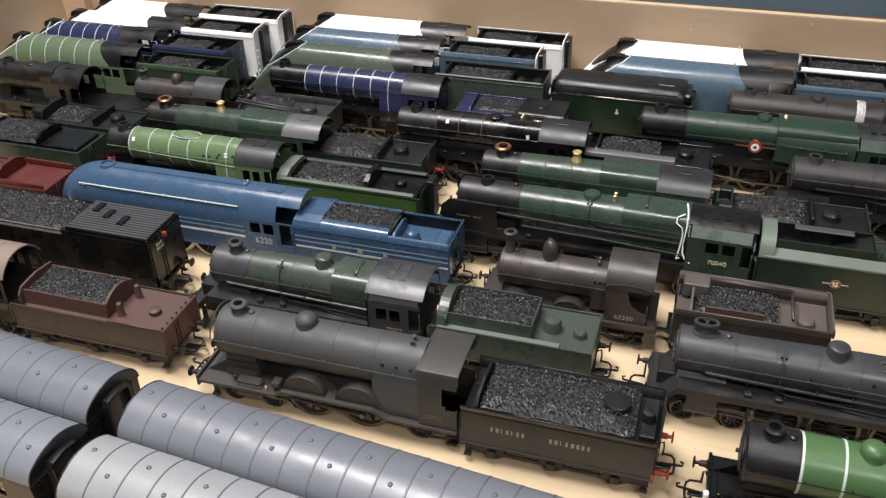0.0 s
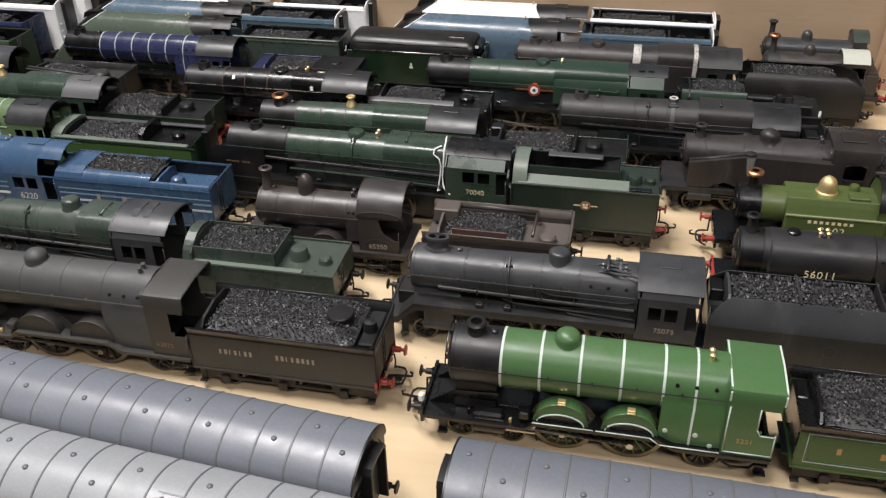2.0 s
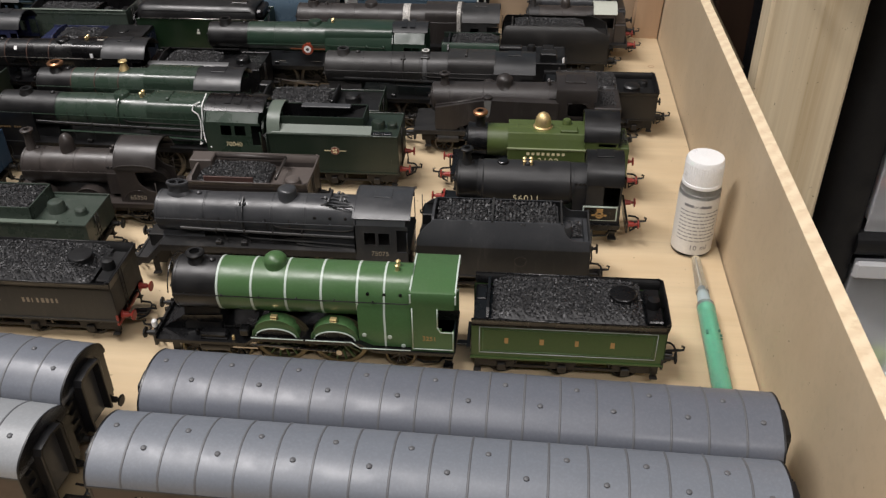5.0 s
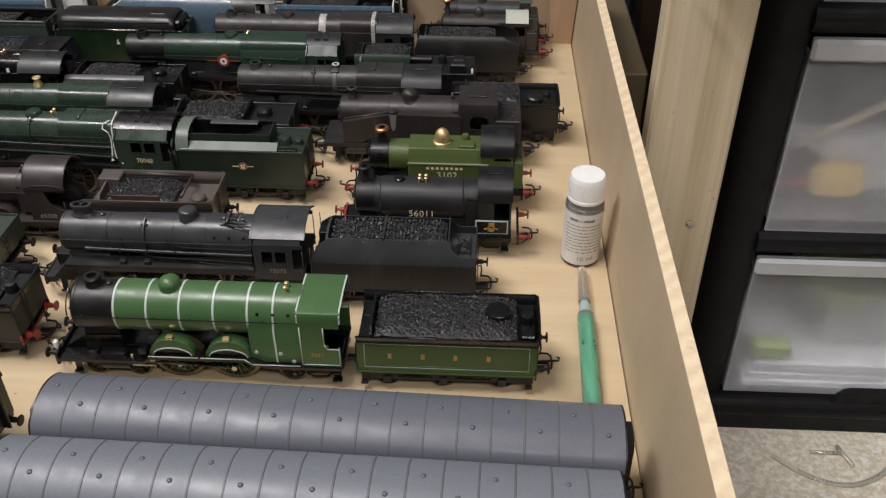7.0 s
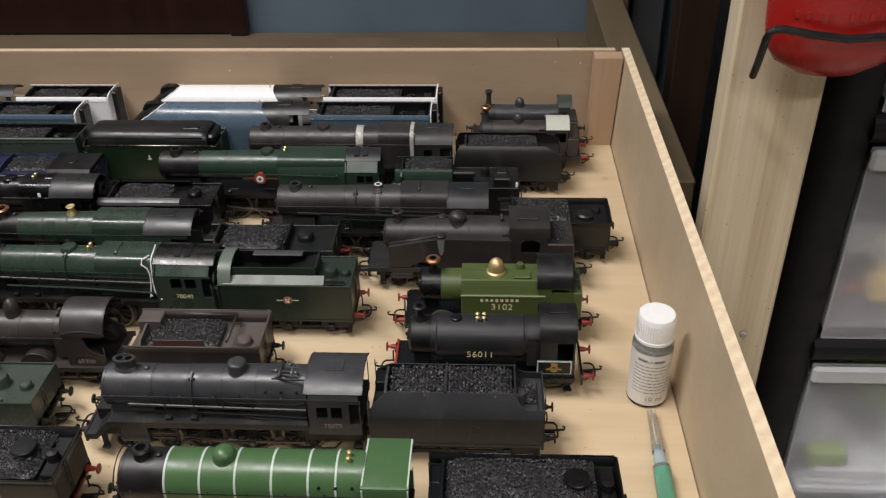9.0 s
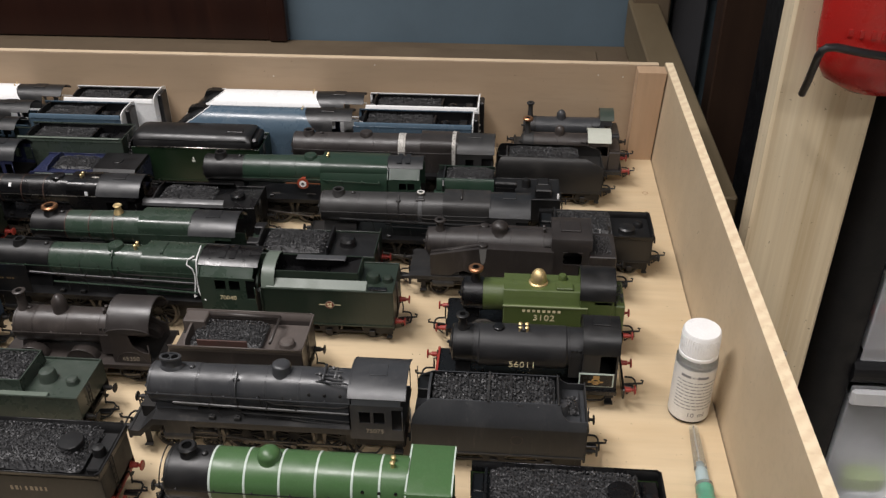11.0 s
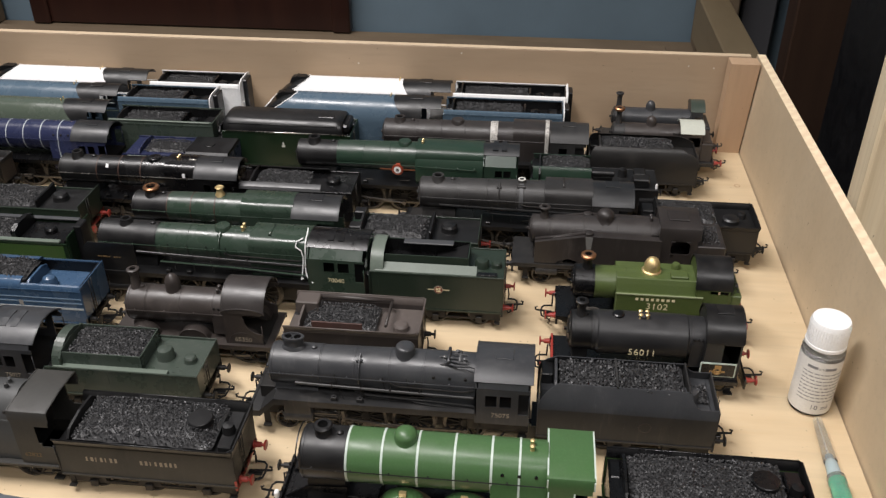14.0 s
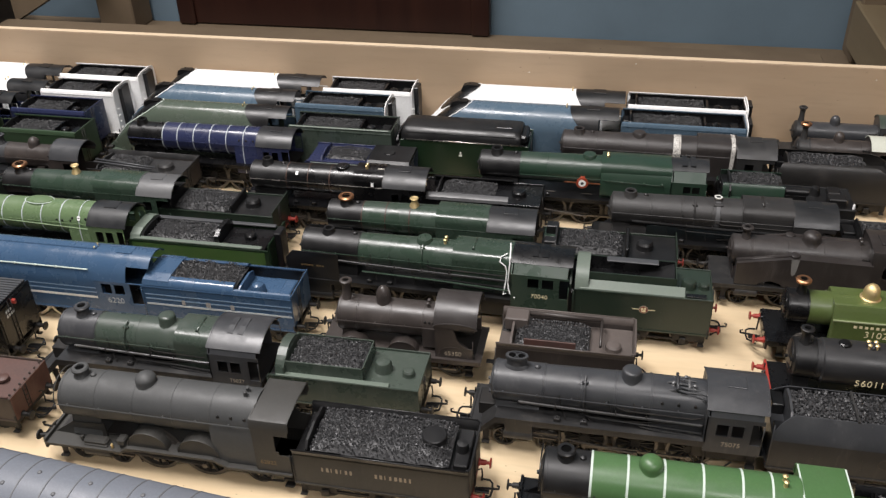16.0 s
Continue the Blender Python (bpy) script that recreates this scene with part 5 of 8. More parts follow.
def coach(wx, wy, ln, label, roofm, turn=0.0, patch=False):
    """A model railway coach; wx is its end nearest the chimney ends."""
    T = thing("railway_coach", wx, wy, label, "coach", "coaches along the open side", turn)
    half, ze, rise = 16.9, 36.6, 11.0
    line = coach_ring(half, ze, rise, 28)
    roof = part("roof", Geo().loft([[(x, y, z) for y, z in line] for x in (0, ln)]), roofm, T)
    for x in (0, ln - 0.7):
        part("roof_end_beading", Geo().loft([[(q, y * 1.008, ze + (z - ze) * 1.012) for y, z in line] for q in (x, x + 0.7)]), "plastic_black", roof)
    step = ln / 18.0
    for i in range(1, 18):
        x = i * step
        rings = [[(x + dx, y * (1 + up * 0.02), z + up) for y, z in line] for dx, up in ((-0.5, -0.04), (-0.22, 0.24), (0.22, 0.24), (0.5, -0.04))]
        part("roof_rib", Geo().loft(rings, False, False), "rib_grey", roof)
    for i in range(9):
        for dx, y in ((0.45, 2.2), (1.45, -6.4)):
            x = (2 * i + dx) * step
            zz = min((abs(q - y), h) for q, h in line)[1]
            v = Geo().lathe((x, y, zz - 0.3), [(1.05, 0), (1.05, 0.5), (0.85, 0.75), (0.4, 0.9), (0.1, 0.92)], "z", 14)
            part("roof_vent", v, "vent", roof)
    if patch:
        for y in (-7.0, -4.0):
            part("roof_duct", Geo().box(ln - 62, ln - 22, y - 0.35, y + 0.35, ze + rise - 1.6, ze + rise - 0.25), roofm, roof)
    # body
    wins = []
    for i in range(8):
        a = 14 + i * (ln - 28) / 8
        wins.append((a + 3, a + (ln - 28) / 8 - 3, 24.5, 32.5))
    for s in (-1, 1):
        y0, y1 = sorted((s * (half - 1.2), s * (half - 0.5)))
        part("body_side", Geo().panel(1, ln - 1, 14.5, ze, y0, y1, wins), "coach_side", T, "dark red coach side")
        part("window_glass", Geo().box(12, ln - 12, s * (half - 1.5) - 0.15, s * (half - 1.5) + 0.15, 24, 33), "glass", T)
        part("gutter", Geo().box(0.2, ln - 0.2, min(s * (half - 0.9), s * (half + 0.25)), max(s * (half - 0.9), s * (half + 0.25)), ze - 0.9, ze + 0.15), "plastic_black", T)
    part("floor", Geo().box(1, ln - 1, -half + 1.2, half - 1.2, 12.5, 14.6), "plastic_black", T)
    for x, way in ((0.8, -1), (ln - 0.8, 1)):
        prof = [(-half + 0.6, 14.5)] + [(y * 0.985, z - 0.35) for y, z in line] + [(half - 0.6, 14.5)]
        x0, x1 = sorted((x, x - way * 0.8))
        end = part("end_wall", Geo().prism_x(prof, x0, x1), "plastic_black", T)
        g = Geo()
        xa, xb = sorted((x, x + way * 4.2))
        g.box(xa, xb, -7.6, -6.2, 14, 39, 0.3).box(xa, xb, 6.2, 7.6, 14, 39, 0.3)
        g.sheet_x([(-7.6, 39), (-6.5, 41.4), (0, 42.4), (6.5, 41.4), (7.6, 39)], xa, xb, 1.4)
        part("gangway", g, "plastic_black", end, "black corridor connector frame")
        part("gangway_door", Geo().box(min(x, x + way * 0.8), max(x, x + way * 0.8), -6.2, 6.2, 14.5, 40), "dgrey", end)
        for k in range(4):
            part("end_step", Geo().box(min(x, x + way * 1.2), max(x, x + way * 1.2), -13.4, -10.4, 19 + k * 5, 19.7 + k * 5), "plastic_black", end)
        g = Geo().tube([(x + way * 0.6, 11, 16), (x + way * 0.8, 11.5, 36), (x + way * 0.6, 9, 40)], 0.4, 5)
        part("end_pipe", g, "plastic_black", end)
        buffers(T, x, way, False)
        coupling(T, x, way, "plastic_black")
    part("underframe", Geo().box(50, ln - 50, -13, -11.5, 6, 12.5, 0.3).box(50, ln - 50, 11.5, 13, 6, 12.5, 0.3).box(95, 125, -12, 12, 5, 12.5, 0.6), "plastic_black", T)
    for bx in (32, ln - 32):
        bg = Geo()
        for s in (-1, 1):
            y0, y1 = sorted((s * 11.6, s * 12.6))
            bg.panel(bx - 21, bx + 21, 5, 10.5, y0, y1, ((bx - 9, bx + 9, 5, 7),))
            for k in (-17, 17):
                bg.box(bx + k - 2, bx + k + 2, min(s * 12.4, s * 14), max(s * 12.4, s * 14), 4.5, 9, 0.4)
        part("bogie", bg, "plastic_black", T)
        for k in (-17, 17):
            wheelset(T, bx + k, 6.2, "coach_wheel", "frame", "steel", 8, 9.0)
    return T


def corridor_tender(name, wx, wy, ln, label, body, group="", top="black", gang=True, side=47.5, turn=0.0, seed=1, bars_=None, stripe=None, rear="", coal_to=0.66):
    """A tall smooth-sided tender with a corridor connector at its rear."""
    T = tender(name, wx, wy, label, group, turn, seed, ln=ln, w=15.0, side=side, body=body, topm=top, coal=(9, ln * coal_to, 12, side - 2 + (5 if stripe else 0), 1.5), front=side + 3, rear_h=2.0, axles=(11, ln * 0.36, ln * 0.62, ln * 0.88), shelf=side - 5)
    part("bulkhead", Geo().prism_x([(-13, side - 6), (13, side - 6), (12, side - 1), (7, side + 1), (-7, side + 1), (-12, side - 1)], ln * coal_to + 1, ln * coal_to + 2.4), top, T)
    part("filler_dome", Geo().lathe((ln * (coal_to + 0.11), -2, 0), [(4.6, side - 6.5), (4.4, side - 3), (3.4, side - 0.6), (1.6, side + 0.4), (0.2, side + 0.6)], "z", 18), top, T)
    part("rear_scoop", Geo().box(ln - 12, ln - 3.5, -8, 8, side - 6.5, side - 2.2, 1.4), top, T)
    for s in (-1, 1):
        part("curved_top", Geo().prism_x([(s * 15.0, side - 0.4), (s * 14.8, side + 0.8), (s * 14.2, side + 1.9), (s * 13.0, side + 2.3), (s * 12.8, side + 1.7), (s * 14.2, side - 0.4)], 1, ln - 1, True), body, T)
    for s in (-1, 1):
        y0, y1 = sorted((s * 13.6, s * 14.3))
        part("inner_lining", Geo().box(2.5, ln - 1.4, y0, y1, side - 6, side + 1.4), "black", T)
    part("inner_lining", Geo().box(ln - 1.6, ln - 0.9, -13.4, 13.4, side - 6, side + 1.6), "black", T)
    if gang:
        R = part("rear_panel", Geo().prism_x([(-15, 13.5), (15, 13.5), (15, side - 1), (13.8, side + 3.2), (8, side + 5), (-8, side + 5), (-13.8, side + 3.2), (-15, side - 1)], ln, ln + 0.8), rear or body, T)
        part("gangway", Geo().box(ln + 0.8, ln + 4.5, -6.5, 6.5, 14, side + 3.5, 0.6), "plastic_black", R, "black corridor connector")
        for k in range(4):
            part("rear_step", Geo().box(ln + 0.8, ln + 2.0, -12.6, -10.8, 17 + 5.5 * k, 18.4 + 5.5 * k, 0.2), rear or body, R)
    if stripe:
        for s in (-1, 1):
            bow = [(s * 15.05, side - 0.5), (s * 14.6, side + 1.8), (s * 13.2, side + 3.4), (s * 11.0, side + 4.2), (s * 9.2, side + 4.4)]
            part("rolled_top", Geo().prism_x(bow + [(y, z - 0.7) for y, z in reversed(bow)], 3, ln * coal_to, True), body, T)
        for z, h, mat in ((29.8, 0.6, "stripe_blue"), (26.6, 0.8, "stripe_blue"), (22.6, 1.2, stripe)):
            part("lining", Geo().box(2, ln - 1, -15.2, -14.9, z, z + h), mat, T)
    return T

# ---- the tray and the room round it ----
H = 77.0
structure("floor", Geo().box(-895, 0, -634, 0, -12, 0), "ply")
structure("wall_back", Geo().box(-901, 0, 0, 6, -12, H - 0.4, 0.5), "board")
LEAN = [(0.2, -12), (6.2, -12), (11.6, H - 0.4), (5.4, H - 0.4)]
structure("wall_right", Geo().prism_y(LEAN, -640, 6), "board_right_lit")
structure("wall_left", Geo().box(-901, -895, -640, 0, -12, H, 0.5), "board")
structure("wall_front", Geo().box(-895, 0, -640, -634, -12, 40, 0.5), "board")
structure("trim_right", Geo().box(5.4, 11.6, -639.9, 5.9, H - 0.4, H, 0.15), "edge")
structure("trim_back", Geo().box(-900.9, -0.1, 0.1, 5.9, H - 0.4, H, 0.15), "plain_edge")
corner = thing("corner_block", -0.0125, -0.0085, "square pinkish pine block glued into the tray corner", "wood block")
part("block", Geo().prism_y([(-7.5, 0), (12.4, 0), (16.6, H - 1), (-5.5, H - 1)], -7.5, 7.8), "block", corner)
corner = thing("corner_block", -0.8805, -0.0055, "narrow pinkish pine block glued into the far tray corner", "wood block")
part("block", Geo().box(-14.3, 11, -5, 5.3, 0, H - 1, 0.4), "block", corner)
knot = thing("floor_mark", -0.0108, -0.0744, "small dark round knot mark on the tray floor", "knot")
part("ring", Geo().lathe((0, 0, 0), [(2.4, 0.02), (2.5, 0.10), (1.7, 0.10), (1.6, 0.02)], "z", 18, False), "block", knot)

for x, z in ((-0.2314, 0.0715), (-0.0479, 0.0673), (-0.0279, 0.0662), (-0.3177, 0.0598)):
    pin = thing("panel_pin", x, -0.0002, "tiny bright pin head in the back board", "nail", "pins in the back board", z=z)
    part("pin_head", Geo().lathe((0, 0, 0), [(0.6, 0.3), (0.55, -0.2), (0.2, -0.3)], "y", 10), "bright_metal", pin)

# bench, rails and back of the room
structure("bench", Geo().box(-1500, -20, -700, 330, -62, -30, 2), "oldwood")
structure("trim_rail_right", Geo().box(18, 53, -103, 390, -40, 14, 1.5), "rail_wood")
structure("trim_ledge", Geo().box(-1600, 60, 40, 425, -75, -57, 1.5), "oldwood")


def wall_mat(name, col, d=0.06):
    m, n, l, b = node_mat(name)
    co = n.new("ShaderNodeTexCoord").outputs["Object"]
    f = noise_node(n, l, co, 6, 6, 0.6)
    l.new(blend(n, l, ramp(n, l, f, 0.35, 0.7), col, tuple(v * (1 - 3 * d) for v in col)), b.inputs["Base Color"])
    b.inputs["Roughness"].default_value = 0.8
    bump(n, l, b, noise_node(n, l, co, 160, 3), 0.15, 0.001)
    return m


M["wall_blue"] = wall_mat("matt_blue_wall", (0.115, 0.165, 0.205))
M["wall_dark"] = wall_mat("dark_wall", (0.05, 0.05, 0.055))
M["door_wood"] = plywood("dark_mahogany", (0.026, 0.009, 0.006), (0.015, 0.005, 0.004), (40, 40, 3), 0.35, False)
M["brown_board"] = plywood("dark_brown_board", (0.042, 0.022, 0.013), (0.026, 0.013, 0.008), (40, 40, 3), 0.5, False)
M["ceiling_unseen"] = wall_mat("bounce_grey", (0.20, 0.195, 0.185))


def speckled():
    m, n, l, b = node_mat("speckled_carpet")
    co = n.new("ShaderNodeTexCoord").outputs["Object"]
    a = noise_node(n, l, co, 190, 5, 0.7)
    c = blend(n, l, ramp(n, l, a, 0.42, 0.6), (0.70, 0.61, 0.48), (0.93, 0.88, 0.76))
    c = blend(n, l, ramp(n, l, noise_node(n, l, co, 90, 3), 0.58, 0.66), c, (0.95, 0.92, 0.83))
    l.new(c, b.inputs["Base Color"])
    b.inputs["Roughness"].default_value = 0.9
    bump(n, l, b, a, 0.8, 0.002)
    return m


M["carpet"] = speckled()
structure("ground", Geo().box(-2600, 2200, -2600, 1200, -330, -312), "carpet")
structure("wall_far", Geo().box(-2600, 2200, 432, 450, -312, 1900), "wall_blue")
# side walls and ceiling are out of view, added to bounce the lamp light
structure("wall_east_unseen", Geo().box(2182, 2200, -2600, 432, -312, 1900), "wall_dark")
structure("wall_west_unseen", Geo().box(-2600, -2582, -2600, 432, -312, 1900), "ceiling_unseen")
structure("wall_south_unseen", Geo().box(-2582, 2182, -2600, -2582, -312, 1900), "ceiling_unseen")
structure("ceiling_unseen", Geo().box(-2600, 2200, -2600, 450, 1900, 1920), "ceiling_unseen")

# a dark door on the far wall
door = tagged(new("door_1"), "dark mahogany panelled door standing shut", "door", kind="structure")
door.matrix_world = pose(-0.63, 0.43, 0)
part("door_leaf", Geo().box(-200, 200, -14, -2, -56, 1500, 2), "door_wood", door)
for x in (-205, 205):
    part("door_frame", Geo().box(x - 12, x + 12, -20, -2, -56, 1520, 2), "door_wood", door)
for x0, x1 in ((-170, -20), (20, 170)):
    part("door_panel", Geo().box(x0, x1, -18, -13, 20, 600, 3), "door_wood", door)

# posts and timbers
post = thing("timber_post", 0.0780, -0.128, "planed pale pine post with a screw in its face", "post", z=-0.312)
part("post", Geo().box(-30.5, 30.5, -32, -8, 0, 1900, 2.0), "pine", post)
scr = part("screw", Geo().lathe((12.3, -32, 227), [(3.4, 0), (3.2, -0.8), (1.6, -1.2), (0.2, -1.1)], "y", 14).box(10.3, 14.3, -33.6, -33.0, 226.4, 227.6), "steel", post, "bright pan-head screw")
for nm, x, y, sx, sy, lab in (("timber_upright", 0.045, 0.40, 22, 25, "dull grey-brown wooden upright against the wall"), ("timber_upright", -0.92, 0.40, 26, 25, "dull grey-brown wooden upright against the wall")):
    t = thing(nm, x, y, lab, "post", "uprights on the far wall", z=-0.057)
    part("upright", Geo().box(-sx, sx, -sy, sy, 0, 1500, 2), "oldwood", t)
brace = thing("timber_brace", -0.99, 0.36, "slanting dull wooden brace beside the upright", "brace", z=-0.057)
part("brace", Geo().prism_y([(-140, 0), (-95, 0), (70, 90), (70, 130)], -18, 18), "oldwood", brace)
case = thing("equipment_case", -1.18, 0.27, "black plastic equipment case with rounded edges on the ledge", "case", z=-0.057)
part("case_body", Geo().box(-150, 130, -90, 90, 0, 150, 18), "plastic_black", case)
part("case_band", Geo().box(-140, 120, -93, -89, 40, 90, 3), "dgrey", case, "grey front panel")
curtain = thing("dark_board", 0.155, 0.34, "dark brown upright board leaning by the wall", "board", z=-0.312)
part("board", Geo().box(-38, 55, -20, 20, 0, 1500, 2), "brown_board", curtain)
panel = thing("narrow_board", 0.095, 0.405, "narrow blackish board against the wall", "board", z=-0.312)
part("board", Geo().box(-20, 20, -8, 8, 0, 1500, 2), "wall_dark", panel)

# ---- drawer tower ----
def frosted_mat(name, col, through_, rough):
    m, n, l, b = node_mat(name)
    co = n.new("ShaderNodeTexCoord").outputs["Object"]
    k = noise_node(n, l, co, 30, 4)
    l.new(blend(n, l, ramp(n, l, k, 0.3, 0.7), col, tuple(v * 0.86 for v in col)), b.inputs["Base Color"])
    b.inputs["Transmission Weight"].default_value = through_
    b.inputs["Roughness"].default_value, b.inputs["IOR"].default_value = rough, 1.12
    return m


M["frosted"] = frosted_mat("frosted_clear_plastic", (0.74, 0.75, 0.77), 0.80, 0.40)
M["frosted_lip"] = frosted_mat("milky_plastic_lip", (0.72, 0.73, 0.75), 0.25, 0.35)
M["tower_plastic"] = paint("black_tower_plastic", (0.005, 0.005, 0.006), 0.55, 0.15, (0.009, 0.009, 0.010), 0, 0.03)
M["tower_plastic"].node_tree.nodes["Principled BSDF"].inputs["Specular IOR Level"].default_value = 0.25
M["lime"] = paint("lime_green_plastic", (0.36, 0.47, 0.15), 0.5, 0.1)
M["soft_yellow"] = paint("yellow_sponge", (0.85, 0.58, 0.20), 0.8, 0.2, (0.6, 0.4, 0.12))
M["pale_card"] = paint("pale_grey_card", (0.52, 0.53, 0.52), 0.6, 0.15, (0.44, 0.45, 0.45))
M["paper"] = paint("white_paper", (0.82, 0.83, 0.84), 0.6, 0.15, (0.6, 0.62, 0.64))
tower = thing("drawer_tower", 0.3, -0.15, "black plastic drawer tower with frosted see-through drawers", "drawer unit", z=-0.312)
DW = 148
for s in (-1, 1):
    xi, xo = s * (DW + 0.5), s * (DW + 36)
    ring = [(xi, 300), (xi, 6), (xi + s * 1.5, 2), (xi + s * 5, 0)]
    ring += [(xo - s * 20 * (1 - math.sin(a)), 20 - 20 * math.cos(a)) for a in (math.pi / 2 * i / 10 for i in range(11))] + [(xo, 300)]
    part("side_panel", Geo().loft([[(x, y, z) for x, y in ring] for z in (0, 1060)]), "tower_plastic", tower)
part("back_panel", Geo().box(-DW, DW, 296, 300, 0, 1060), "tower_plastic", tower)
part("base", Geo().prism_x([(300, 0), (-10, 0)] + [(0 - 12 * math.sin(a), 23 - 12 * math.cos(a)) for a in (math.pi * (0.35 + 0.65 * i / 8) for i in range(9))] + [(300, 35)], -DW - 30, DW + 30), "tower_plastic", tower)
part("base_rise", Geo().prism_y([(-52, 34), (-49, 37), (-46, 42), (-42, 46), (-36, 48), (DW - 100, 48), (DW - 94, 46), (DW - 88, 34)], -7, -1.4), "tower_plastic", tower, "raised black finger stop")
for k in range(5):
    z = 38 + k * 187
    d = part("drawer", Geo().box(-DW, DW, -1.0, 1.2, z - (9 if k else 0), z + 153, 0.8), "frosted", tower, "frosted see-through drawer front")
    d.visible_shadow = False
    part("drawer_side", Geo().box(-DW + 0.5, -DW + 2.5, 1.4, 280, z, z + 140), "frosted", d)
    part("drawer_side", Geo().box(DW - 2.5, DW - 0.5, 1.4, 280, z, z + 140), "frosted", d)
    part("drawer_bottom", Geo().box(-DW + 2.7, DW - 2.7, 1.4, 280, z + 1, z + 3), "frosted", d)
    part("drawer_lip", Geo().box(-DW - 1, DW + 1, -7, -1.2, z + 137, z + 153, 2.5), "frosted_lip", d, "milky pull lip")
    part("shelf_rail", Geo().prism_x([(40, z + 153.8)] + [(7.5 - 11.4 * math.sin(a), z + 165.2 - 11.4 * math.cos(a)) for a in (math.pi * i / 12 for i in range(13))] + [(40, z + 176.6)], -DW - 3, DW + 3), "tower_plastic", tower)


def stored(name, label, cat, x, z, geo, material):
    """A thing lying in a drawer; x and z in metres, geo in mm."""
    t = thing(name, x, -0.130, label, cat, z=z)
    part("body", geo, material, t)


stored("paper_stack", "stack of white papers in the lower drawer", "papers", 0.222, -0.271, Geo().box(-54, 96, -16.5, 120, 0, 9, 1.5).box(-50, 70, -15.5, 112, 9, 17, 1.5).box(-46, 98, -16, 118, 17, 31, 3), "paper")
stored("lime_packet", "lime green packet in the lower drawer", "packet", 0.188, -0.240, Geo().box(-17, 17, -16.5, 0, 0, 20, 4), "lime")
stored("card_box", "pale card box lying on papers in the lower drawer", "box", 0.238, -0.240, Geo().box(-4, 70, 8, 110, 0, 50, 4), "pale_card")
stored("green_bowl", "round green plastic bowl stored in the lower drawer", "bowl", 0.240, -0.1895, Geo().lathe((4, 23, 0), [(18, 0), (30, 5), (36, 16), (38, 25), (36, 25), (30, 9), (0.5, 5)], "z", 28), "lime")
stored("wooden_stick", "pale wooden stick lying aslant in the middle drawer", "stick", 0.190, -0.018, Geo().tube([(-28, 0, -14), (70, 12, 36)], 3.2, 8), "pine")
stored("yellow_sponge", "yellow sponge wrapped in the middle drawer", "sponge", 0.211, -0.094, Geo().box(-22, 22, 2, 26, 10, 42, 8), "soft_yellow")
stored("red_tool", "red handled tool in the middle drawer", "tool", 0.190, -0.096, Geo().tube([(-32, 2, 3), (10, 6, 5), (46, 8, 4)], 4.6, 8), "red")
stored("red_tool", "small red tool resting in the middle drawer", "tool", 0.171, -0.067, Geo().tube([(-12, 2, 0), (14, 6, 2)], 5.0, 8), "red")
stored("clear_bag", "white plastic bag in the middle drawer", "bag", 0.245, -0.096, Geo().prism_y([(-66, 56), (-8, 58), (40, 60), (46, 2), (12, 2)], 30, 52), "paper")
stored("white_box", "white card box in the upper drawer", "box", 0.225, 0.105, Geo().box(-26, 60, 6, 120, 0, 90, 3), "paper")

# ---- red canister on the post ----
M["red_plastic"] = paint("red_plastic", (0.36, 0.012, 0.010), 0.28, 0.15, (0.25, 0.015, 0.012), 0, 0.02)
clamp = thing("red_canister", 0.098, -0.182, "red plastic canister hung on the post by a black wire handle", "canister", z=0.128)
gb = Geo().lathe((0, 0, 0), [(3, 1), (18, 4), (33, 12), (39, 22), (41, 34), (42, 60), (42, 190), (36, 200)], "z", 44)
gb.v = [(x, y * 0.5, z) for x, y, z in gb.v]
body = part("body", gb, "red_plastic", clamp)
for i, wd in enumerate([3, 2, 3, 2, 0, 3, 2, 3, 3, 2, 3]):
    if wd:
        x = -30 + i * 5.6
        yy = -0.5 * math.sqrt(max(0, 42 * 42 - (x + 1) ** 2)) - 0.1
        part("embossed_bar", Geo().box(x, x + wd, yy - 0.3, yy + 0.8, 41, 45.5, 0.2), "red_plastic", body)
part("wire_handle", Geo().tube([(-42.0, 2, 0), (-43.5, -8, 12), (-44.8, -16, 23), (-45.7, -22, 32), (-45.1, -24, 36), (-43.0, -25, 38), (-38.5, -25.3, 38.4), (-22.5, -25.5, 35.5), (-2.5, -26, 33), (17.5, -25.5, 34), (33.5, -25, 36.5), (38.5, -24, 36), (40.9, -21, 33), (41.1, -14, 22), (39.5, -8, 12), (37.5, 2, 0)], 2.3, 10), "plastic_black", clamp, "bent black wire handle")

# ---- loose wire and bolt on the carpet ----
cable = thing("curved_wire", 0.242, -0.200, "pale curved metal wire lying on the carpet", "wire", z=-0.312)
part("wire", Geo().tube([(60 * q - 0.5, -24 + 37 * abs(q - 0.1) ** 2.0, 2.2) for q in (-0.8 + 1.8 * i / 14 for i in range(15))], 2.0, 8), "bright_metal", cable)
bolt = thing("bolt", 0.243, -0.188, "short bright bolt lying on the carpet", "bolt", z=-0.312)
part("shank", Geo().cyl((0, 0, 2.2), 1.5, -14, 11, "x", 10), "bright_metal", bolt)
part("head", Geo().tube([(11, 8, 2.4), (19, -15, 2.4)], 2.0, 8), "bright_metal", bolt)

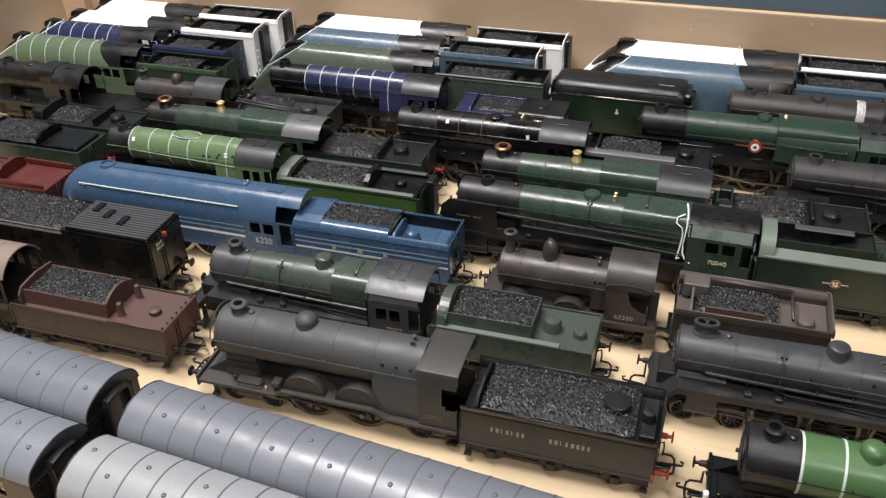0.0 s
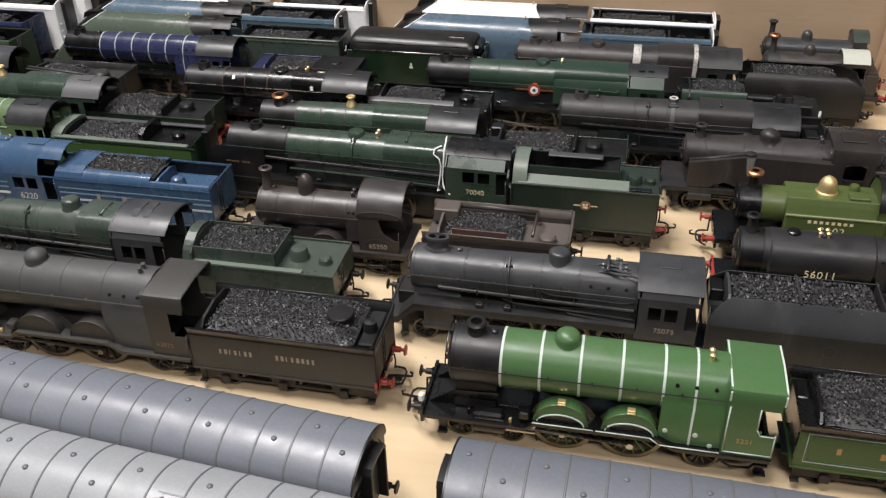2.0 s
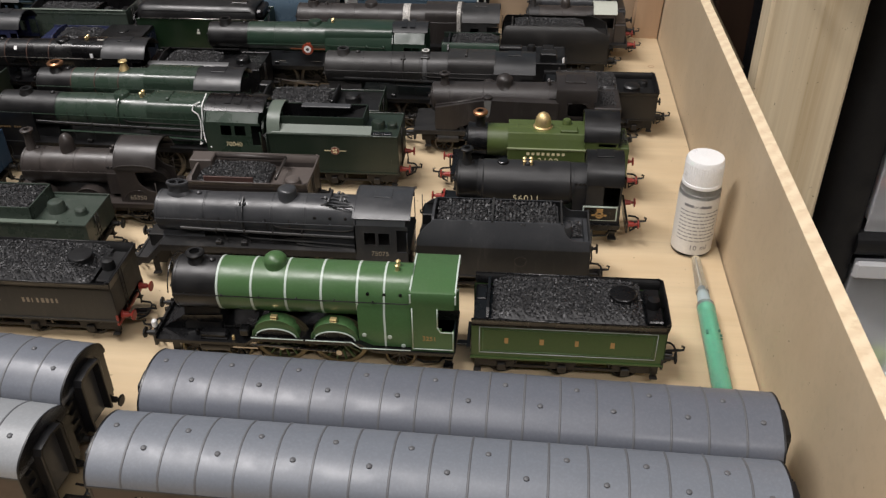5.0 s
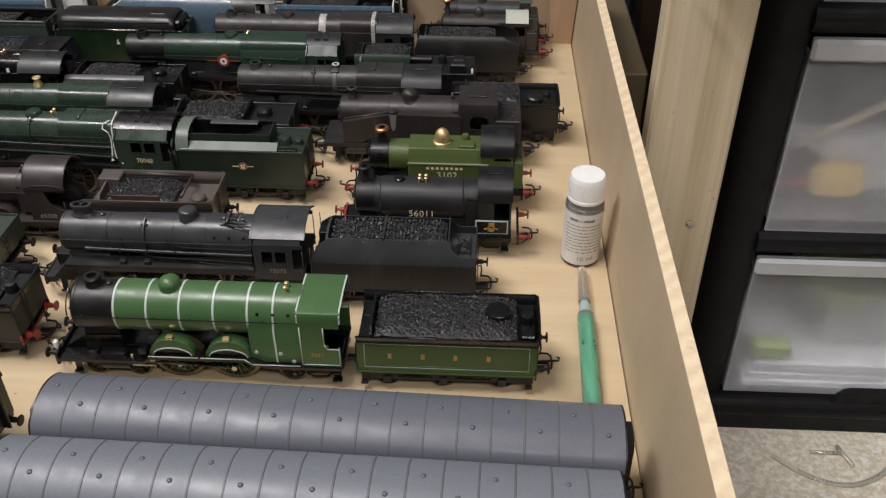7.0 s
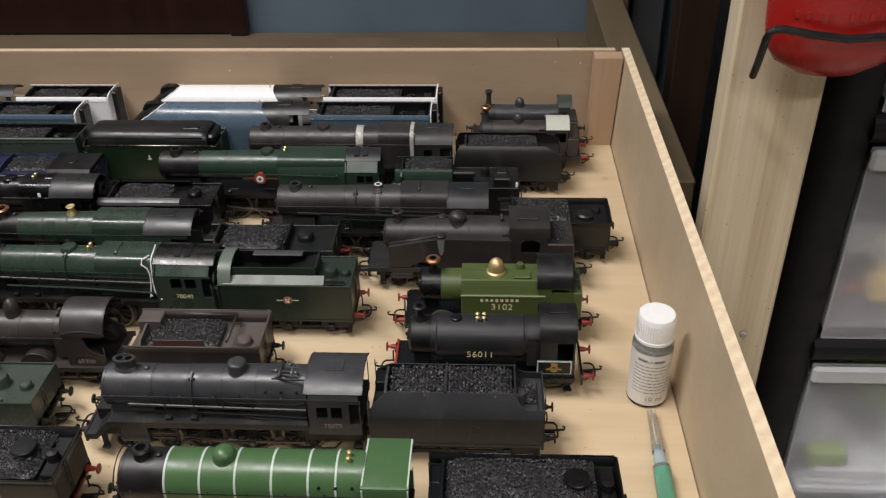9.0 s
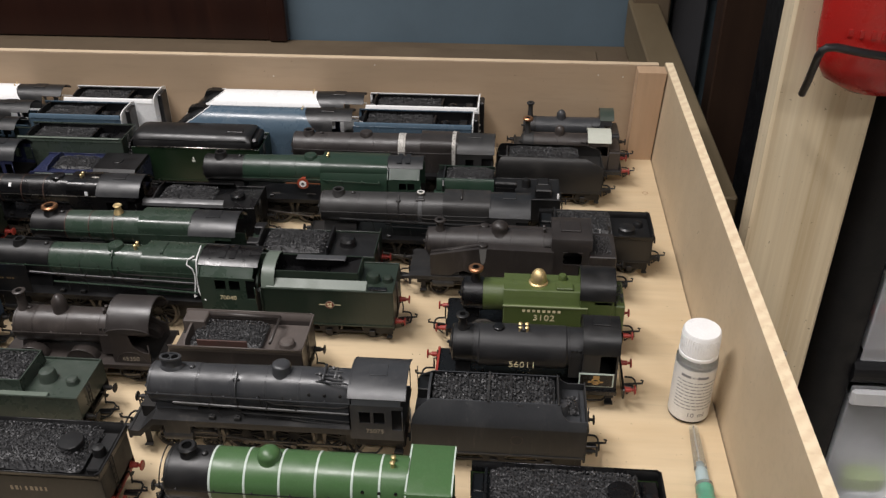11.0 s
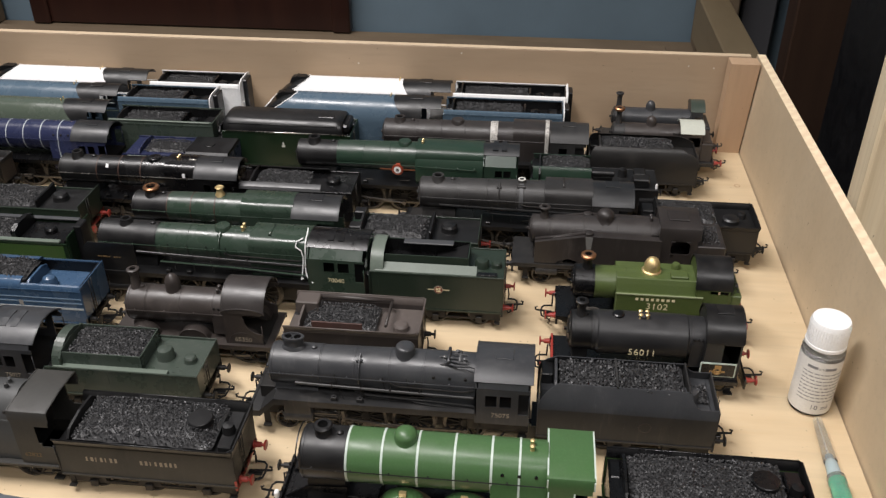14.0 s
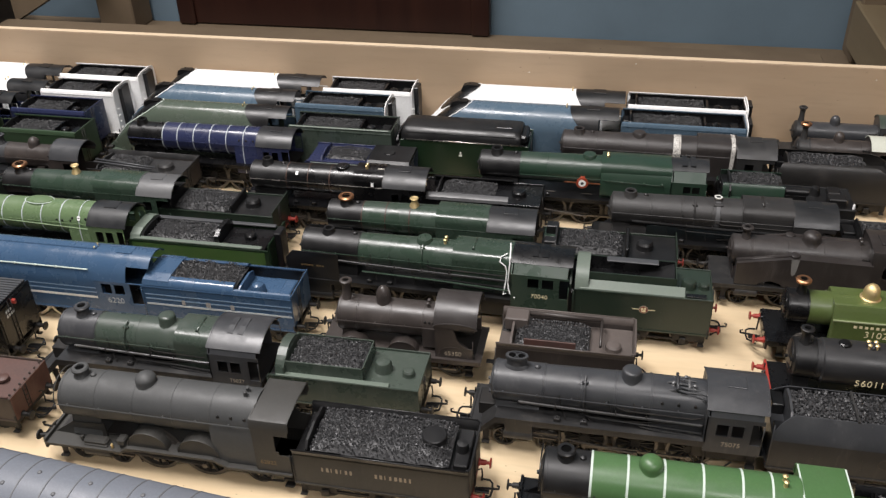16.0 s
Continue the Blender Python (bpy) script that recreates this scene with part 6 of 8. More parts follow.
# ---- bottle and syringe ----
M["bottle"] = clear("smoky_clear_bottle", (0.93, 0.93, 0.92), 0.12)
M["label"] = paint("white_label", (0.74, 0.73, 0.70), 0.5, 0.08, (0.6, 0.6, 0.58), 0, 0.02)
M["liquid"] = paint("milky_oil", (0.60, 0.60, 0.58), 0.3, 0.1)
M["cap"] = paint("white_cap", (0.86, 0.86, 0.85), 0.35, 0.05, (0.8, 0.8, 0.8), 0, 0.02)
M["ink"] = paint("grey_ink", (0.22, 0.22, 0.23), 0.6, 0.1)
bottle = thing("oil_bottle", -0.0150, -0.3230, "small clear bottle with white cap and printed white label", "bottle")
BR = 10.7
glass = part("bottle_body", Geo().lathe((0, 0, 0), [(BR - 1, 0.1), (BR, 1.2), (BR, 39), (BR - 0.8, 40.6), (8.6, 41.4), (8.6, 43.4)], "z", 40), "bottle", bottle)
part("oil", Geo().lathe((0, 0, 0), [(BR - 2, 1.4), (BR - 1.4, 2.0), (BR - 1.4, 38)], "z", 28), "liquid", bottle)
part("label", Geo().lathe((0, 0, 0), [(BR + 0.12, 2.4), (BR + 0.14, 36.4)], "z", 48, False), "label", bottle, "white printed label")
cap = part("cap", Geo().lathe((0, 0, 0), [(9.5, 41.6), (10.2, 41.8), (10.2, 43.5), (9.9, 43.8), (9.7, 55.6), (9.1, 56.8), (0.3, 57.2)], "z", 44), "cap", bottle, "white ribbed screw cap")
for i in range(44):
    a = 2 * math.pi * i / 44
    part("cap_rib", Geo().box(9.75 * math.cos(a) - 0.18, 9.75 * math.cos(a) + 0.18, 9.75 * math.sin(a) - 0.18, 9.75 * math.sin(a) + 0.18, 44.4, 54.4), "cap", cap)


def wrap_text(text, z, size, ang):
    """Characters laid round the bottle, one by one; ang is the middle, in degrees, -90 faces the open side."""
    n = len(text)
    for i, ch in enumerate(text):
        if ch == " ":
            continue
        a = math.radians(ang) + (i - (n - 1) / 2) * size * 0.72 / BR
        ob = lettering(ch, 0, 0, 0, size, "ink", bottle, "letter")
        ob.matrix_basis = pose((BR + 0.15) * math.cos(a) * MM, (BR + 0.15) * math.sin(a) * MM, z * MM, 90, 0, math.degrees(a) + 90)


wrap_text("10 ml", 5.6, 2.9, -80)
wrap_text("und", 31.6, 2.0, -100)
rng = random.Random(5)
for k in range(9):
    z = 28.4 - k * 2.2
    a = -150.0
    while a < -40:
        wd = rng.uniform(5, 16)
        g = Geo()
        n = 4
        pts = [(math.radians(a + wd * i / n)) for i in range(n + 1)]
        g.loft([[((BR + q) * math.cos(t), (BR + q) * math.sin(t), zz) for q, zz in ((0.12, z), (0.2, z), (0.2, z + 0.5), (0.12, z + 0.5))] for t in pts], True, True, False)
        part("print_bar", g, "ink", bottle)
        a += wd + rng.uniform(2, 4)
for a0, a1 in ((-140, -112), (-92, -62)):
    g = Geo().loft([[((BR + q) * math.cos(t), (BR + q) * math.sin(t), zz) for q, zz in ((0.12, 31.6), (0.22, 31.6), (0.22, 33.1), (0.12, 33.1))] for t in (math.radians(a0 + (a1 - a0) * i / 6) for i in range(7))], True, True, False)
    part("print_bar", g, "ink", bottle)

M["syringe_green"] = paint("green_plunger", (0.07, 0.56, 0.32), 0.35, 0.1, (0.05, 0.48, 0.27), 0, 0.02)
M["syringe_clear"] = frosted_mat("clear_syringe_barrel", (0.93, 0.96, 0.95), 0.90, 0.10)
M["faint_mark"] = paint("faint_green_print", (0.06, 0.26, 0.17), 0.5, 0.1)
M["syringe_hub"] = frosted_mat("pale_blue_hub", (0.66, 0.80, 0.84), 0.5, 0.2)
syringe = thing("syringe", -0.0150, -0.3385, "clear plastic syringe with bright green plunger lying beside the wall", "syringe", turn=-1.6)
part("needle_cap", Geo().lathe((0, 0, 4.2), [(0.4, -1.0), (2.2, -1.2), (2.4, -2), (3.1, -27), (3.3, -31)], "y", 18), "syringe_clear", syringe, "frosted tapered cap")
part("needle", Geo().lathe((0, 0, 4.2), [(0.3, -1), (0.4, -28)], "y", 8), "bright_metal", syringe)
part("hub", Geo().lathe((0, 0, 4.2), [(1.4, -27), (2.4, -31), (3.0, -33), (3.3, -39), (2.4, -40.8)], "y", 16), "syringe_hub", syringe, "pale blue hub")
part("barrel", Geo().lathe((0, 0, 4.7), [(2.6, -41.0), (4.3, -42), (4.5, -43), (4.5, -112)], "y", 26), "syringe_clear", syringe)
part("plunger", Geo().lathe((0, 0, 4.7), [(2.2, -43), (3.5, -43.6), (3.5, -46), (3.1, -46.6), (3.1, -49), (3.4, -49.6), (3.4, -122)], "y", 20), "syringe_green", syringe, "bright green plunger")
for k in range(14):
    part("scale_mark", Geo().box(-1.6 - 0.9 * (k % 5 == 0), -0.5, -50.1 - 3.2 * k, -49.9 - 3.2 * k, 9.05, 9.22), "faint_mark", syringe)
for x, y, hi in ((-3.4, -66, 2.6), (2.2, -65.5, 1.6), (2.6, -69, 1.4), (2.4, -71.5, 1.0)):
    part("scale_mark", Geo().box(x, x + 1.1, y - hi, y, 8.3 if x < 0 else 8.8, 9.1), "dark_mark", syringe)
# ---- open side: coaches ----
coach(-0.7630, -0.4445, 236, "model coach with grey ribbed roof and black corridor end", "roof", -4.8)
coach(-0.5115, -0.4675, 232, "model coach with grey ribbed roof and dark ends", "roof", -4.8)
coach(-0.2510, -0.4880, 238, "model coach with slate-grey ribbed roof beside the tray wall", "roof_slate", -1.7)
coach(-0.7655, -0.4805, 238, "model coach with mid-grey ribbed roof, dark red sides", "roof_mid", -4.8)
coach(-0.5150, -0.5025, 236, "model coach with pale grey ribbed roof carrying raised ducts", "roof_light", -4.8, True)
coach(-0.2570, -0.5230, 240, "model coach with mid-grey ribbed roof and small round vents", "roof_mid", -1.5)

# ---- two locomotives of one class, one bright, one grimy ----
ATL = dict(valance=0.9, slim=1.0, lift=2.6, s0=10, s1=31, b1=94, c0=118, c1=137, rs=12.0, r0=12.2, r1=12.2, zc=34.5, fb="round", fhalf=13.6, fz=15, chim=("std", 19.5, 51.0, 3.3), dome=(56, 51.8, 5.2), valves=(111,), gear=False, zp=17,
           plate=((0, 42, 15.0), (46, 94, 18.2), (101, 137, 14.6)), splash=((56, 10.5, 18.0), (83, 10.5, 18.0)), drive=((57, 13.0), (84, 13.0)), carry=((15, 6.2), (36, 6.2), (112, 7.0)),
           cyl=(20, 11, 14), cab_w=15.4, cab_z=39.6, cab_rise=6.4, roof_flat=True, cab_holes=((130, 140, 28, 38.5), (131.5, 140, 26, 28)), roof_over=0.8)
a = steam_loco("tender_locomotive", -0.2734, -0.4205, "glossy apple green and black model locomotive with white boiler bands", bands=(31, 46.5, 62, 78, 94, 106), boiler="apple", smoke="dull", cabm="apple", platem="black", roofm="apple",
               framem="black", tyre="wheel_gold", rim_mat="apple", wheelm="apple_dark", valve_mat="brass", rodm="steel", num_mat="gold", number=("3251", 126, 21.0, 2.3), rail_mat="dull", spokes=16, **ATL)
for x in (56, 83):
    for s in (-1, 1):
        yy = s * 14.5
        q = [(x + 9.4 * math.cos(u), 17.6 + 5.2 * math.sin(u)) for u in (math.pi * i / 14 for i in range(15))]
        part("wheel_arch", Geo().prism_y(q, min(yy, yy + s * 0.2), max(yy, yy + s * 0.2)), "black", a, "black arch under the green splasher")
        part("arch_lining", Geo().tube([(u, yy + s * 0.25, v) for u, v in q], 0.32, 5), "line", a)
    for y0, y1 in ((-14.6, -12.2), (12.2, 14.6)):
        part("oil_box", Geo().box(x - 1.6, x + 1.6, y0, y1, 27.3, 28.3, 0.2).box(x - 1.6, x + 1.6, y0, y1, 28.7, 29.5, 0.2), "brass", a, "small brass oil box")
for s in (-1, 1):
    y = s * 15.6
    for q in (((118.6, 39), (118.6, 16)), ((118.6, 16), (136.6, 16)), ((136.6, 16), (136.6, 27)), ((129.6, 39), (129.6, 29)), ((129.6, 29), (131, 26)), ((131, 26), (136.6, 26))):
        part("lining", Geo().tube([(x, y, z) for x, z in q], 0.28, 5), "line", a)
    for q in (((94.8, 16), (117.5, 16)), ((94.8, 16), (91, 19)), ((70, 19), (91, 19)), ((45, 19), (69, 19))):
        part("lining", Geo().tube([(x, s * 16.75, z - 0.3) for x, z in q], 0.25, 5), "line", a)
    for x, z in ((96.5, 21), (108, 20.5), (114, 15.8)):
        part("wash_plug", Geo().lathe((x, s * 13.5, z), [(1.0, 0), (1.0, s * 0.4), (0.6, s * 0.5)], "y", 12), "line", a)
roof_line = [(y, z + 1.82) for y, z in ((-15.6, 39.5), (-15.55, 43.8), (-13.6, 45.6), (0, 46.5), (13.6, 45.6), (15.55, 43.8), (15.6, 39.5))]
for x in (117.6, 137.2):
    part("roof_lining", Geo().sheet_x([(y, z + 0.35) for y, z in roof_line], x, x + 0.7, 0.3), "line", a)
part("head_lamp", Geo().box(-2.6, -0.4, -12.8, -10, 18, 22, 0.6), "white", a, "white head lamp")
def front_fittings(T, mat):
    """Frames, steps and boxes on the open front platform."""
    part("door_rail", Geo().tube([(9.0, 12.6 * math.cos(u), 37.1 + 12.6 * math.sin(u)) for u in (0.15 + 2.84 * i / 14 for i in range(15))], 0.32, 6), mat, T)
    for s in (-1, 1):
        part("lamp_bracket", Geo().box(-0.9, -0.3, s * 6 - 0.5, s * 6 + 0.5, 15, 18.5), mat, T)
        y0, y1 = sorted((s * 7.4, s * 8.2))
        part("front_frame", Geo().prism_y([(1, 15), (30, 15), (30, 24), (12, 23), (5, 18)], y0, y1), mat, T)
        y0, y1 = sorted((s * 9.5, s * 14.6))
        part("valve_cover", Geo().box(20, 33, y0, y1, 15, 18.2, 1.0), mat, T)
        part("sand_box", Geo().box(39, 43.5, y0, y1, 17.2, 21.0, 0.6), mat, T)
        part("relief_valve", Geo().cyl((18.5, s * 12, 15), 0.9, 0, 3.4, "z", 10, 0.2), mat, T)
        part("oil_cup", Geo().cyl((36, s * 14.5, 15), 0.7, 0, 2.6, "z", 10, 0.2), "brass", T)


front_fittings(a, "black")
FT = dict(ln=85, w=15.4, side=32.0, flare=1.6, flare_h=4.5, coal=(9, 75, 14.0, 35.6, 3.8), lid=(66, -0.5, 5.9, 41.0), front=39, axles=(14, 41, 69), shelf=32.5)
t = tender("tender", -0.1292, -0.4205, "dark green lined model tender heaped with coal, black top", seed=3, body="apple_dark", topm="black", inner="black", framem="frame", tyre="frame",
           bars=[([1.7, 0, 0, 0, 0, 0, 0, 1.9, 0, 0, 0, 0, 0, 0, 1.6, 0, 0, 0, 0, 0, 0, 1.8], 15, 21.6, 3.1, 2.2, "gold")], tank=((76.5, 83.5, -12, 12, 31, 34.5),), **FT)
for q in (((4, 16), (81, 16)), ((4, 30.4), (81, 30.4)), ((4, 16), (4, 30.4)), ((81, 16), (81, 30.4)), ((5.5, 17.2), (79.5, 17.2)), ((5.5, 29.2), (79.5, 29.2)), ((5.5, 17.2), (5.5, 29.2)), ((79.5, 17.2), (79.5, 29.2))):
    part("lining", Geo().tube([(x, -15.45, z) for x, z in q], 0.18, 5), "line_dim" if q[0][0] == 4 or q[0][0] == 81 else "apple", t)
part("rear_cylinder", Geo().lathe((79.5, -1, 0), [(3.0, 33), (3.1, 36), (2.6, 38.6), (0.3, 39.0)], "z", 16), "black", t)

w62 = steam_loco("tender_locomotive", -0.5150, -0.4055, "weathered black model locomotive with matt sooty boiler", number=("62822", 120, 19.5, 2.4), num_mat="dim_gold", boiler="ash", smoke="ash", cabm="ash_dark", platem="ash_dark", roofm="ash_dark", firem="ash", **{**ATL, "dome": (54.5, 51.8, 5.2), "s1": 30, "b1": 91, "c0": 113.5, "c1": 131.5, "valves": (107,), "cab_holes": ((124.5, 134, 28, 38.5), (126, 134, 26, 28)), "plate": ((0, 41, 15.0), (45, 91, 18.2), (98, 131.5, 14.6))})
front_fittings(w62, "ash_dark")
t = tender("tender", -0.3812, -0.4085, "weathered black model tender with faded white lettering and coal", seed=4, body="ash_dark", topm="dull", beam_red=True, red=True,
           bars=[([0.9, 1.3, 0.5, 1.1, 0.5, 1.2, 1.2], 14, 22.5, 2.6, 2.3, "dullcream"), ([1.2, 1.3, 0.5, 1.0, 1.4, 1.3, 1.1, 1.0], 40, 22.5, 2.6, 2.35, "dullcream")], tank=((76.5, 83.5, -12, 12, 31, 34.5),), **FT)
part("rear_cylinder", Geo().lathe((79.5, -2, 0), [(3.0, 33), (3.1, 36), (2.6, 39.0), (0.3, 39.4)], "z", 16), "dull", t)

# ---- high-footplate ten-wheelers ----
STD = dict(tumble=(3.4, 1.3), drop=19.0, slim=0.88, lift=1.0, s0=10, s1=36, b1=88, c0=114, c1=140.5, rs=11.9, r0=11.6, r1=12.6, zc=33.2, fb="round", fhalf=12.6, fz=24, zp=25.0, w=16.8, plate=((0, 5, 16.5), (13, 140.5, 25.0)), dome=(78, 50.5, 5.0),
           drive=((58, 11.2), (83, 11.2), (109, 11.2)), carry=((17, 6.0), (40, 6.0)), cyl=(17, 12.5, 15), cab_w=17.4, cab_z=40.5, cab_rise=9.0, cab_holes=((119, 124.5, 30, 37), (126, 131.5, 30, 37), (135, 142, 26, 39)),
           pipes=True, valance=3.0, spokes=14, dome_flat=True)
ek = steam_loco("tender_locomotive", -0.3045, -0.3595, "dull black model locomotive with double chimney and dusty boiler", chim=("double", 21.5, 51.5, 3.0), number=("75075", 126.5, 23.6, 2.6), num_mat="dullcream", boiler="soot", smoke="soot", cabm="soot", platem="weather", roofm="soot", **STD)
# fittings paler than the boiler: their highlights are put into the colour
for y, x0, up in ((-5.6, 96, 0.6), (-4.0, 99, 1.2), (-1.5, 94, 1.9), (1.5, 101, 1.7), (4.2, 97, 1.0)):
    part("roof_pipe", Geo().tube([(x0, y, 45.2), (x0 + 2, y - 0.4, 45.4 + up), (x0 + 7, y - 1.2, 45.6 + up), (110, y - 0.6, 45.0 + up * 0.6), (113.6, y, 44.2)], 0.42, 6), "worn_soot", ek)
for x, y in ((98, -2.6), (104, 2.4), (108, -3.6)):
    part("roof_valve", Geo().lathe((x, y, 0), [(1.1, 44.8), (1.1, 46.4), (0.7, 46.8), (0.7, 48.0), (1.0, 48.2), (0.2, 48.7)], "z", 12), "worn_soot", ek)
part("manifold", Geo().cyl((105.5, 0, 46.4), 0.9, -4.6, 4.0, "y", 10), "worn_soot", ek)
t = tender("tender", -0.1602, -0.3600, "tall grimy black model tender with riveted curved sides and coal", seed=6, ln=86, w=15.8, side=41.5, curve=True, body="weather", topm="soot", pitch=1.8, coal=(10, 70, 11.0, 41.2, 1.6), front=44, shelf=32, axles=(14, 41, 68), dome=((73, -4, 4.2, 7),), tank=((70, 83, -12, 12, 29, 32),))
part("coal_divider", Geo().box(37, 38, -11, 11, 30, 43.6), "weather", t)
part("coal_plate", Geo().box(71, 71.8, -11, 11, 29, 43.6, 0.2), "weather", t)
tagged(part("spilt_coal", coal_geo(75, 82, 6, 34.4, 0.8, 31, 1.7), "coal", t), kind="stuff")
part("crest", Geo().lathe((52, -15.8, 23), [(3.2, 0), (3.2, -0.15), (2.6, -0.15), (2.6, 0)], "y", 24, False), "umber", t)
steam_loco("tender_locomotive", -0.5500, -0.3550, "dusty green model locomotive with grey cab roof and many pipes", chim=("std", 25.5, 50.5, 3.3), number=("75027", 119.5, 23.6, 2.4), num_mat="dullcream", boiler="brgreen_w", smoke="soot", cabm="soot", platem="weather", roofm="soot", vents=2, **{**STD, "fb": "belpaire", "fhalf": 13.0, "dome": (76, 50.5, 4.8), "b1": 84, "c0": 105, "c1": 133, "s0": 13, "plate": ((0, 5, 16.5), (13, 133, 25.0)), "drive": ((55, 11.2), (79, 11.2), (103, 11.2)), "cab_holes": ((110, 115.5, 30, 37), (117, 122.5, 30, 37), (127, 135, 26, 39))})
t = tender("tender", -0.4140, -0.3540, "dark green model tender with inset bunker and coal", seed=7, rivets=6, ln=82, w=15.8, side=30.5, body="brgreen_w", topm="brgreen_w", bunker=(8, 52, 13, 37.5), coal=(11, 51, 12, 36, 1.5), front=39, axles=(13, 39, 66), dome=((60, -1, 4.6, 5), (74, -3, 3.2, 2.5)))
part("front_arch", Geo().prism_x([(-15.4, 30)] + arc(0, 35.5, 13.2, 6.2, 12) + [(15.4, 30)], 4.5, 9.5), "brgreen_w", t, "dusty arched front plate")
# pale strip: dust on the shelf, with the light from above painted in
part("shelf_strip", Geo().box(5, 66, -15.9, -12.8, 29.4, 30.9, 0.2), "pale", t, "dusty tank shelf, paled for light from above")

# ---- small brown goods engine ----
gl = steam_loco("tender_locomotive", -0.3985, -0.3110, "brown-grey weathered small model goods locomotive with rounded cab", s0=8, s1=20, b1=58, c0=66, c1=87.5, slim=1.0, lift=2.0, rs=10.3, r0=10.1, r1=10.1, zc=30.0, chim=("tall", 12.5, 52.0, 3.0), dome=(34, 50.0, 4.2), valves=(60,), fhalf=10.4, fz=20,
           zp=17.5, plate=((0, 92, 17.5),), splash=((18, 8.5, 17.2), (47, 8.5, 17.2), (76, 8.5, 17.2)), drive=((18, 10), (47, 10), (76, 10)), carry=(), cyl=None, cab_w=14.6, cab_z=38.5, cab_rise=10.5, cab_holes=((77.0, 88.5, 24.0, 37.0),), roof_over=2.0,
           boiler="umber", smoke="umber", cabm="umber", platem="umber", roofm="smoke_brown", number=("65350", 76, 19.3, 2.8), num_mat="dullcream", vents=0)
for s2 in (-1, 1):
    y0, y1 = sorted((s2 * 14.62, s2 * 14.0))
    part("curved_sheet", Geo().prism_y([(76.9, 23.9), (87.4, 23.9)] + [(87.4 - 10.0 * math.sin(u), 34.6 - 10.0 * math.cos(u)) for u in (math.pi / 2 * i / 9 for i in range(10))] + [(76.9, 34.6)], y0, y1), "umber", gl)
    part("eave_arch", Geo().prism_y([(65.6, 38.3)] + [(77.5 - 12.4 * math.cos(u), 38.4 + 3.0 * math.sin(u)) for u in (math.pi * i / 12 for i in range(1, 12))] + [(89.6, 38.3)], *sorted((s2 * 15.2, s2 * 14.2))), "umber", gl)
    part("eave_bead", Geo().tube([(77.5 - 12.4 * math.cos(u), s2 * 15.2, 38.4 + 3.1 * math.sin(u)) for u in (math.pi * i / 14 for i in range(15))], 0.35, 6), "smoke_brown", gl)
    part("cut_out_bead", Geo().tube([(87.4 - 10.0 * math.sin(u), s2 * 14.65, 34.6 - 10.0 * math.cos(u)) for u in (math.pi / 2 * i / 9 for i in range(10))], 0.3, 6), "umber", gl)
t = tender("tender", -0.2985, -0.3130, "rusty brown model tender with flared sides, half full", seed=8, ln=74, w=15.2, side=31.5, flare=1.4, flare_h=4.0, body="umber", topm="dust_brown", coal=(10, 50, 11, 31.5, 2.6), front=36, shelf=29.5, plank=(15, 43, -11.6, -10.8, 30, 35.5), axles=(12, 36, 60), dome=((63, -4, 4.2, 2.6),), tank=((3, 16, 2, 12, 30, 38),))
part("rear_tank_rail", Geo().tube([(56, -12, 35.5), (56, 12, 35.5)], 0.8, 8).tube([(14, 11.5, 36), (56, 11.5, 35.5)], 1.4, 8), "umber", t)

# ---- blue streamlined engine and its tender ----
streamliner("streamlined_locomotive", -0.6800, -0.2960, 168, "smooth blue streamlined model locomotive with silver stripes", "blue", "bulb", 34, roofm="blue", stripes="silver", rail=True, number="6220", zt=50.0, hw=15.2)
t = corridor_tender("tender", -0.5150, -0.2965, 95, "blue streamlined model tender with silver stripes, full of coal", "blue", gang=False, top="blue", stripe="line_dim", seed=9, coal_to=0.62, side=36)
part("front_cowl", Geo().prism_x([(-15, 36.6), (-13.8, 39.6), (-8, 41.4), (8, 41.4), (13.8, 39.6), (15, 36.6)], 1.5, 18), "blue", t)
bars([2.2, 0, 0, 0, 0, 3.0, 0, 0, 0, 0, 2.4], 25, -15.25, 24.4, 3.4, 3.1, "worn_grey", t)

# ---- big green engine with tall deflectors ----
b = steam_loco("tender_locomotive", -0.4445, -0.2570, "dark green model locomotive with smoke deflectors and white tubing", turn=-1.4, drop=20.0, tumble=(5.2, 5.0), slim=0.85, s0=16, s1=53, b1=112, c0=148, c1=182, rs=12.2, r0=11.9, r1=13.0, zc=37.0, fb="belpaire", fhalf=13.2, fz=25, chim=("low", 32, 51.8, 3.4), dome=None, feed=93, valves=(106,), valve_mat="brass",
               zp=26.0, plate=((0, 6, 16.5), (15, 182, 26.0)), w=16.8, drive=((64, 12.2), (90, 12.2), (116, 12.2)), carry=((18, 6), (44, 6), (150, 6.4)), cyl=(20, 13, 16), cab_w=17.6, cab_z=43.0, cab_rise=9.0, cab_holes=((158, 164.5, 36, 42.5), (166.5, 173, 36, 42.5), (176.5, 183, 30, 43)),
               pipes=True, deflect=(8, 42, 26, 45.0), boiler="brgreen", smoke="dull", cabm="brgreen", platem="dull", roofm="black", number=("70040", 165, 29.0, 2.9), num_mat="cream", vents=2, valance=2.2)
bars([1.2, 1.0, 1.3, 1.1, 1.2, 0, 1.3, 1.0, 1.2], 18, -16.15, 35, 1.0, 1.65, "dim_gold", b)
part("side_pipe", Geo().tube([(56, -13.4, 33), (100, -13.9, 32.6), (146, -14.6, 31)], 0.55, 6), "brgreen", b)
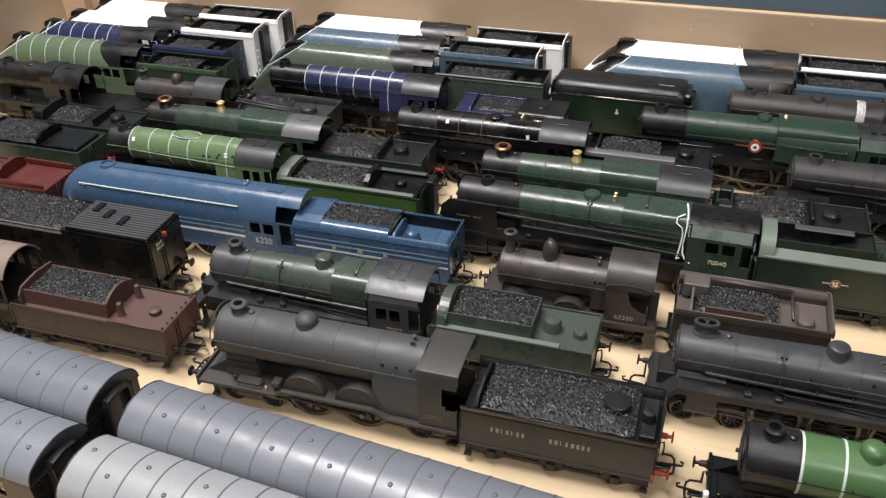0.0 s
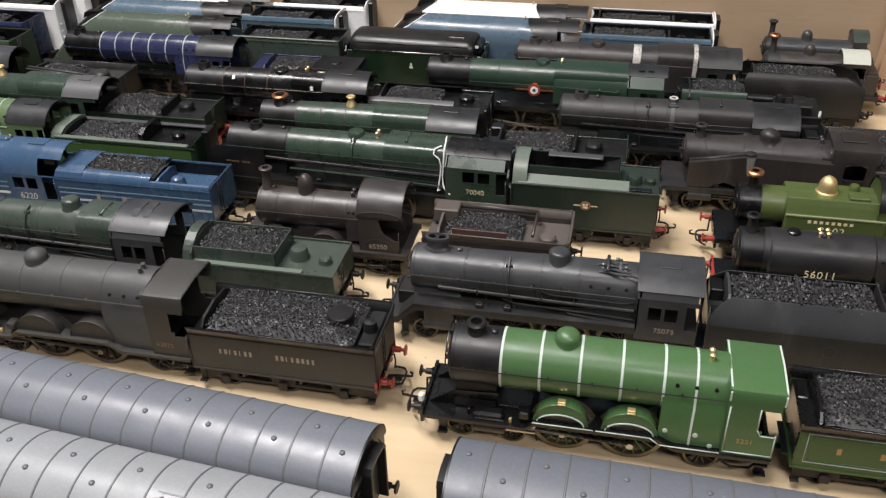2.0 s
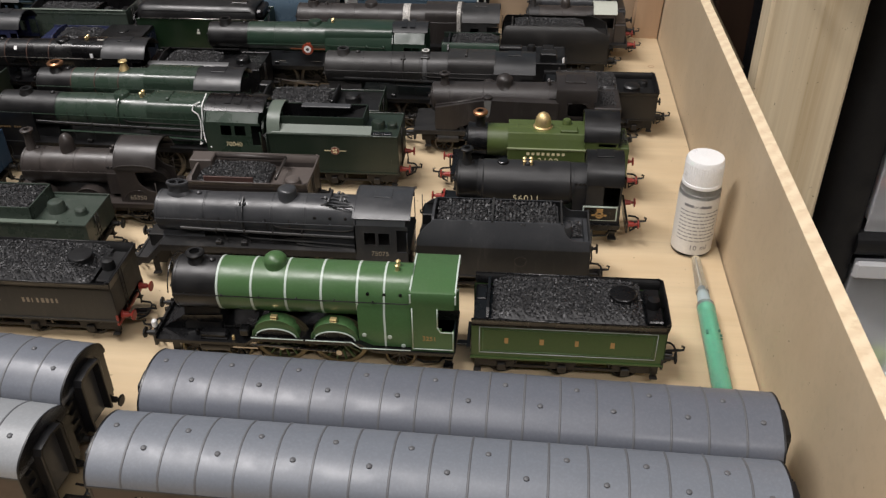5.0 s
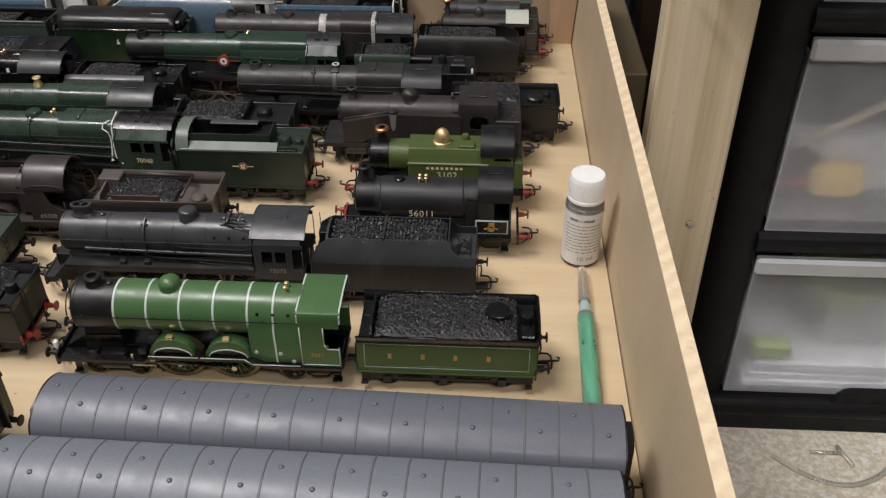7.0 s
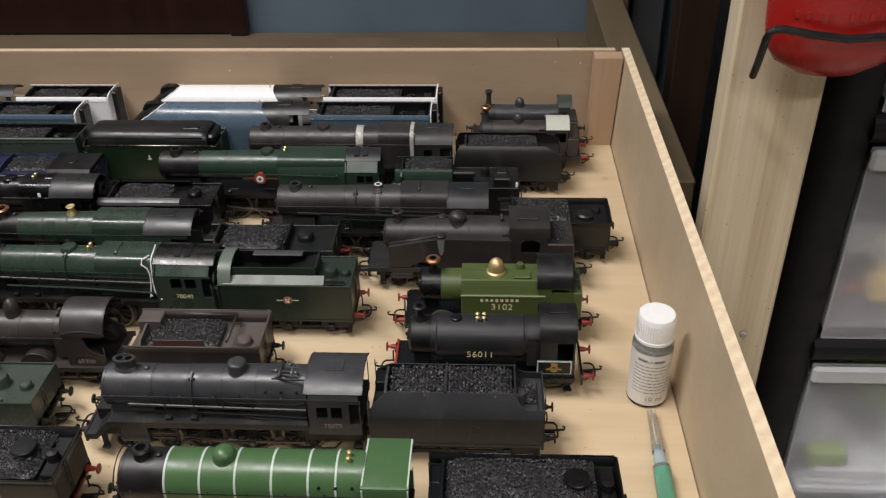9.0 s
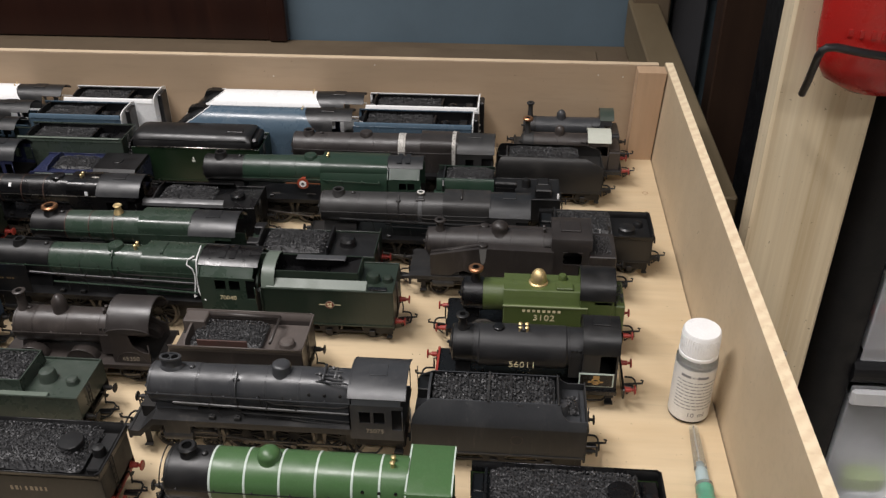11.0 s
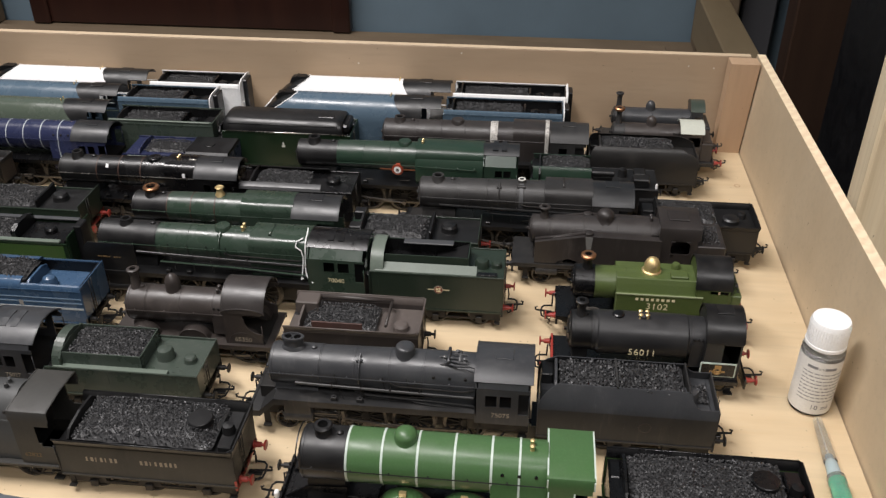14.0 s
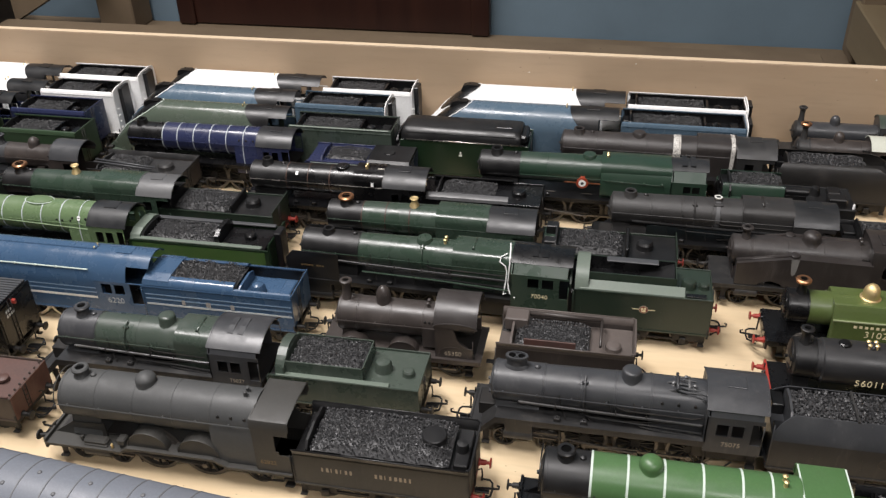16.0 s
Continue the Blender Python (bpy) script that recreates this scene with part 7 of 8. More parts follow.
part("plastic_tubing", Geo().tube([(145, 3, 53.2), (146, -3, 53.1), (146.5, -8, 52.8), (146.8, -11, 51.4), (146.8, -12.6, 48), (146.5, -12.8, 43), (146, -13, 37), (146.4, -13.8, 32), (148, -15, 29), (151, -16.4, 27.6)], 0.48, 6), "white", b, "tied white plastic tubing")
part("plastic_tubing", Geo().tube([(144.8, -8, 52.9), (141.5, -10.5, 51.9), (141, -12.4, 49.5), (144.3, -12.9, 47), (145.2, -12.9, 43), (144.8, -13.3, 37), (144, -14.2, 31), (143.5, -15, 28), (145, -15.4, 29.5)], 0.42, 6), "white", b)
t = tender("tender", -0.2605, -0.2605, "dark green model tender with round crest and empty bunker", seed=10, rivets=7, ln=79, w=15.9, side=38.0, body="brgreen_t", topm="brgreen_t", bunker=(5, 58, 10.0, 46.0), coal=(0, 0, 0, 30, 0), front=44, shelf=38.5, red=True, axles=(13, 39, 65), dome=((65.5, -3, 4.2, 3.6), (74, -3, 3.0, 2.4)))
part("bunker_floor", Geo().box(4, 57, -9, 9, 36.8, 37.6), "black", t)
part("bunker_lining", Geo().prism_x([(9.0, 37.6), (9.0, 45.6), (8.6, 45.6), (8.6, 37.6)], 5, 57), "black", t)
part("coal_chute", Geo().prism_y([(38, 37.6), (57, 37.6), (57, 45.0)], -8.8, 8.4), "dull", t)
part("front_cowl", Geo().sheet_x([(-15.6, 37.5), (-13.6, 43.5), (-9.6, 47.6), (-4, 49.4), (4, 49.4), (9.6, 47.6), (13.6, 43.5), (15.6, 37.5)], 0.8, 8.5, 0.8), "pale", t, "pale grey-green front cowl")
# dusty ledge whose pale colour also holds the light falling on it
part("shelf_strip", Geo().prism_x([(-15.9, 37.6), (-15.7, 38.6), (-10.4, 41.6), (-10.4, 40.6)], 4, 63), "pale", t, "dusty sloping shelf, paled for light from above")
part("shelf_slot", Geo().box(64, 75, -15.2, -12.0, 38.4, 39.0, 0.2), "black", t)
part("roof_piece", Geo().box(18, 48, 4.0, 9.0, 45.2, 46.4, 0.4), "dgrey", t)
c = part("crest", Geo().lathe((41, -15.9, 27.5), [(2.7, 0), (2.7, -0.2), (0.2, -0.25)], "y", 24), "dullcream", t, "round gold and red crest")
part("crest_centre", Geo().lathe((41, -16.1, 27.5), [(2.3, 0), (2.3, -0.15), (0.2, -0.2)], "y", 20), "dull_red", c)
part("crest_wing", Geo().box(34.6, 47.4, -16.02, -15.9, 27.25, 27.75), "cream", c)
for dx, dz, r in ((-0.9, 0.6, 0.8), (0.7, 0.9, 0.7), (0.5, -0.8, 0.9), (-0.8, -0.9, 0.6)):
    part("crest_mark", Geo().lathe((41 + dx, -16.25, 27.5 + dz), [(r, 0), (r, -0.08), (0.1, -0.1)], "y", 8), "cream", c)

# ---- two tank engines by the wall ----
k = steam_loco("tank_locomotive", -0.1522, -0.3125, "black model saddle tank locomotive with red buffers", slim=1.0, lift=0.5, s0=8, s1=20, b1=71, c0=78, c1=96.5, rs=10.4, r0=10.9, r1=10.9, zc=32.2, chim=("tall", 13.5, 51.5, 2.9), dome=(46, 45.6, 3.0), valves=(44.5, 48), valve_mat="brass", fhalf=10.5, fz=20,
               zp=15.5, w=15.5, plate=((0, 97, 15.5),), drive=((28, 8), (60, 8)), carry=(), cyl=(12, 11, 12), cab_w=13.6, cab_z=38.5, cab_rise=12.5, cab_holes=((87, 95.5, 26, 38.0),), roof_over=0.6, boiler="black_tank", smoke="dull", cabm="black_tank", platem="black", roofm="dull", red=True, beam_red=True, rear=4, rail=False, framem="dull")
part("saddle_tank", Geo().loft([[(x, r * math.cos(a2), 32.2 + r * math.sin(a2)) for a2 in (2 * math.pi * i / 40 for i in range(40))] for x, r in ((22, 11.0), (23, 11.8), (69, 11.8), (70, 11.0))]), "black_tank", k)
part("filler_cap", Geo().lathe((33, 0, 0), [(3.2, 42.5), (3.2, 44.6), (2.6, 45.1), (0.3, 45.3)], "z", 18), "black", k)
part("cab_back", Geo().box(95.6, 96.3, -13.0, 13.0, 15, 39.0), "black_tank", k)
lettering("56011", 46, -11.8, 26.6, 3.9, "cream", k, "number", 1.1)
part("crest_panel", Geo().box(76.5, 95, -14.1, -13.8, 17.5, 26.5).box(77, 94.5, -14.25, -14.0, 18, 26), "line", k)
part("crest_ground", Geo().box(77.2, 94.3, -14.4, -14.2, 18.2, 25.8), "black", k)
part("crest", Geo().lathe((85.5, -14.4, 21.4), [(2.3, 0), (2.3, -0.15), (1.4, -0.15), (1.3, 0)], "y", 20, False).box(81.5, 89.5, -14.55, -14.4, 20.6, 21.6).box(84, 87.4, -14.55, -14.4, 23.4, 25.2), "gold", k)

s = steam_loco("tank_locomotive", -0.1495, -0.2650, "olive green model side tank locomotive with brass dome, copper-capped chimney", slim=1.0, lift=0.5, s0=8, s1=20, b1=72, c0=76, c1=95, rs=9.8, r0=9.6, r1=9.8, zc=32.0, chim=("tall", 15.5, 50.5, 3.0), chim_mat="copper", dome=(52, 50.5, 4.6), dome_mat="brass", fhalf=9.8, fz=20,
               zp=17.0, w=15.8, plate=((0, 102, 17.0),), drive=((20, 9.5), (48, 9.5), (76, 9.5)), carry=(), cyl=None, cab_w=13.2, cab_z=39.0, cab_rise=12.8, cab_holes=((84, 94, 28, 38.4),), roof_over=0.6, boiler="olive", smoke="black", cabm="olive", platem="black", roofm="dull", red=True, beam_red=False, rear=6, framem="black", vents=0, rail=False)
for sd in (-1, 1):
    y0, y1 = sorted((sd * 9.2, sd * 14.2))
    tk = part("side_tank", Geo().box(32, 80, y0, y1, 17, 34.0, 0.5), "olive", s)
    part("tank_lip", Geo().box(31.6, 80.4, min(sd * 13.6, sd * 14.6), max(sd * 13.6, sd * 14.6), 33.6, 34.8, 0.3), "olive_edge", tk, "pale worn tank lip")
part("tank_top", Geo().prism_x([(-12.2, 33), (-10.2, 38.6), (-9.0, 41.4), (-8.2, 41.9), (8.2, 41.9), (9.0, 41.4), (10.2, 38.6), (12.2, 33)], 32, 76), "olive", s)
part("filler_cap", Geo().box(62, 72, -8, -2, 41.5, 43.5, 0.5).lathe((66, 4, 0), [(2.6, 41), (2.6, 44), (2, 45), (0.3, 45.2)], "z", 16), "olive", s)
bk = part("bunker", Geo().box(96, 101.5, -13, 13, 17, 36, 0.5).box(84, 96, -12.9, -12.1, 17, 36), "olive", s)
tagged(part("coal", coal_geo(92, 101, 11.5, 35.5, 1.0, 21), "coal", s), kind="stuff")
bars([1.7, 1.7, 1.7, 1.7, 1.7, 1.7, 1.7, 1.7], 43, -14.25, 30.4, 1.7, 2.9, "cream", s)
lettering("3102", 55.5, -14.25, 24.6, 4.2, "cream", s, "number", 1.1)
part("dome_flange", Geo().lathe((52, 0, 0), [(6.0, 40.5), (5.6, 42.4), (4.7, 42.9)], "z", 24, False), "brass", s)

def warning_plate(T, x, zc, radius, degrees):
    """A small white enamel square lying on the boiler's side."""
    a = math.radians(degrees)
    n, u = Vector((-math.cos(a), math.sin(a))), Vector((math.sin(a), math.cos(a)))
    c = Vector((0, zc)) + n * radius
    q = [c + u * h + n * d for h, d in ((-1.4, -0.1), (1.4, -0.1), (1.4, 0.3), (-1.4, 0.3))]
    part("warning_plate", Geo().prism_x([(p[0], p[1]) for p in q], x - 1.0, x + 1.0), "white", T, "small white enamel plate")


# ---- green engines with copper chimney caps ----
COP = dict(s0=10, s1=34, b1=84, c0=118, c1=145, rs=10.8, r0=11.2, r1=12.4, zc=35.0, fb="belpaire", fhalf=12.6, fz=20, chim=("std", 22, 50.8, 3.9), chim_mat="copper", dome=None, whistle=68, zp=17.5, w=16.4, plate=((0, 145, 17.5),),
           splash=((60, 11, 17.2), (86, 11, 17.2), (112, 11, 17.2)), drive=((60, 12.8), (86, 12.8), (112, 12.8)), carry=((17, 6), (40, 6)), cyl=(20, 12, 14), cab_w=15.4, cab_z=41.0, cab_rise=8.2, cab_holes=((124, 130, 31, 38), (134, 147, 28, 39.5)), bands=(34, 50, 66, 84), band_mat="copper_line", band_w=0.3, roof_over=3.0)
steam_loco("tender_locomotive", -0.4360, -0.2150, "dark green model locomotive with copper chimney cap and brass valve cover", boiler="brgreen", smoke="dull", cabm="brgreen", platem="dull", roofm="roof_dark", group="copper-capped engines", **COP)
CT = dict(rivets=6, ln=86, w=15.6, side=31.0, body="brgreen_t", topm="dull", inner="brgreen", coal=(12, 52, 12, 31, 4.0), front=38, rear_h=3.0, axles=(14, 41, 68), dome=((66, 0, 5.2, 4.2),), tank=((3, 11, 6, 13, 28, 37), (3, 11, -13, -6, 28, 37), (54, 56, -13, 13, 28, 36)), beam_red=True, red=True)
tender("tender", -0.2855, -0.2130, "dark green model tender heaped with fine coal", seed=11, **CT)
# grey cab roof: the sheen of a dark glossy roof is in its colour
steam_loco("tender_locomotive", -0.6820, -0.2050, "dark green model locomotive, copper chimney cap, grey cab roof", boiler="brgreen", smoke="dull", cabm="brgreen", platem="dull", roofm="worn_soot", group="copper-capped engines", **{**COP, "whistle": 66, "bands": (), "c1": 141, "cab_holes": ((122, 128, 31, 38), (132, 144, 28, 39.5))})
tender("tender", -0.5540, -0.1990, "dark green model tender with coal and red rear buffers", seed=12, **CT)

# ---- light green engine with white bands ----
PAC = dict(s0=10, s1=28, b1=92, c0=108, c1=133, rs=11.6, r0=12.2, r1=13.0, zc=35.5, fb="round", fhalf=13.2, fz=17, chim=("low", 20, 50.5, 3.8), dome=None, zp=22.0, w=16.4, plate=((0, 10, 18.0), (18, 133, 25.6)), drive=((54, 12.6), (78, 12.6), (102, 12.6)), carry=((14, 6), (36, 6), (122, 6.6)), cyl=(20, 12, 14),
           cab_w=15.6, cab_z=40.5, cab_rise=9.0, cab_holes=((113, 118, 30, 38), (120, 125, 30, 38), (128, 134, 28, 39)), roof_over=2.0, band_w=0.3, band_mat="line_dim")
g = steam_loco("tender_locomotive", -0.6850, -0.2470, "light apple green banded model locomotive with dark grey cab roof", bands=(28, 43, 58, 72, 86, 100), boiler="light_green", smoke="dull", cabm="light_green", platem="black", roofm="roof_dark", **PAC)
lz = Geo().lathe((0, 0, 0), [(8, 48.8), (6.8, 50.7), (4.5, 51.4), (0.3, 51.6)], "z", 26)
lz.v = [(67 + x * 1.35, y * 0.72, z) for x, y, z in lz.v]
part("dome", lz, "light_green", g, "long low green dome")
part("dome_lining", Geo().tube([(67 + 10.4 * math.cos(q), 5.4 * math.sin(q), 50.0) for q in (6.2832 * i / 24 for i in range(25))], 0.3, 5), "line", g)
part("running_line", Geo().tube([(28, -11.2, 39.8), (67, -11.8, 38.8), (108, -12.2, 37.4)], 0.42, 6), "light_line", g, "pale green handrail")
warning_plate(g, 31.5, 39.2, 10.75, 40)
warning_plate(g, 100, 39.2, 11.45, 26)
for x in (84, 88, 94):
    part("wash_plug", Geo().lathe((x, -10.9, 42.4), [(0.7, 0), (0.7, -0.5), (0.3, -0.6)], "y", 10), "dull", g)
t = tender("tender", -0.5520, -0.2440, "green model tender with white-edged top, coal and black rear", seed=13, ln=98, w=15.2, side=33.0, body="tgreen", topm="black", inner="black", coal=(12, 58, 11.5, 33, 2.5), front=37, rear_h=3, axles=(12, 36, 60, 86), shelf=31, red=True, beam_red=True)
part("rear_hood", Geo().prism_x([(-12, 31), (-11.5, 38), (-6, 40.5), (6, 40.5), (11.5, 38), (12, 31)], 60, 63).box(63, 94, -12, 12, 30.5, 32, 0.5).lathe((80, 0, 0), [(4, 31), (4, 34.5), (3, 35.5), (0.3, 35.8)], "z", 18), "black", t)
for s2 in (-1, 1):
    y0, y1 = sorted((s2 * 12.2, s2 * 15.3))
    part("top_strip", Geo().box(4, 93, y0, y1, 33.0, 34.6, 0.5), "dgrey" if s2 > 0 else "pale", t)
part("front_cowl", Geo().prism_x([(-15.2, 33), (-13.5, 36), (-8, 38), (8, 38), (13.5, 36), (15.2, 33)], 2, 9), "pale", t)
part("rear_panel", Geo().box(98, 99, -15, -5, 14, 38, 0.4).box(98, 99, 5, 15, 14, 38, 0.4), "tgreen", t)
part("gangway", Geo().box(98, 103, -5, 5, 14, 40, 0.6), "plastic_black", t, "black corridor connector")
part("side_panel", Geo().box(3, 95, -15.4, -15.2, 16, 31), "apple_dark", t, "grass green side panel")

# ---- black banded engine, long dark engines ----
bl = steam_loco("tender_locomotive", -0.5080, -0.1690, "glossy black model locomotive with fine red boiler bands", s0=10, s1=38, b1=88, c0=110, c1=137, rs=11.4, r0=11.4, r1=12.4, zc=35.2, fb="belpaire", fhalf=12.6, fz=20, chim=("low", 22, 50.2, 3.6), dome=(78, 49.0, 5.2), bands=(38, 54, 70), band_mat="copper_line", band_w=0.3, zp=22,
           plate=((0, 10, 18.0), (18, 137, 24.6)), drive=((56, 12), (82, 12), (108, 12)), carry=((16, 6), (38, 6)), cab_w=15.4, cab_z=41, cab_rise=8.6, cab_holes=((116, 121, 31, 38), (123, 128, 31, 38), (131, 138, 28, 39.5)), boiler="black", smoke="dull", cabm="black", platem="black", roofm="roof_dark", roof_over=3, rail_mat="steel")
warning_plate(bl, 46, 38.8, 10.1, 42)
warning_plate(bl, 102, 42.0, 12.0, 4)
for y in (-2.2, 1.2):
    part("safety_valve", Geo().lathe((96, y, 0), [(1.2, 49.0), (0.9, 51.4), (1.1, 52.4), (0.5, 52.9)], "z", 12), "brass", bl, "small brass safety valve")
part("whistle", Geo().tube([(104, -2.5, 50.6), (109, -2.5, 50.6)], 0.6, 8), "bright_metal", bl)
t = tender("tender", -0.3735, -0.1640, "black model tender with rounded top edges and low coal", seed=14, ln=84, w=15.8, side=35, body="black", topm="black", coal=(14, 52, 11, 35, 3.4), front=40, rear_h=1, axles=(14, 41, 68), dome=((68, 0, 5, 3),))
# near edge grey, far edge dull black
part("rolled_edge", Geo().prism_x([(-15.9, 34.6), (-15.4, 36.6), (-13.6, 38.0), (-11.6, 38.3), (-11.6, 37.7), (-13.4, 37.3), (-15.2, 35.6)], 5, 62, True), "worn_soot", t, "grey rolled edge")
part("rolled_edge", Geo().prism_x([(15.9, 34.6), (15.4, 36.6), (13.6, 38.0), (11.6, 38.3), (11.6, 37.7), (13.4, 37.3), (15.2, 35.6)], 5, 62, True), "dull", t)

LONG = dict(s0=10, s1=36, b1=100, c0=124, c1=149, rs=11.8, r0=11.8, r1=12.8, zc=35.5, fb="belpaire", fhalf=13, fz=22, chim=("low", 22, 50.2, 3.8), dome=(74, 49.6, 5.0), zp=24, plate=((0, 6, 17), (14, 149, 24.0)), drive=((50, 10.5), (72, 10.5), (94, 10.5), (116, 10.5)), carry=((18, 6),), cyl=(20, 13, 15),
            cab_w=15.6, cab_z=41, cab_rise=8.8, cab_holes=((130, 136, 31, 38), (141, 150, 28, 39.5)), roof_over=1.5)
lg = steam_loco("tender_locomotive", -0.2525, -0.1790, "dull black model goods locomotive with long plain boiler", boiler="smoke_grey", smoke="smoke_grey", cabm="smoke_grey", platem="dull", roofm="roof_dark", pipes=True, **{**LONG, "dome": None, "b1": 93})
vp = part("clack_valve", Geo().lathe((77.5, 0, 0), [(3.4, 49.0), (2.6, 50.6), (2.4, 51.6), (1.0, 51.8)], "z", 18).box(74.6, 80.4, -6.5, -4.0, 47.0, 49.6, 0.5), "smoke_grey", lg)
part("valve_ring", Geo().lathe((77.5, 0, 0), [(2.5, 51.4), (2.6, 52.0), (2.0, 52.2), (1.5, 52.0)], "z", 20, False), "silver", vp, "white painted valve ring")
part("dust_streak", Geo().lathe((0, 0, 39.165), [(11.0, 76.2), (11.2, 76.4), (11.2, 78.8), (11.0, 79.0)], "x", 40, False), "worn_soot", lg, "pale dusty boiler band")
tender("tender", -0.0960, -0.1790, "dull black model tender with coal close to the tray wall", seed=15, ln=74, w=15.6, side=30, flare=0.8, flare_h=3, body="dull", topm="dull", coal=(12, 48, 12.5, 33, 3.0), front=38, axles=(12, 36, 61), dome=((58, -3, 5.5, 3.0), (66, 4, 3, 2.5)))

# ---- sloping-tank engine by the wall ----
q = steam_loco("tank_locomotive", -0.1775, -0.2120, "grey-black weathered model tank locomotive with sloping side tanks", s0=10, s1=22, b1=84, c0=89, c1=112, rs=10.6, r0=10.8, r1=12.2, lift=-1.5, zc=34.5, chim=("tall", 18, 52.5, 3.0), dome=(56, 52.4, 5.6), fhalf=12, fz=20, valves=(84,), zp=18,
               w=16, plate=((0, 130, 18.0),), drive=((44, 10.5), (68, 10.5), (92, 10.5)), carry=((18, 6), (114, 6)), cyl=(14, 12, 14), cab_w=15.0, cab_z=41, cab_rise=8.4, cab_holes=((96, 107.5, 29.5, 38.5),), roof_flat=True, boiler="smoke_brown", smoke="smoke_brown", cabm="smoke_brown", platem="weather", roofm="smoke_brown", rear=18, rail=False)
for sd in (-1, 1):
    y0, y1 = sorted((sd * 7.5, sd * 15.4))
    part("side_tank", Geo().prism_y([(13, 18.5), (26, 18.5), (28, 20.5), (34, 22.5), (40, 20.5), (42, 18.5), (90, 18.5), (90, 38.6), (45, 39.4), (13, 33.5)], y0, y1), "smoke_brown", q)
part("bunker", Geo().box(112, 129, -14.6, 14.6, 18, 36, 0.6), "smoke_brown", q)
tagged(part("coal", coal_geo(115, 127, 11.5, 35.6, 1.2, 22), "coal", q), kind="stuff")
for y in (-12, 12):
    part("tank_filler", Geo().lathe((46, y, 0), [(2.9, 38.5), (2.9, 40.6), (2.3, 41.0), (0.3, 41.1)], "z", 16), "smoke_brown", q)
    part("ridge_pipe", Geo().tube([(13, y * 1.02, 33.8), (45, y * 1.02, 39.7)], 0.5, 6), "smoke_brown", q)
part("lime_streak", Geo().prism_y([(43.6, 39.2), (48.4, 39.2), (47.6, 30.5), (47.0, 28.6), (45.8, 27.4), (44.8, 29.4)], -15.5, -15.42), "limescale", q, "pale lime streak below the filler")
part("roof_hatch", Geo().box(94, 106.5, -6.2, 5.2, 48.0, 49.5, 0.3), "smoke_brown", q)
for x, zz, dx, dz in ((96, 29.5, 1, 1), (107.5, 29.5, -1, 1), (96, 38.5, 1, -1), (107.5, 38.5, -1, -1)):
    part("window_corner", Geo().prism_y([(x - 0.2 * dx, zz - 0.2 * dz), (x + 2.4 * dx, zz - 0.2 * dz), (x + 1.0 * dx, zz + 0.5 * dz), (x + 0.4 * dx, zz + 1.0 * dz), (x - 0.2 * dx, zz + 2.4 * dz)][::1 if dx * dz > 0 else -1], -15.1, -14.45), "smoke_brown", q)

# ---- green engine with a round plate on its side ----
m = steam_loco("tender_locomotive", -0.3480, -0.1290, "dark green model locomotive with round red and white nameplate", s0=10, s1=40, b1=97, c0=145, c1=169, rs=11.0, r0=11.4, r1=12.6, zc=36.0, fb="belpaire", fhalf=13.4, fz=20, chim=("low", 22, 50.4, 4.0), dome=None, feed=88, valves=(101,), valve_mat="brass", zp=24.0, plate=((0, 6, 17), (14, 169, 24.0)),
               drive=((62, 12), (88, 12), (114, 12)), carry=((18, 6), (42, 6), (146, 6.4)), cab_w=16.2, cab_z=40.4, cab_rise=10.4, tumble=(6.4, 5.8), cab_holes=((153.5, 158.5, 33.8, 39.0), (159.5, 164.5, 33.8, 39.0)), boiler="mgreen", smoke="dull", cabm="mgreen", platem="dull", roofm="roof_dark", pipes=False, rail=False, roof_over=1.0, vents=2)
part("casing", Geo().loft([[(x, y * k, z) for y, z in ((-14.6, 27.5), (-14.8, 36.0), (-14.0, 41.5), (-10.6, 47.4), (-7, 49.9), (7, 49.9), (10.6, 47.4), (14.0, 41.5), (14.8, 36.0), (14.6, 27.5))] for x, k in ((97, 0.97), (98, 1.0), (145, 1.02))]), "mgreen", m)
part("casing_skirt", Geo().prism_y([(104, 28), (145, 28), (145, 21.5), (132, 22.5), (112, 25)], -15.0, -14.5), "mgreen", m)
part("skirt_edge", Geo().tube([(112, -15.0, 25), (132, -15.0, 22.4), (145, -15.0, 21.4)], 0.35, 6), "line_dim", m)
part("handrail", Geo().tube([(40, -12.6, 38.6), (97, -13.6, 39.0), (101, -15.4, 39.6), (140, -15.6, 38.4)], 0.32, 6), "mgreen", m)
for x in (112, 127, 139):
    part("rail_knob", Geo().lathe((x, -14.6, 39.0), [(0.8, 0), (0.8, -1.0), (0.3, -1.4)], "y", 10), "mgreen", m)
pl = part("nameplate", Geo().lathe((84.5, -15.2, 36.5), [(4.2, 0), (4.2, -0.6), (3.2, -0.8), (0.2, -0.8)], "y", 28).box(83, 86, -15.2, -11, 33.5, 39.5), "orange", m, "round red plate with wings")
for xa, xb in ((72, 80.6), (88.4, 97)):
    part("plate_wing", Geo().box(xa, xb, -15.5, -15.1, 36.1, 36.9), "wing_brown", pl)
part("plate_centre", Geo().lathe((84.5, -16.0, 36.5), [(2.6, 0), (2.6, -0.2), (0.2, -0.25)], "y", 24), "white", pl)
part("plate_mark", Geo().lathe((84.5, -16.2, 36.5), [(1.1, 0), (1.1, -0.12), (0.2, -0.15)], "y", 16), "dgrey", pl)
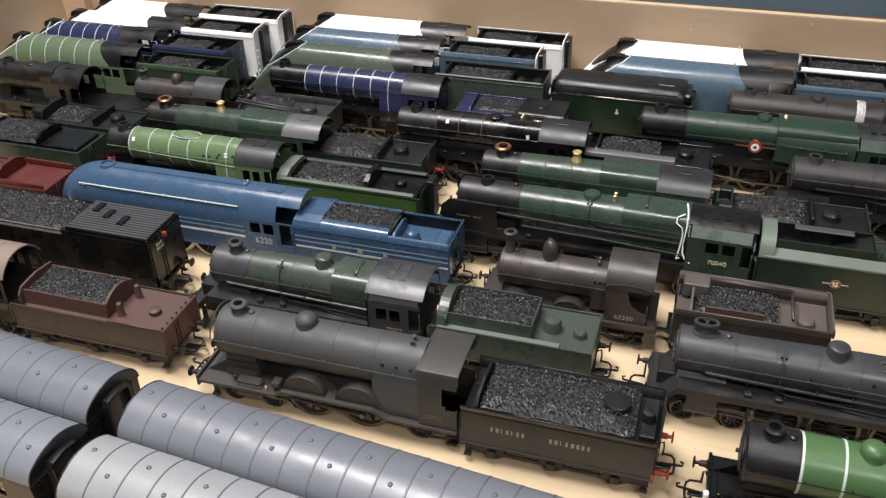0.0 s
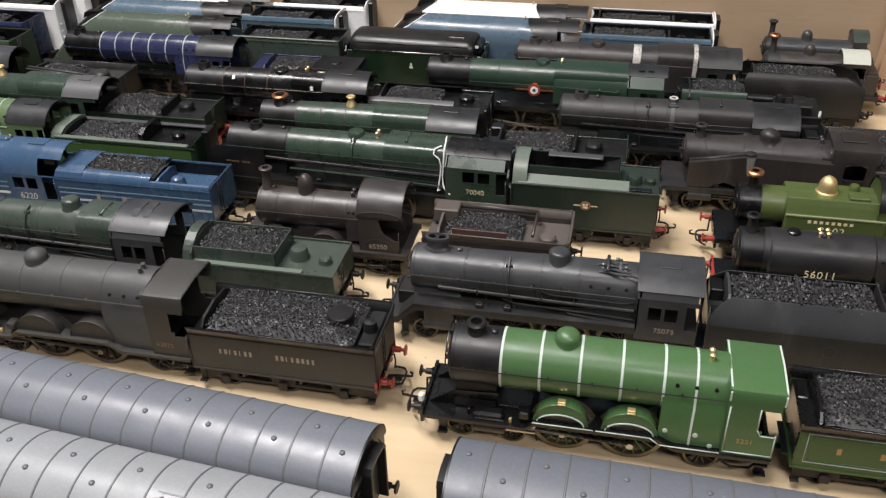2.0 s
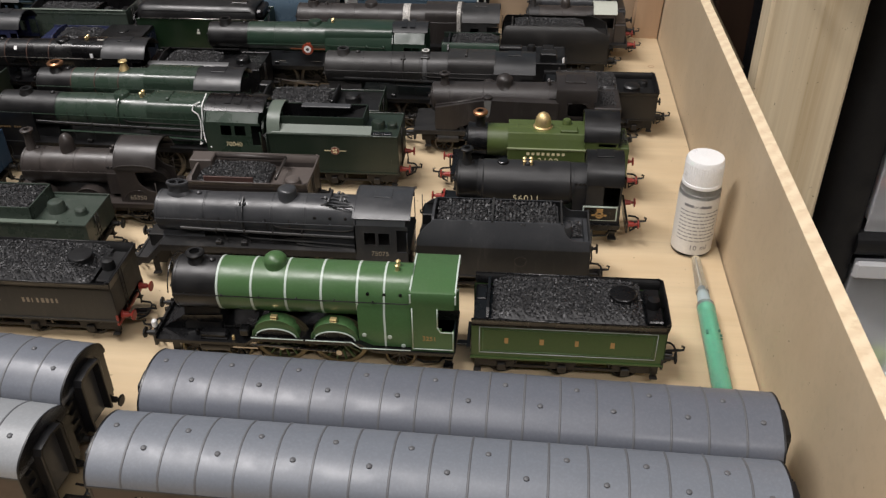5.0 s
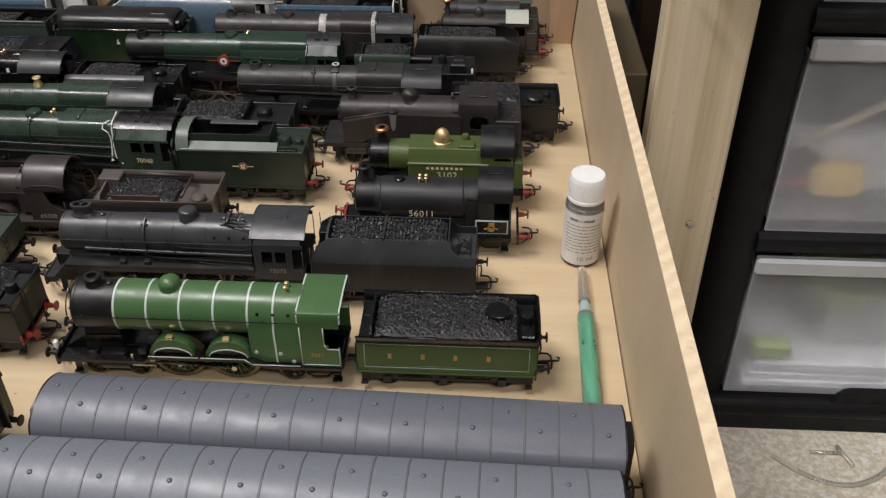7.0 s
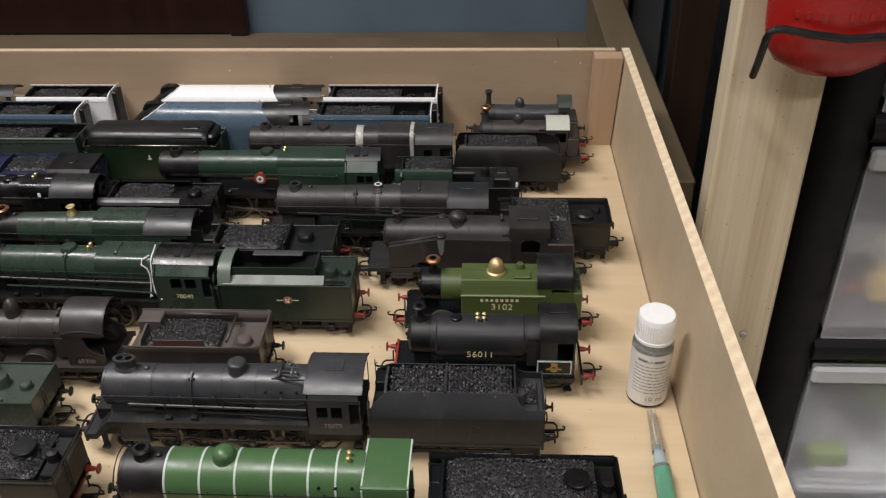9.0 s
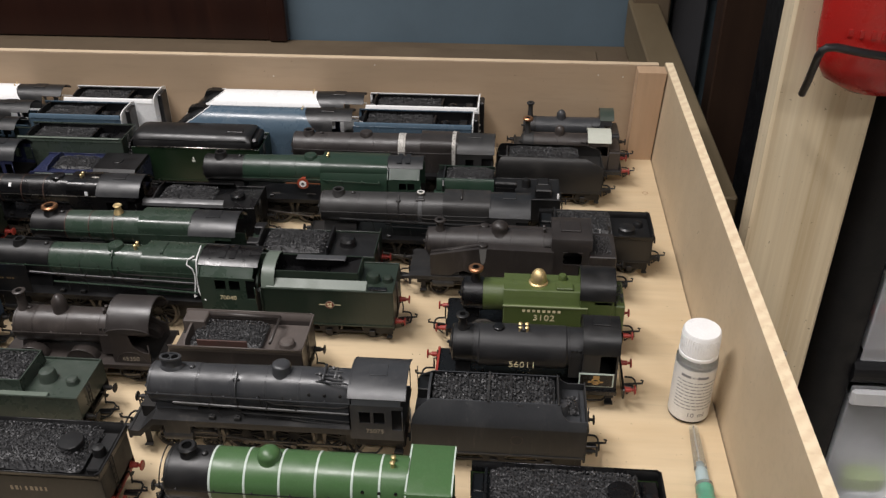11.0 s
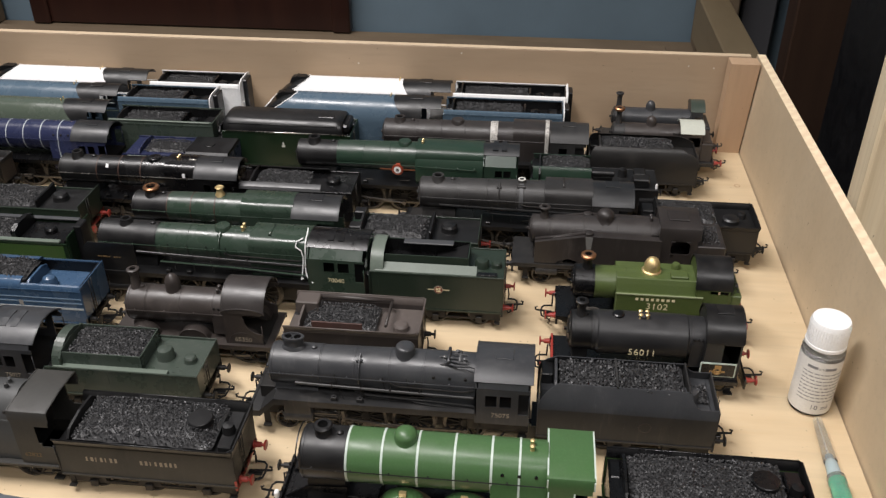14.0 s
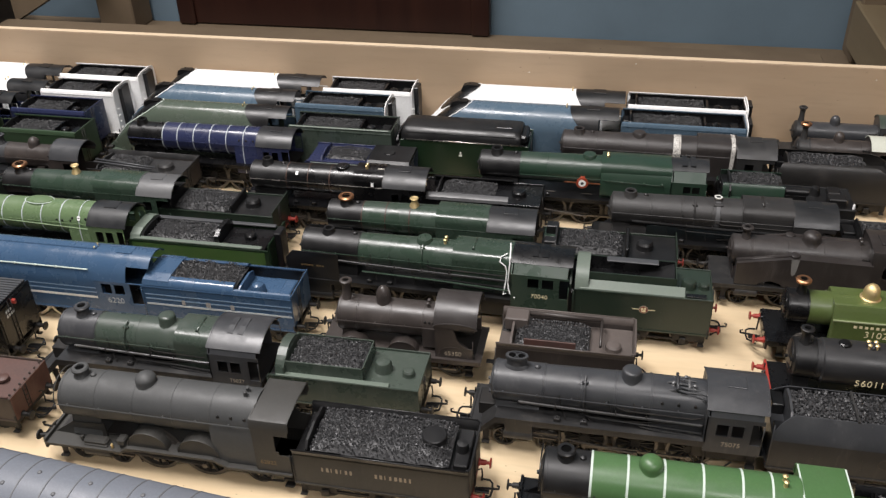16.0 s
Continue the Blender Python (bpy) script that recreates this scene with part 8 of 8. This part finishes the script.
t = tender("tender", -0.1705, -0.1290, "green model tender with stepped sides, coal and black rear", seed=16, ln=90, w=15.7, side=30, body="dull", topm="dull", coal=(9, 42, 9.5, 40.0, 2.4), front=42, rear_h=0, axles=(14, 45, 76), dome=((66, 4, 3.2, 5),), shelf=31)
for s2 in (-1, 1):
    y0, y1 = sorted((s2 * 15.8, s2 * 15.2))
    part("lower_panel", Geo().box(0.8, 43, y0, y1, 14, 32.2, 0.3), "mgreen", t)
    y0, y1 = sorted((s2 * 15.9, s2 * 11.4))
    part("side_ledge", Geo().box(0.8, 43, y0, y1, 32.0, 33.0, 0.3), "mgreen", t)
    part("coal_rave", Geo().prism_x([(s2 * 12.6, 33), (s2 * 12.0, 39.6), (s2 * 10.4, 41.6), (s2 * 9.6, 41.6), (s2 * 11.0, 39.0), (s2 * 11.6, 33)], 2.5, 43, True), "mgreen", t)
part("coal_floor", Geo().box(2.5, 43, -11.4, 11.4, 31.2, 37.5), "dull", t)
part("reservoir", Geo().cyl((43.2, -8.5, 37.6), 2.6, 0, 16, "x", 18, 0.6), "dull", t, "dark rounded reservoir")
part("reservoir_cradle", Geo().box(44, 58, -10, -7, 29.6, 35.4, 0.4), "dull", t)
part("rear_box", Geo().box(72, 84, -13, -4, 29.6, 36, 0.8).box(74, 82, 0, 10, 29.6, 34, 0.6), "dull", t)
part("tail_lamp", Geo().lathe((88.5, -13.0, 0), [(0.8, 29.6), (0.9, 32.4), (0.6, 33.4), (0.2, 33.6)], "z", 10), "white", t, "small white tail lamp")

# ---- grey engine with a bright worn band ----
n = steam_loco("tender_locomotive", -0.2920, -0.0870, "grey-brown weathered model locomotive with worn bright boiler band", boiler="smoke_brown", smoke="smoke_brown", cabm="weather", platem="dull", roofm="weather", rail_mat="smoke_brown", **{**LONG, "c0": 136, "c1": 162, "b1": 108, "dome": None, "feed": 66, "cab_holes": ((142, 148, 31, 38), (154, 163, 28, 39.5))})
part("worn_band", Geo().lathe((0, 0, 39.16), [(11.0, 91), (11.17, 91.3), (11.2, 96), (11.0, 96.4)], "x", 40, False), "chipped", n, "worn bright silver band")
part("worn_band", Geo().loft([firebox_ring(q, 39.18, 11.4, 12.25, 24, "belpaire") for q in (131.6, 134.4)]), "chipped", n, "chipped silver band")
tender("tender", -0.1275, -0.0860, "tall smoke-black model tender with rounded top edges and coal", seed=17, ln=80, w=15.8, side=38, curve="round", shelf=30, body="smoke_black", topm="smoke_black", coal=(10, 62, 10.8, 37.0, 1.6), front=40, axles=(14, 39, 66))

# ---- big green tender with a black rounded top ----
t = tender("tender", -0.4060, -0.0855, "tall dark green model tender with black rounded cover and gold mark", seed=18, ln=100, w=16.0, side=40.5, body="tgreen", topm="black", coal=(0, 0, 0, 30, 0), front=43, axles=(12, 38, 64, 90))
FLAT = ((15.7, 39.5), (15.6, 43.0), (14.4, 46.2), (12.0, 48.8), (9.4, 50.0), (0, 50.6))
FLAT = FLAT + tuple((-y, z) for y, z in FLAT[-2::-1])
part("cover", Geo().loft([[(x, y * (1 - d * 0.05), z - (z - 39.5) * d * 0.10) for y, z in FLAT] for x, d in ((1.0, 3.0), (2.0, 1.4), (4.5, 0.3), (8, 0), (88, 0), (92, 0.3), (93.5, 1.4))]), "dull", t, "black rounded cover")
part("cover_end", Geo().box(89, 98, -11, 11, 40, 46.5, 1.5), "dull", t)
part("cover_seam", Geo().tube([(6, -14.5, 46.3), (90, -14.5, 46.3)], 0.3, 6), "dull", t)
part("edge_line", Geo().tube([(4, -16.0, 40.8), (96, -16.0, 40.8)], 0.5, 6), "steel", t)
part("side_mark", Geo().box(46.5, 49.0, -16.15, -16, 29, 30.6).box(47.2, 48.4, -16.15, -16, 31.0, 32.8), "silver", t)
part("cover_slot", Geo().box(74, 86, -7, -2, 49.6, 50.9, 0.4), "dull", t)

# ---- streamlined engines along the back wall ----
SL = "streamlined engines by the back wall"
streamliner("streamlined_locomotive", -0.4080, -0.0190, 169, "white streamlined model locomotive with black nose by the wall", "white", cab=38, group=SL, skirt="dull")
corridor_tender("tender", -0.2360, -0.0190, 92, "white model tender with black top and corridor connector", "white", SL, seed=30)
streamliner("streamlined_locomotive", -0.4110, -0.0530, 168, "garter blue streamlined model locomotive, black nose edged in white", "gblue", cab=36, group=SL, skirt="maroon")
corridor_tender("tender", -0.2400, -0.0530, 93, "blue model tender with white rear end and coal", "gblue", SL, seed=31, rear="white")
streamliner("streamlined_locomotive", -0.6620, -0.0190, 168, "white streamlined model locomotive with black nose and grey roof", "white", cab=38, group=SL, skirt="dull")
corridor_tender("tender", -0.4890, -0.0190, 77, "short white model tender with black top and corridor connector", "white", SL, seed=32)
streamliner("streamlined_locomotive", -0.6660, -0.0530, 161, "pale blue streamlined model locomotive with black nose", "gblue", cab=34, group=SL, skirt="maroon")
corridor_tender("tender", -0.5020, -0.0530, 76, "blue model tender with white rear panel and coal", "gblue", SL, seed=33, rear="white")
streamliner("streamlined_locomotive", -0.6600, -0.0860, 160, "sage green streamlined model locomotive with faint lining", "sage_dark", cab=34, group=SL, bands=(), swoosh="line")
t_g = corridor_tender("tender", -0.4960, -0.0870, 84, "dark green model tender with pale edges and coal", "brgreen_w", SL, seed=34, gang=False, top="black", side=44.0)
part("edge_strip", Geo().box(2, 82, -15.3, -13.6, 45.6, 46.5, 0.3), "pale", t_g, "pale worn top edge")
streamliner("streamlined_locomotive", -0.8800, -0.0190, 143, "white streamlined model locomotive, dark cab roof, far corner", "white", cab=36, group=SL, skirt="dull", zt=51.0)
corridor_tender("tender", -0.7340, -0.0190, 76, "white model tender with black interior and corridor connector", "white", SL, seed=35)
streamliner("streamlined_locomotive", -0.8850, -0.0540, 153, "white streamlined model locomotive beside a navy one", "white", cab=36, group=SL, skirt="dull", zt=51.0)
corridor_tender("tender", -0.7310, -0.0540, 68, "white model tender with step irons and corridor connector", "white", SL, seed=36)
streamliner("streamlined_locomotive", -0.8850, -0.0890, 146, "navy blue streamlined model locomotive with white boiler bands", "navy", cab=32, group=SL, bands=(44, 56, 68, 80, 92, 104))
corridor_tender("tender", -0.7370, -0.0890, 68, "navy blue model tender with black interior", "navy", SL, seed=37, gang=False, side=45.0)
streamliner("streamlined_locomotive", -0.8900, -0.1230, 158, "sage green banded streamlined model locomotive with dark cab roof", "sage", cab=34, group=SL, bands=(46, 60, 74, 88, 102, 116))
corridor_tender("tender", -0.7300, -0.1230, 72, "dull green model tender with coal and rounded rear", "moss", SL, seed=38, gang=False, side=43.0)

# ---- navy banded engine ----
steam_loco("tender_locomotive", -0.6290, -0.1190, "navy blue model locomotive with white boiler bands and black smokebox", bands=(40, 52.5, 66, 79.5, 93, 107), boiler="navy", smoke="black", cabm="navy", platem="black", roofm="roof_dark", **{**PAC, "s1": 40, "b1": 100, "c0": 119, "c1": 145, "cab_holes": ((124, 129, 30, 38), (131, 136, 30, 38), (139, 146, 28, 39))})
t = tender("tender", -0.4710, -0.1200, "navy blue model tender with white line and rounded top", seed=19, ln=80, w=15.8, side=35, body="navy", topm="navy", coal=(14, 46, 10, 34.5, 2.4), front=38, axles=(12, 32, 52, 70), lid=(62, 0, 4.2, 38.0))
part("rounded_top", Geo().prism_x([(-15.8, 34.5), (-13, 37.2), (13, 37.2), (15.8, 34.5)], 48, 80), "dull", t)
part("edge_line", Geo().box(4, 78, -16.0, -15.7, 33.2, 34.2), "line", t)

# ---- small tank engines in the far corner ----
TER = dict(slim=1.0, lift=2.0, s0=7, s1=16, b1=52, c0=58, c1=74, rs=8.0, r0=7.8, r1=7.8, zc=30.0, chim=("tall", 11, 50.5, 2.6), dome=(36, 44.5, 3.8), fhalf=8, fz=18, zp=15, w=14.5, plate=((0, 84, 15.0),), drive=((18, 7.5), (38, 7.5), (58, 7.5)), carry=(), cyl=None, cab_w=12.0, cab_z=36.5, cab_rise=5.5, cab_holes=((64, 73, 27, 35),), rear=10, rail=False, vents=0)
for nm, wx, wy, lab, rm, bm in (("tank_locomotive", -0.1130, -0.0240, "small grey weathered model tank locomotive with tall chimney", "brgreen_w", "soot"), ("tank_locomotive", -0.1150, -0.0545, "small brown model tank locomotive with pale cab roof, red buffers", "pale_roof", "umber")):
    e = steam_loco(nm, wx, wy, lab, boiler=bm, smoke="weather", cabm=bm, platem="weather", roofm=rm, red=rm == "pale_roof", beam_red=rm == "pale_roof", chim_mat="copper" if rm == "pale_roof" else "", **(TER if rm == "pale_roof" else {**TER, "b1": 60, "c0": 67, "c1": 76, "cab_z": 41.0, "cab_w": 10.5, "cab_holes": ((70, 75.2, 29, 38),), "rear": 8}))
    for sd in (-1, 1):
        y0, y1 = sorted((sd * 8.5, sd * 13))
        part("side_tank", Geo().box(24, 56, y0, y1, 15, 28, 0.5), bm, e)
    part("bunker", Geo().box(74, 83, -12, 12, 15, 30, 0.5).box(75, 82, -11, 11, 30, 31.5), bm, e)

# ---- left-hand rows ----
br = tender("tender", -0.6320, -0.3930, "brown rusty model tender with inset coal bunker", seed=23, rivets=6, ln=92, w=16.2, side=28.5, body="rust_dark", topm="rust", bunker=(6, 58, 12.5, 35.5), coal=(9, 57, 11.5, 34.5, 2.2), front=38, axles=(15, 46, 76), dome=((63, -8, 1.8, 7), (63, 8, 1.8, 7)))
for x, top in ((6, 37.5), (57, 39.5)):
    part("bunker_arch", Geo().prism_x([(-12.3, 28)] + arc(0, 34.5, 11.8, top - 34.5, 12) + [(12.3, 28)], x, x + 1.2), "rust", br)
part("deck_edge", Geo().tube([(60, -15.9, 28.9), (91, -15.9, 28.9)], 0.5, 6), "rust", br)
for i in range(7):
    part("deck_stud", Geo().lathe((90.4, -13.5 + i * 4.5, 0), [(0.6, 28.2), (0.6, 29.2), (0.3, 29.5)], "z", 8), "rust_dark", br)
part("rear_sheet", Geo().box(92, 92.5, -16.1, 16.1, 13.5, 28.6, 0.2), "rust_end", br, "rust-red rear end")
part("filler_lid", Geo().lathe((79, -2, 0), [(3.2, 28.2), (3.2, 29.6), (2.6, 30.0), (0.3, 30.1)], "z", 18), "rust", br)
u = steam_loco("tender_locomotive", -0.7700, -0.3930, "brown weathered model locomotive with tan rounded cab roof", boiler="umber", smoke="umber", cabm="umber", platem="umber", roofm="tan", **{**PAC, "cab_rise": 9.5, "c1": 136})
t = tender("tender", -0.7170, -0.3435, "black model tender with slatted rear cover and heaped coal", seed=24, ln=140, w=16.0, side=43, body="black", topm="dull", coal=(10, 84, 13.5, 43, 3.0), front=47, axles=(16, 46, 96, 126), rear_h=1)
part("cover", Geo().box(86, 139, -15, 15, 42.5, 44.5, 0.4), "black", t)
for k in range(13):
    part("slat", Geo().box(87, 139, -14.6 + k * 2.28, -13.0 + k * 2.28, 44.5, 45.3, 0.2), "dgrey", t)
for x, y0 in ((92, 3), (102, -2), (114, -6)):
    part("crossbar", Geo().box(x, x + 4, y0, y0 + 9, 45.3, 46.4, 0.3), "black", t)
rp = part("rear_plate", Geo().box(140, 140.5, -14.5, 14.5, 16, 42), "black", t)
part("tail_lamp", Geo().box(140.5, 143, -3, -1, 40, 43, 0.4), "red", t, "small red tail lamp")
for z0, k0 in ((37.2, 3), (34.4, 4)):
    for k in range(k0):
        part("rear_mark", Geo().box(140.5, 140.65, -9.5 + k * 1.9, -8.3 + k * 1.9, z0, z0 + 1.8), "silver", rp)
part("side_sheet", Geo().box(4, 84, -16.2, -15.9, 40.0, 43.2), "worn_grey", t, "pale worn upper side")
t = tender("tender", -0.7750, -0.2960, "dull maroon model tender with high curved rear", seed=25, ln=92, w=15.8, side=34, body="maroon", topm="maroon", coal=(10, 50, 12, 33, 2.5), front=38, axles=(12, 38, 64, 84), red=True)
part("rear_hood", Geo().prism_x([(-13, 33), (-12.5, 38.5), (-6, 41.5), (6, 41.5), (12.5, 38.5), (13, 33)], 52, 55).box(55, 90, -15, -13.6, 33, 37, 0.5).box(55, 90, 13.6, 15, 33, 37, 0.5), "maroon", t)
t = tender("tender", -0.7850, -0.2440, "dark green model tender with coal and black rear hood, red buffer", seed=26, ln=88, w=15.8, side=32, body="brgreen", topm="dull", coal=(8, 50, 12.5, 34, 4.0), front=38, axles=(14, 41, 68), red=True, beam_red=True)
part("rear_hood", Geo().prism_x([(-13, 31), (-12.5, 37), (-6, 39.5), (6, 39.5), (12.5, 37), (13, 31)], 52, 54).box(54, 84, -13, 13, 31, 33, 0.5), "black", t)
tender("tender", -0.7700, -0.2050, "dark green model tender with low coal and domed filler", seed=27, ln=86, **{**{k2: v for k2, v in CT.items() if k2 != "ln"}, "coal": (14, 42, 11, 30, 3.0)})
steam_loco("tender_locomotive", -0.7210, -0.1600, "grey weathered model goods locomotive with rounded cab", s0=8, s1=20, b1=56, c0=62, c1=84, rs=10.0, r0=10, r1=10, zc=32.5, chim=("tall", 14, 49.5, 3.0), dome=(42, 49.0, 4.4), fhalf=10.2, fz=20, zp=17.5, plate=((0, 84, 17.5),), splash=((20, 8.5, 17.2), (46, 8.5, 17.2)), drive=((20, 9.5), (46, 9.5), (70, 9.5)), carry=(), cyl=None,
           cab_w=14.4, cab_z=38.5, cab_rise=10.0, cab_holes=((72, 86, 26, 37.5),), boiler="umber", smoke="soot", cabm="umber", platem="umber", roofm="soot", vents=0)
t = tender("tender", -0.6310, -0.1560, "grey-brown model tender with fire irons and dull coal", seed=28, ln=76, w=15.4, side=31, flare=1.2, flare_h=3.5, body="umber", topm="weather", coal=(8, 40, 12, 32, 2.5), front=35, axles=(12, 36, 62), dome=((56, 0, 6, 4),))
part("fire_iron", Geo().tube([(2, -8, 36), (50, -10, 34)], 0.7, 6), "dgrey", t)
part("fire_iron", Geo().tube([(2, -5, 36.5), (52, -8, 34.5)], 0.7, 6), "dgrey", t)
steam_loco("tender_locomotive", -0.8450, -0.1680, "black weathered model locomotive with square cab", boiler="dull", smoke="dull", cabm="dull", platem="dull", roofm="dull", **{**LONG, "c0": 70, "c1": 94, "b1": 58, "s1": 24, "dome": (44, 49, 4.6), "drive": ((24, 9.5), (46, 9.5), (68, 9.5)), "carry": (), "cab_holes": ((76, 81, 31, 38), (86, 95, 28, 39.5))})
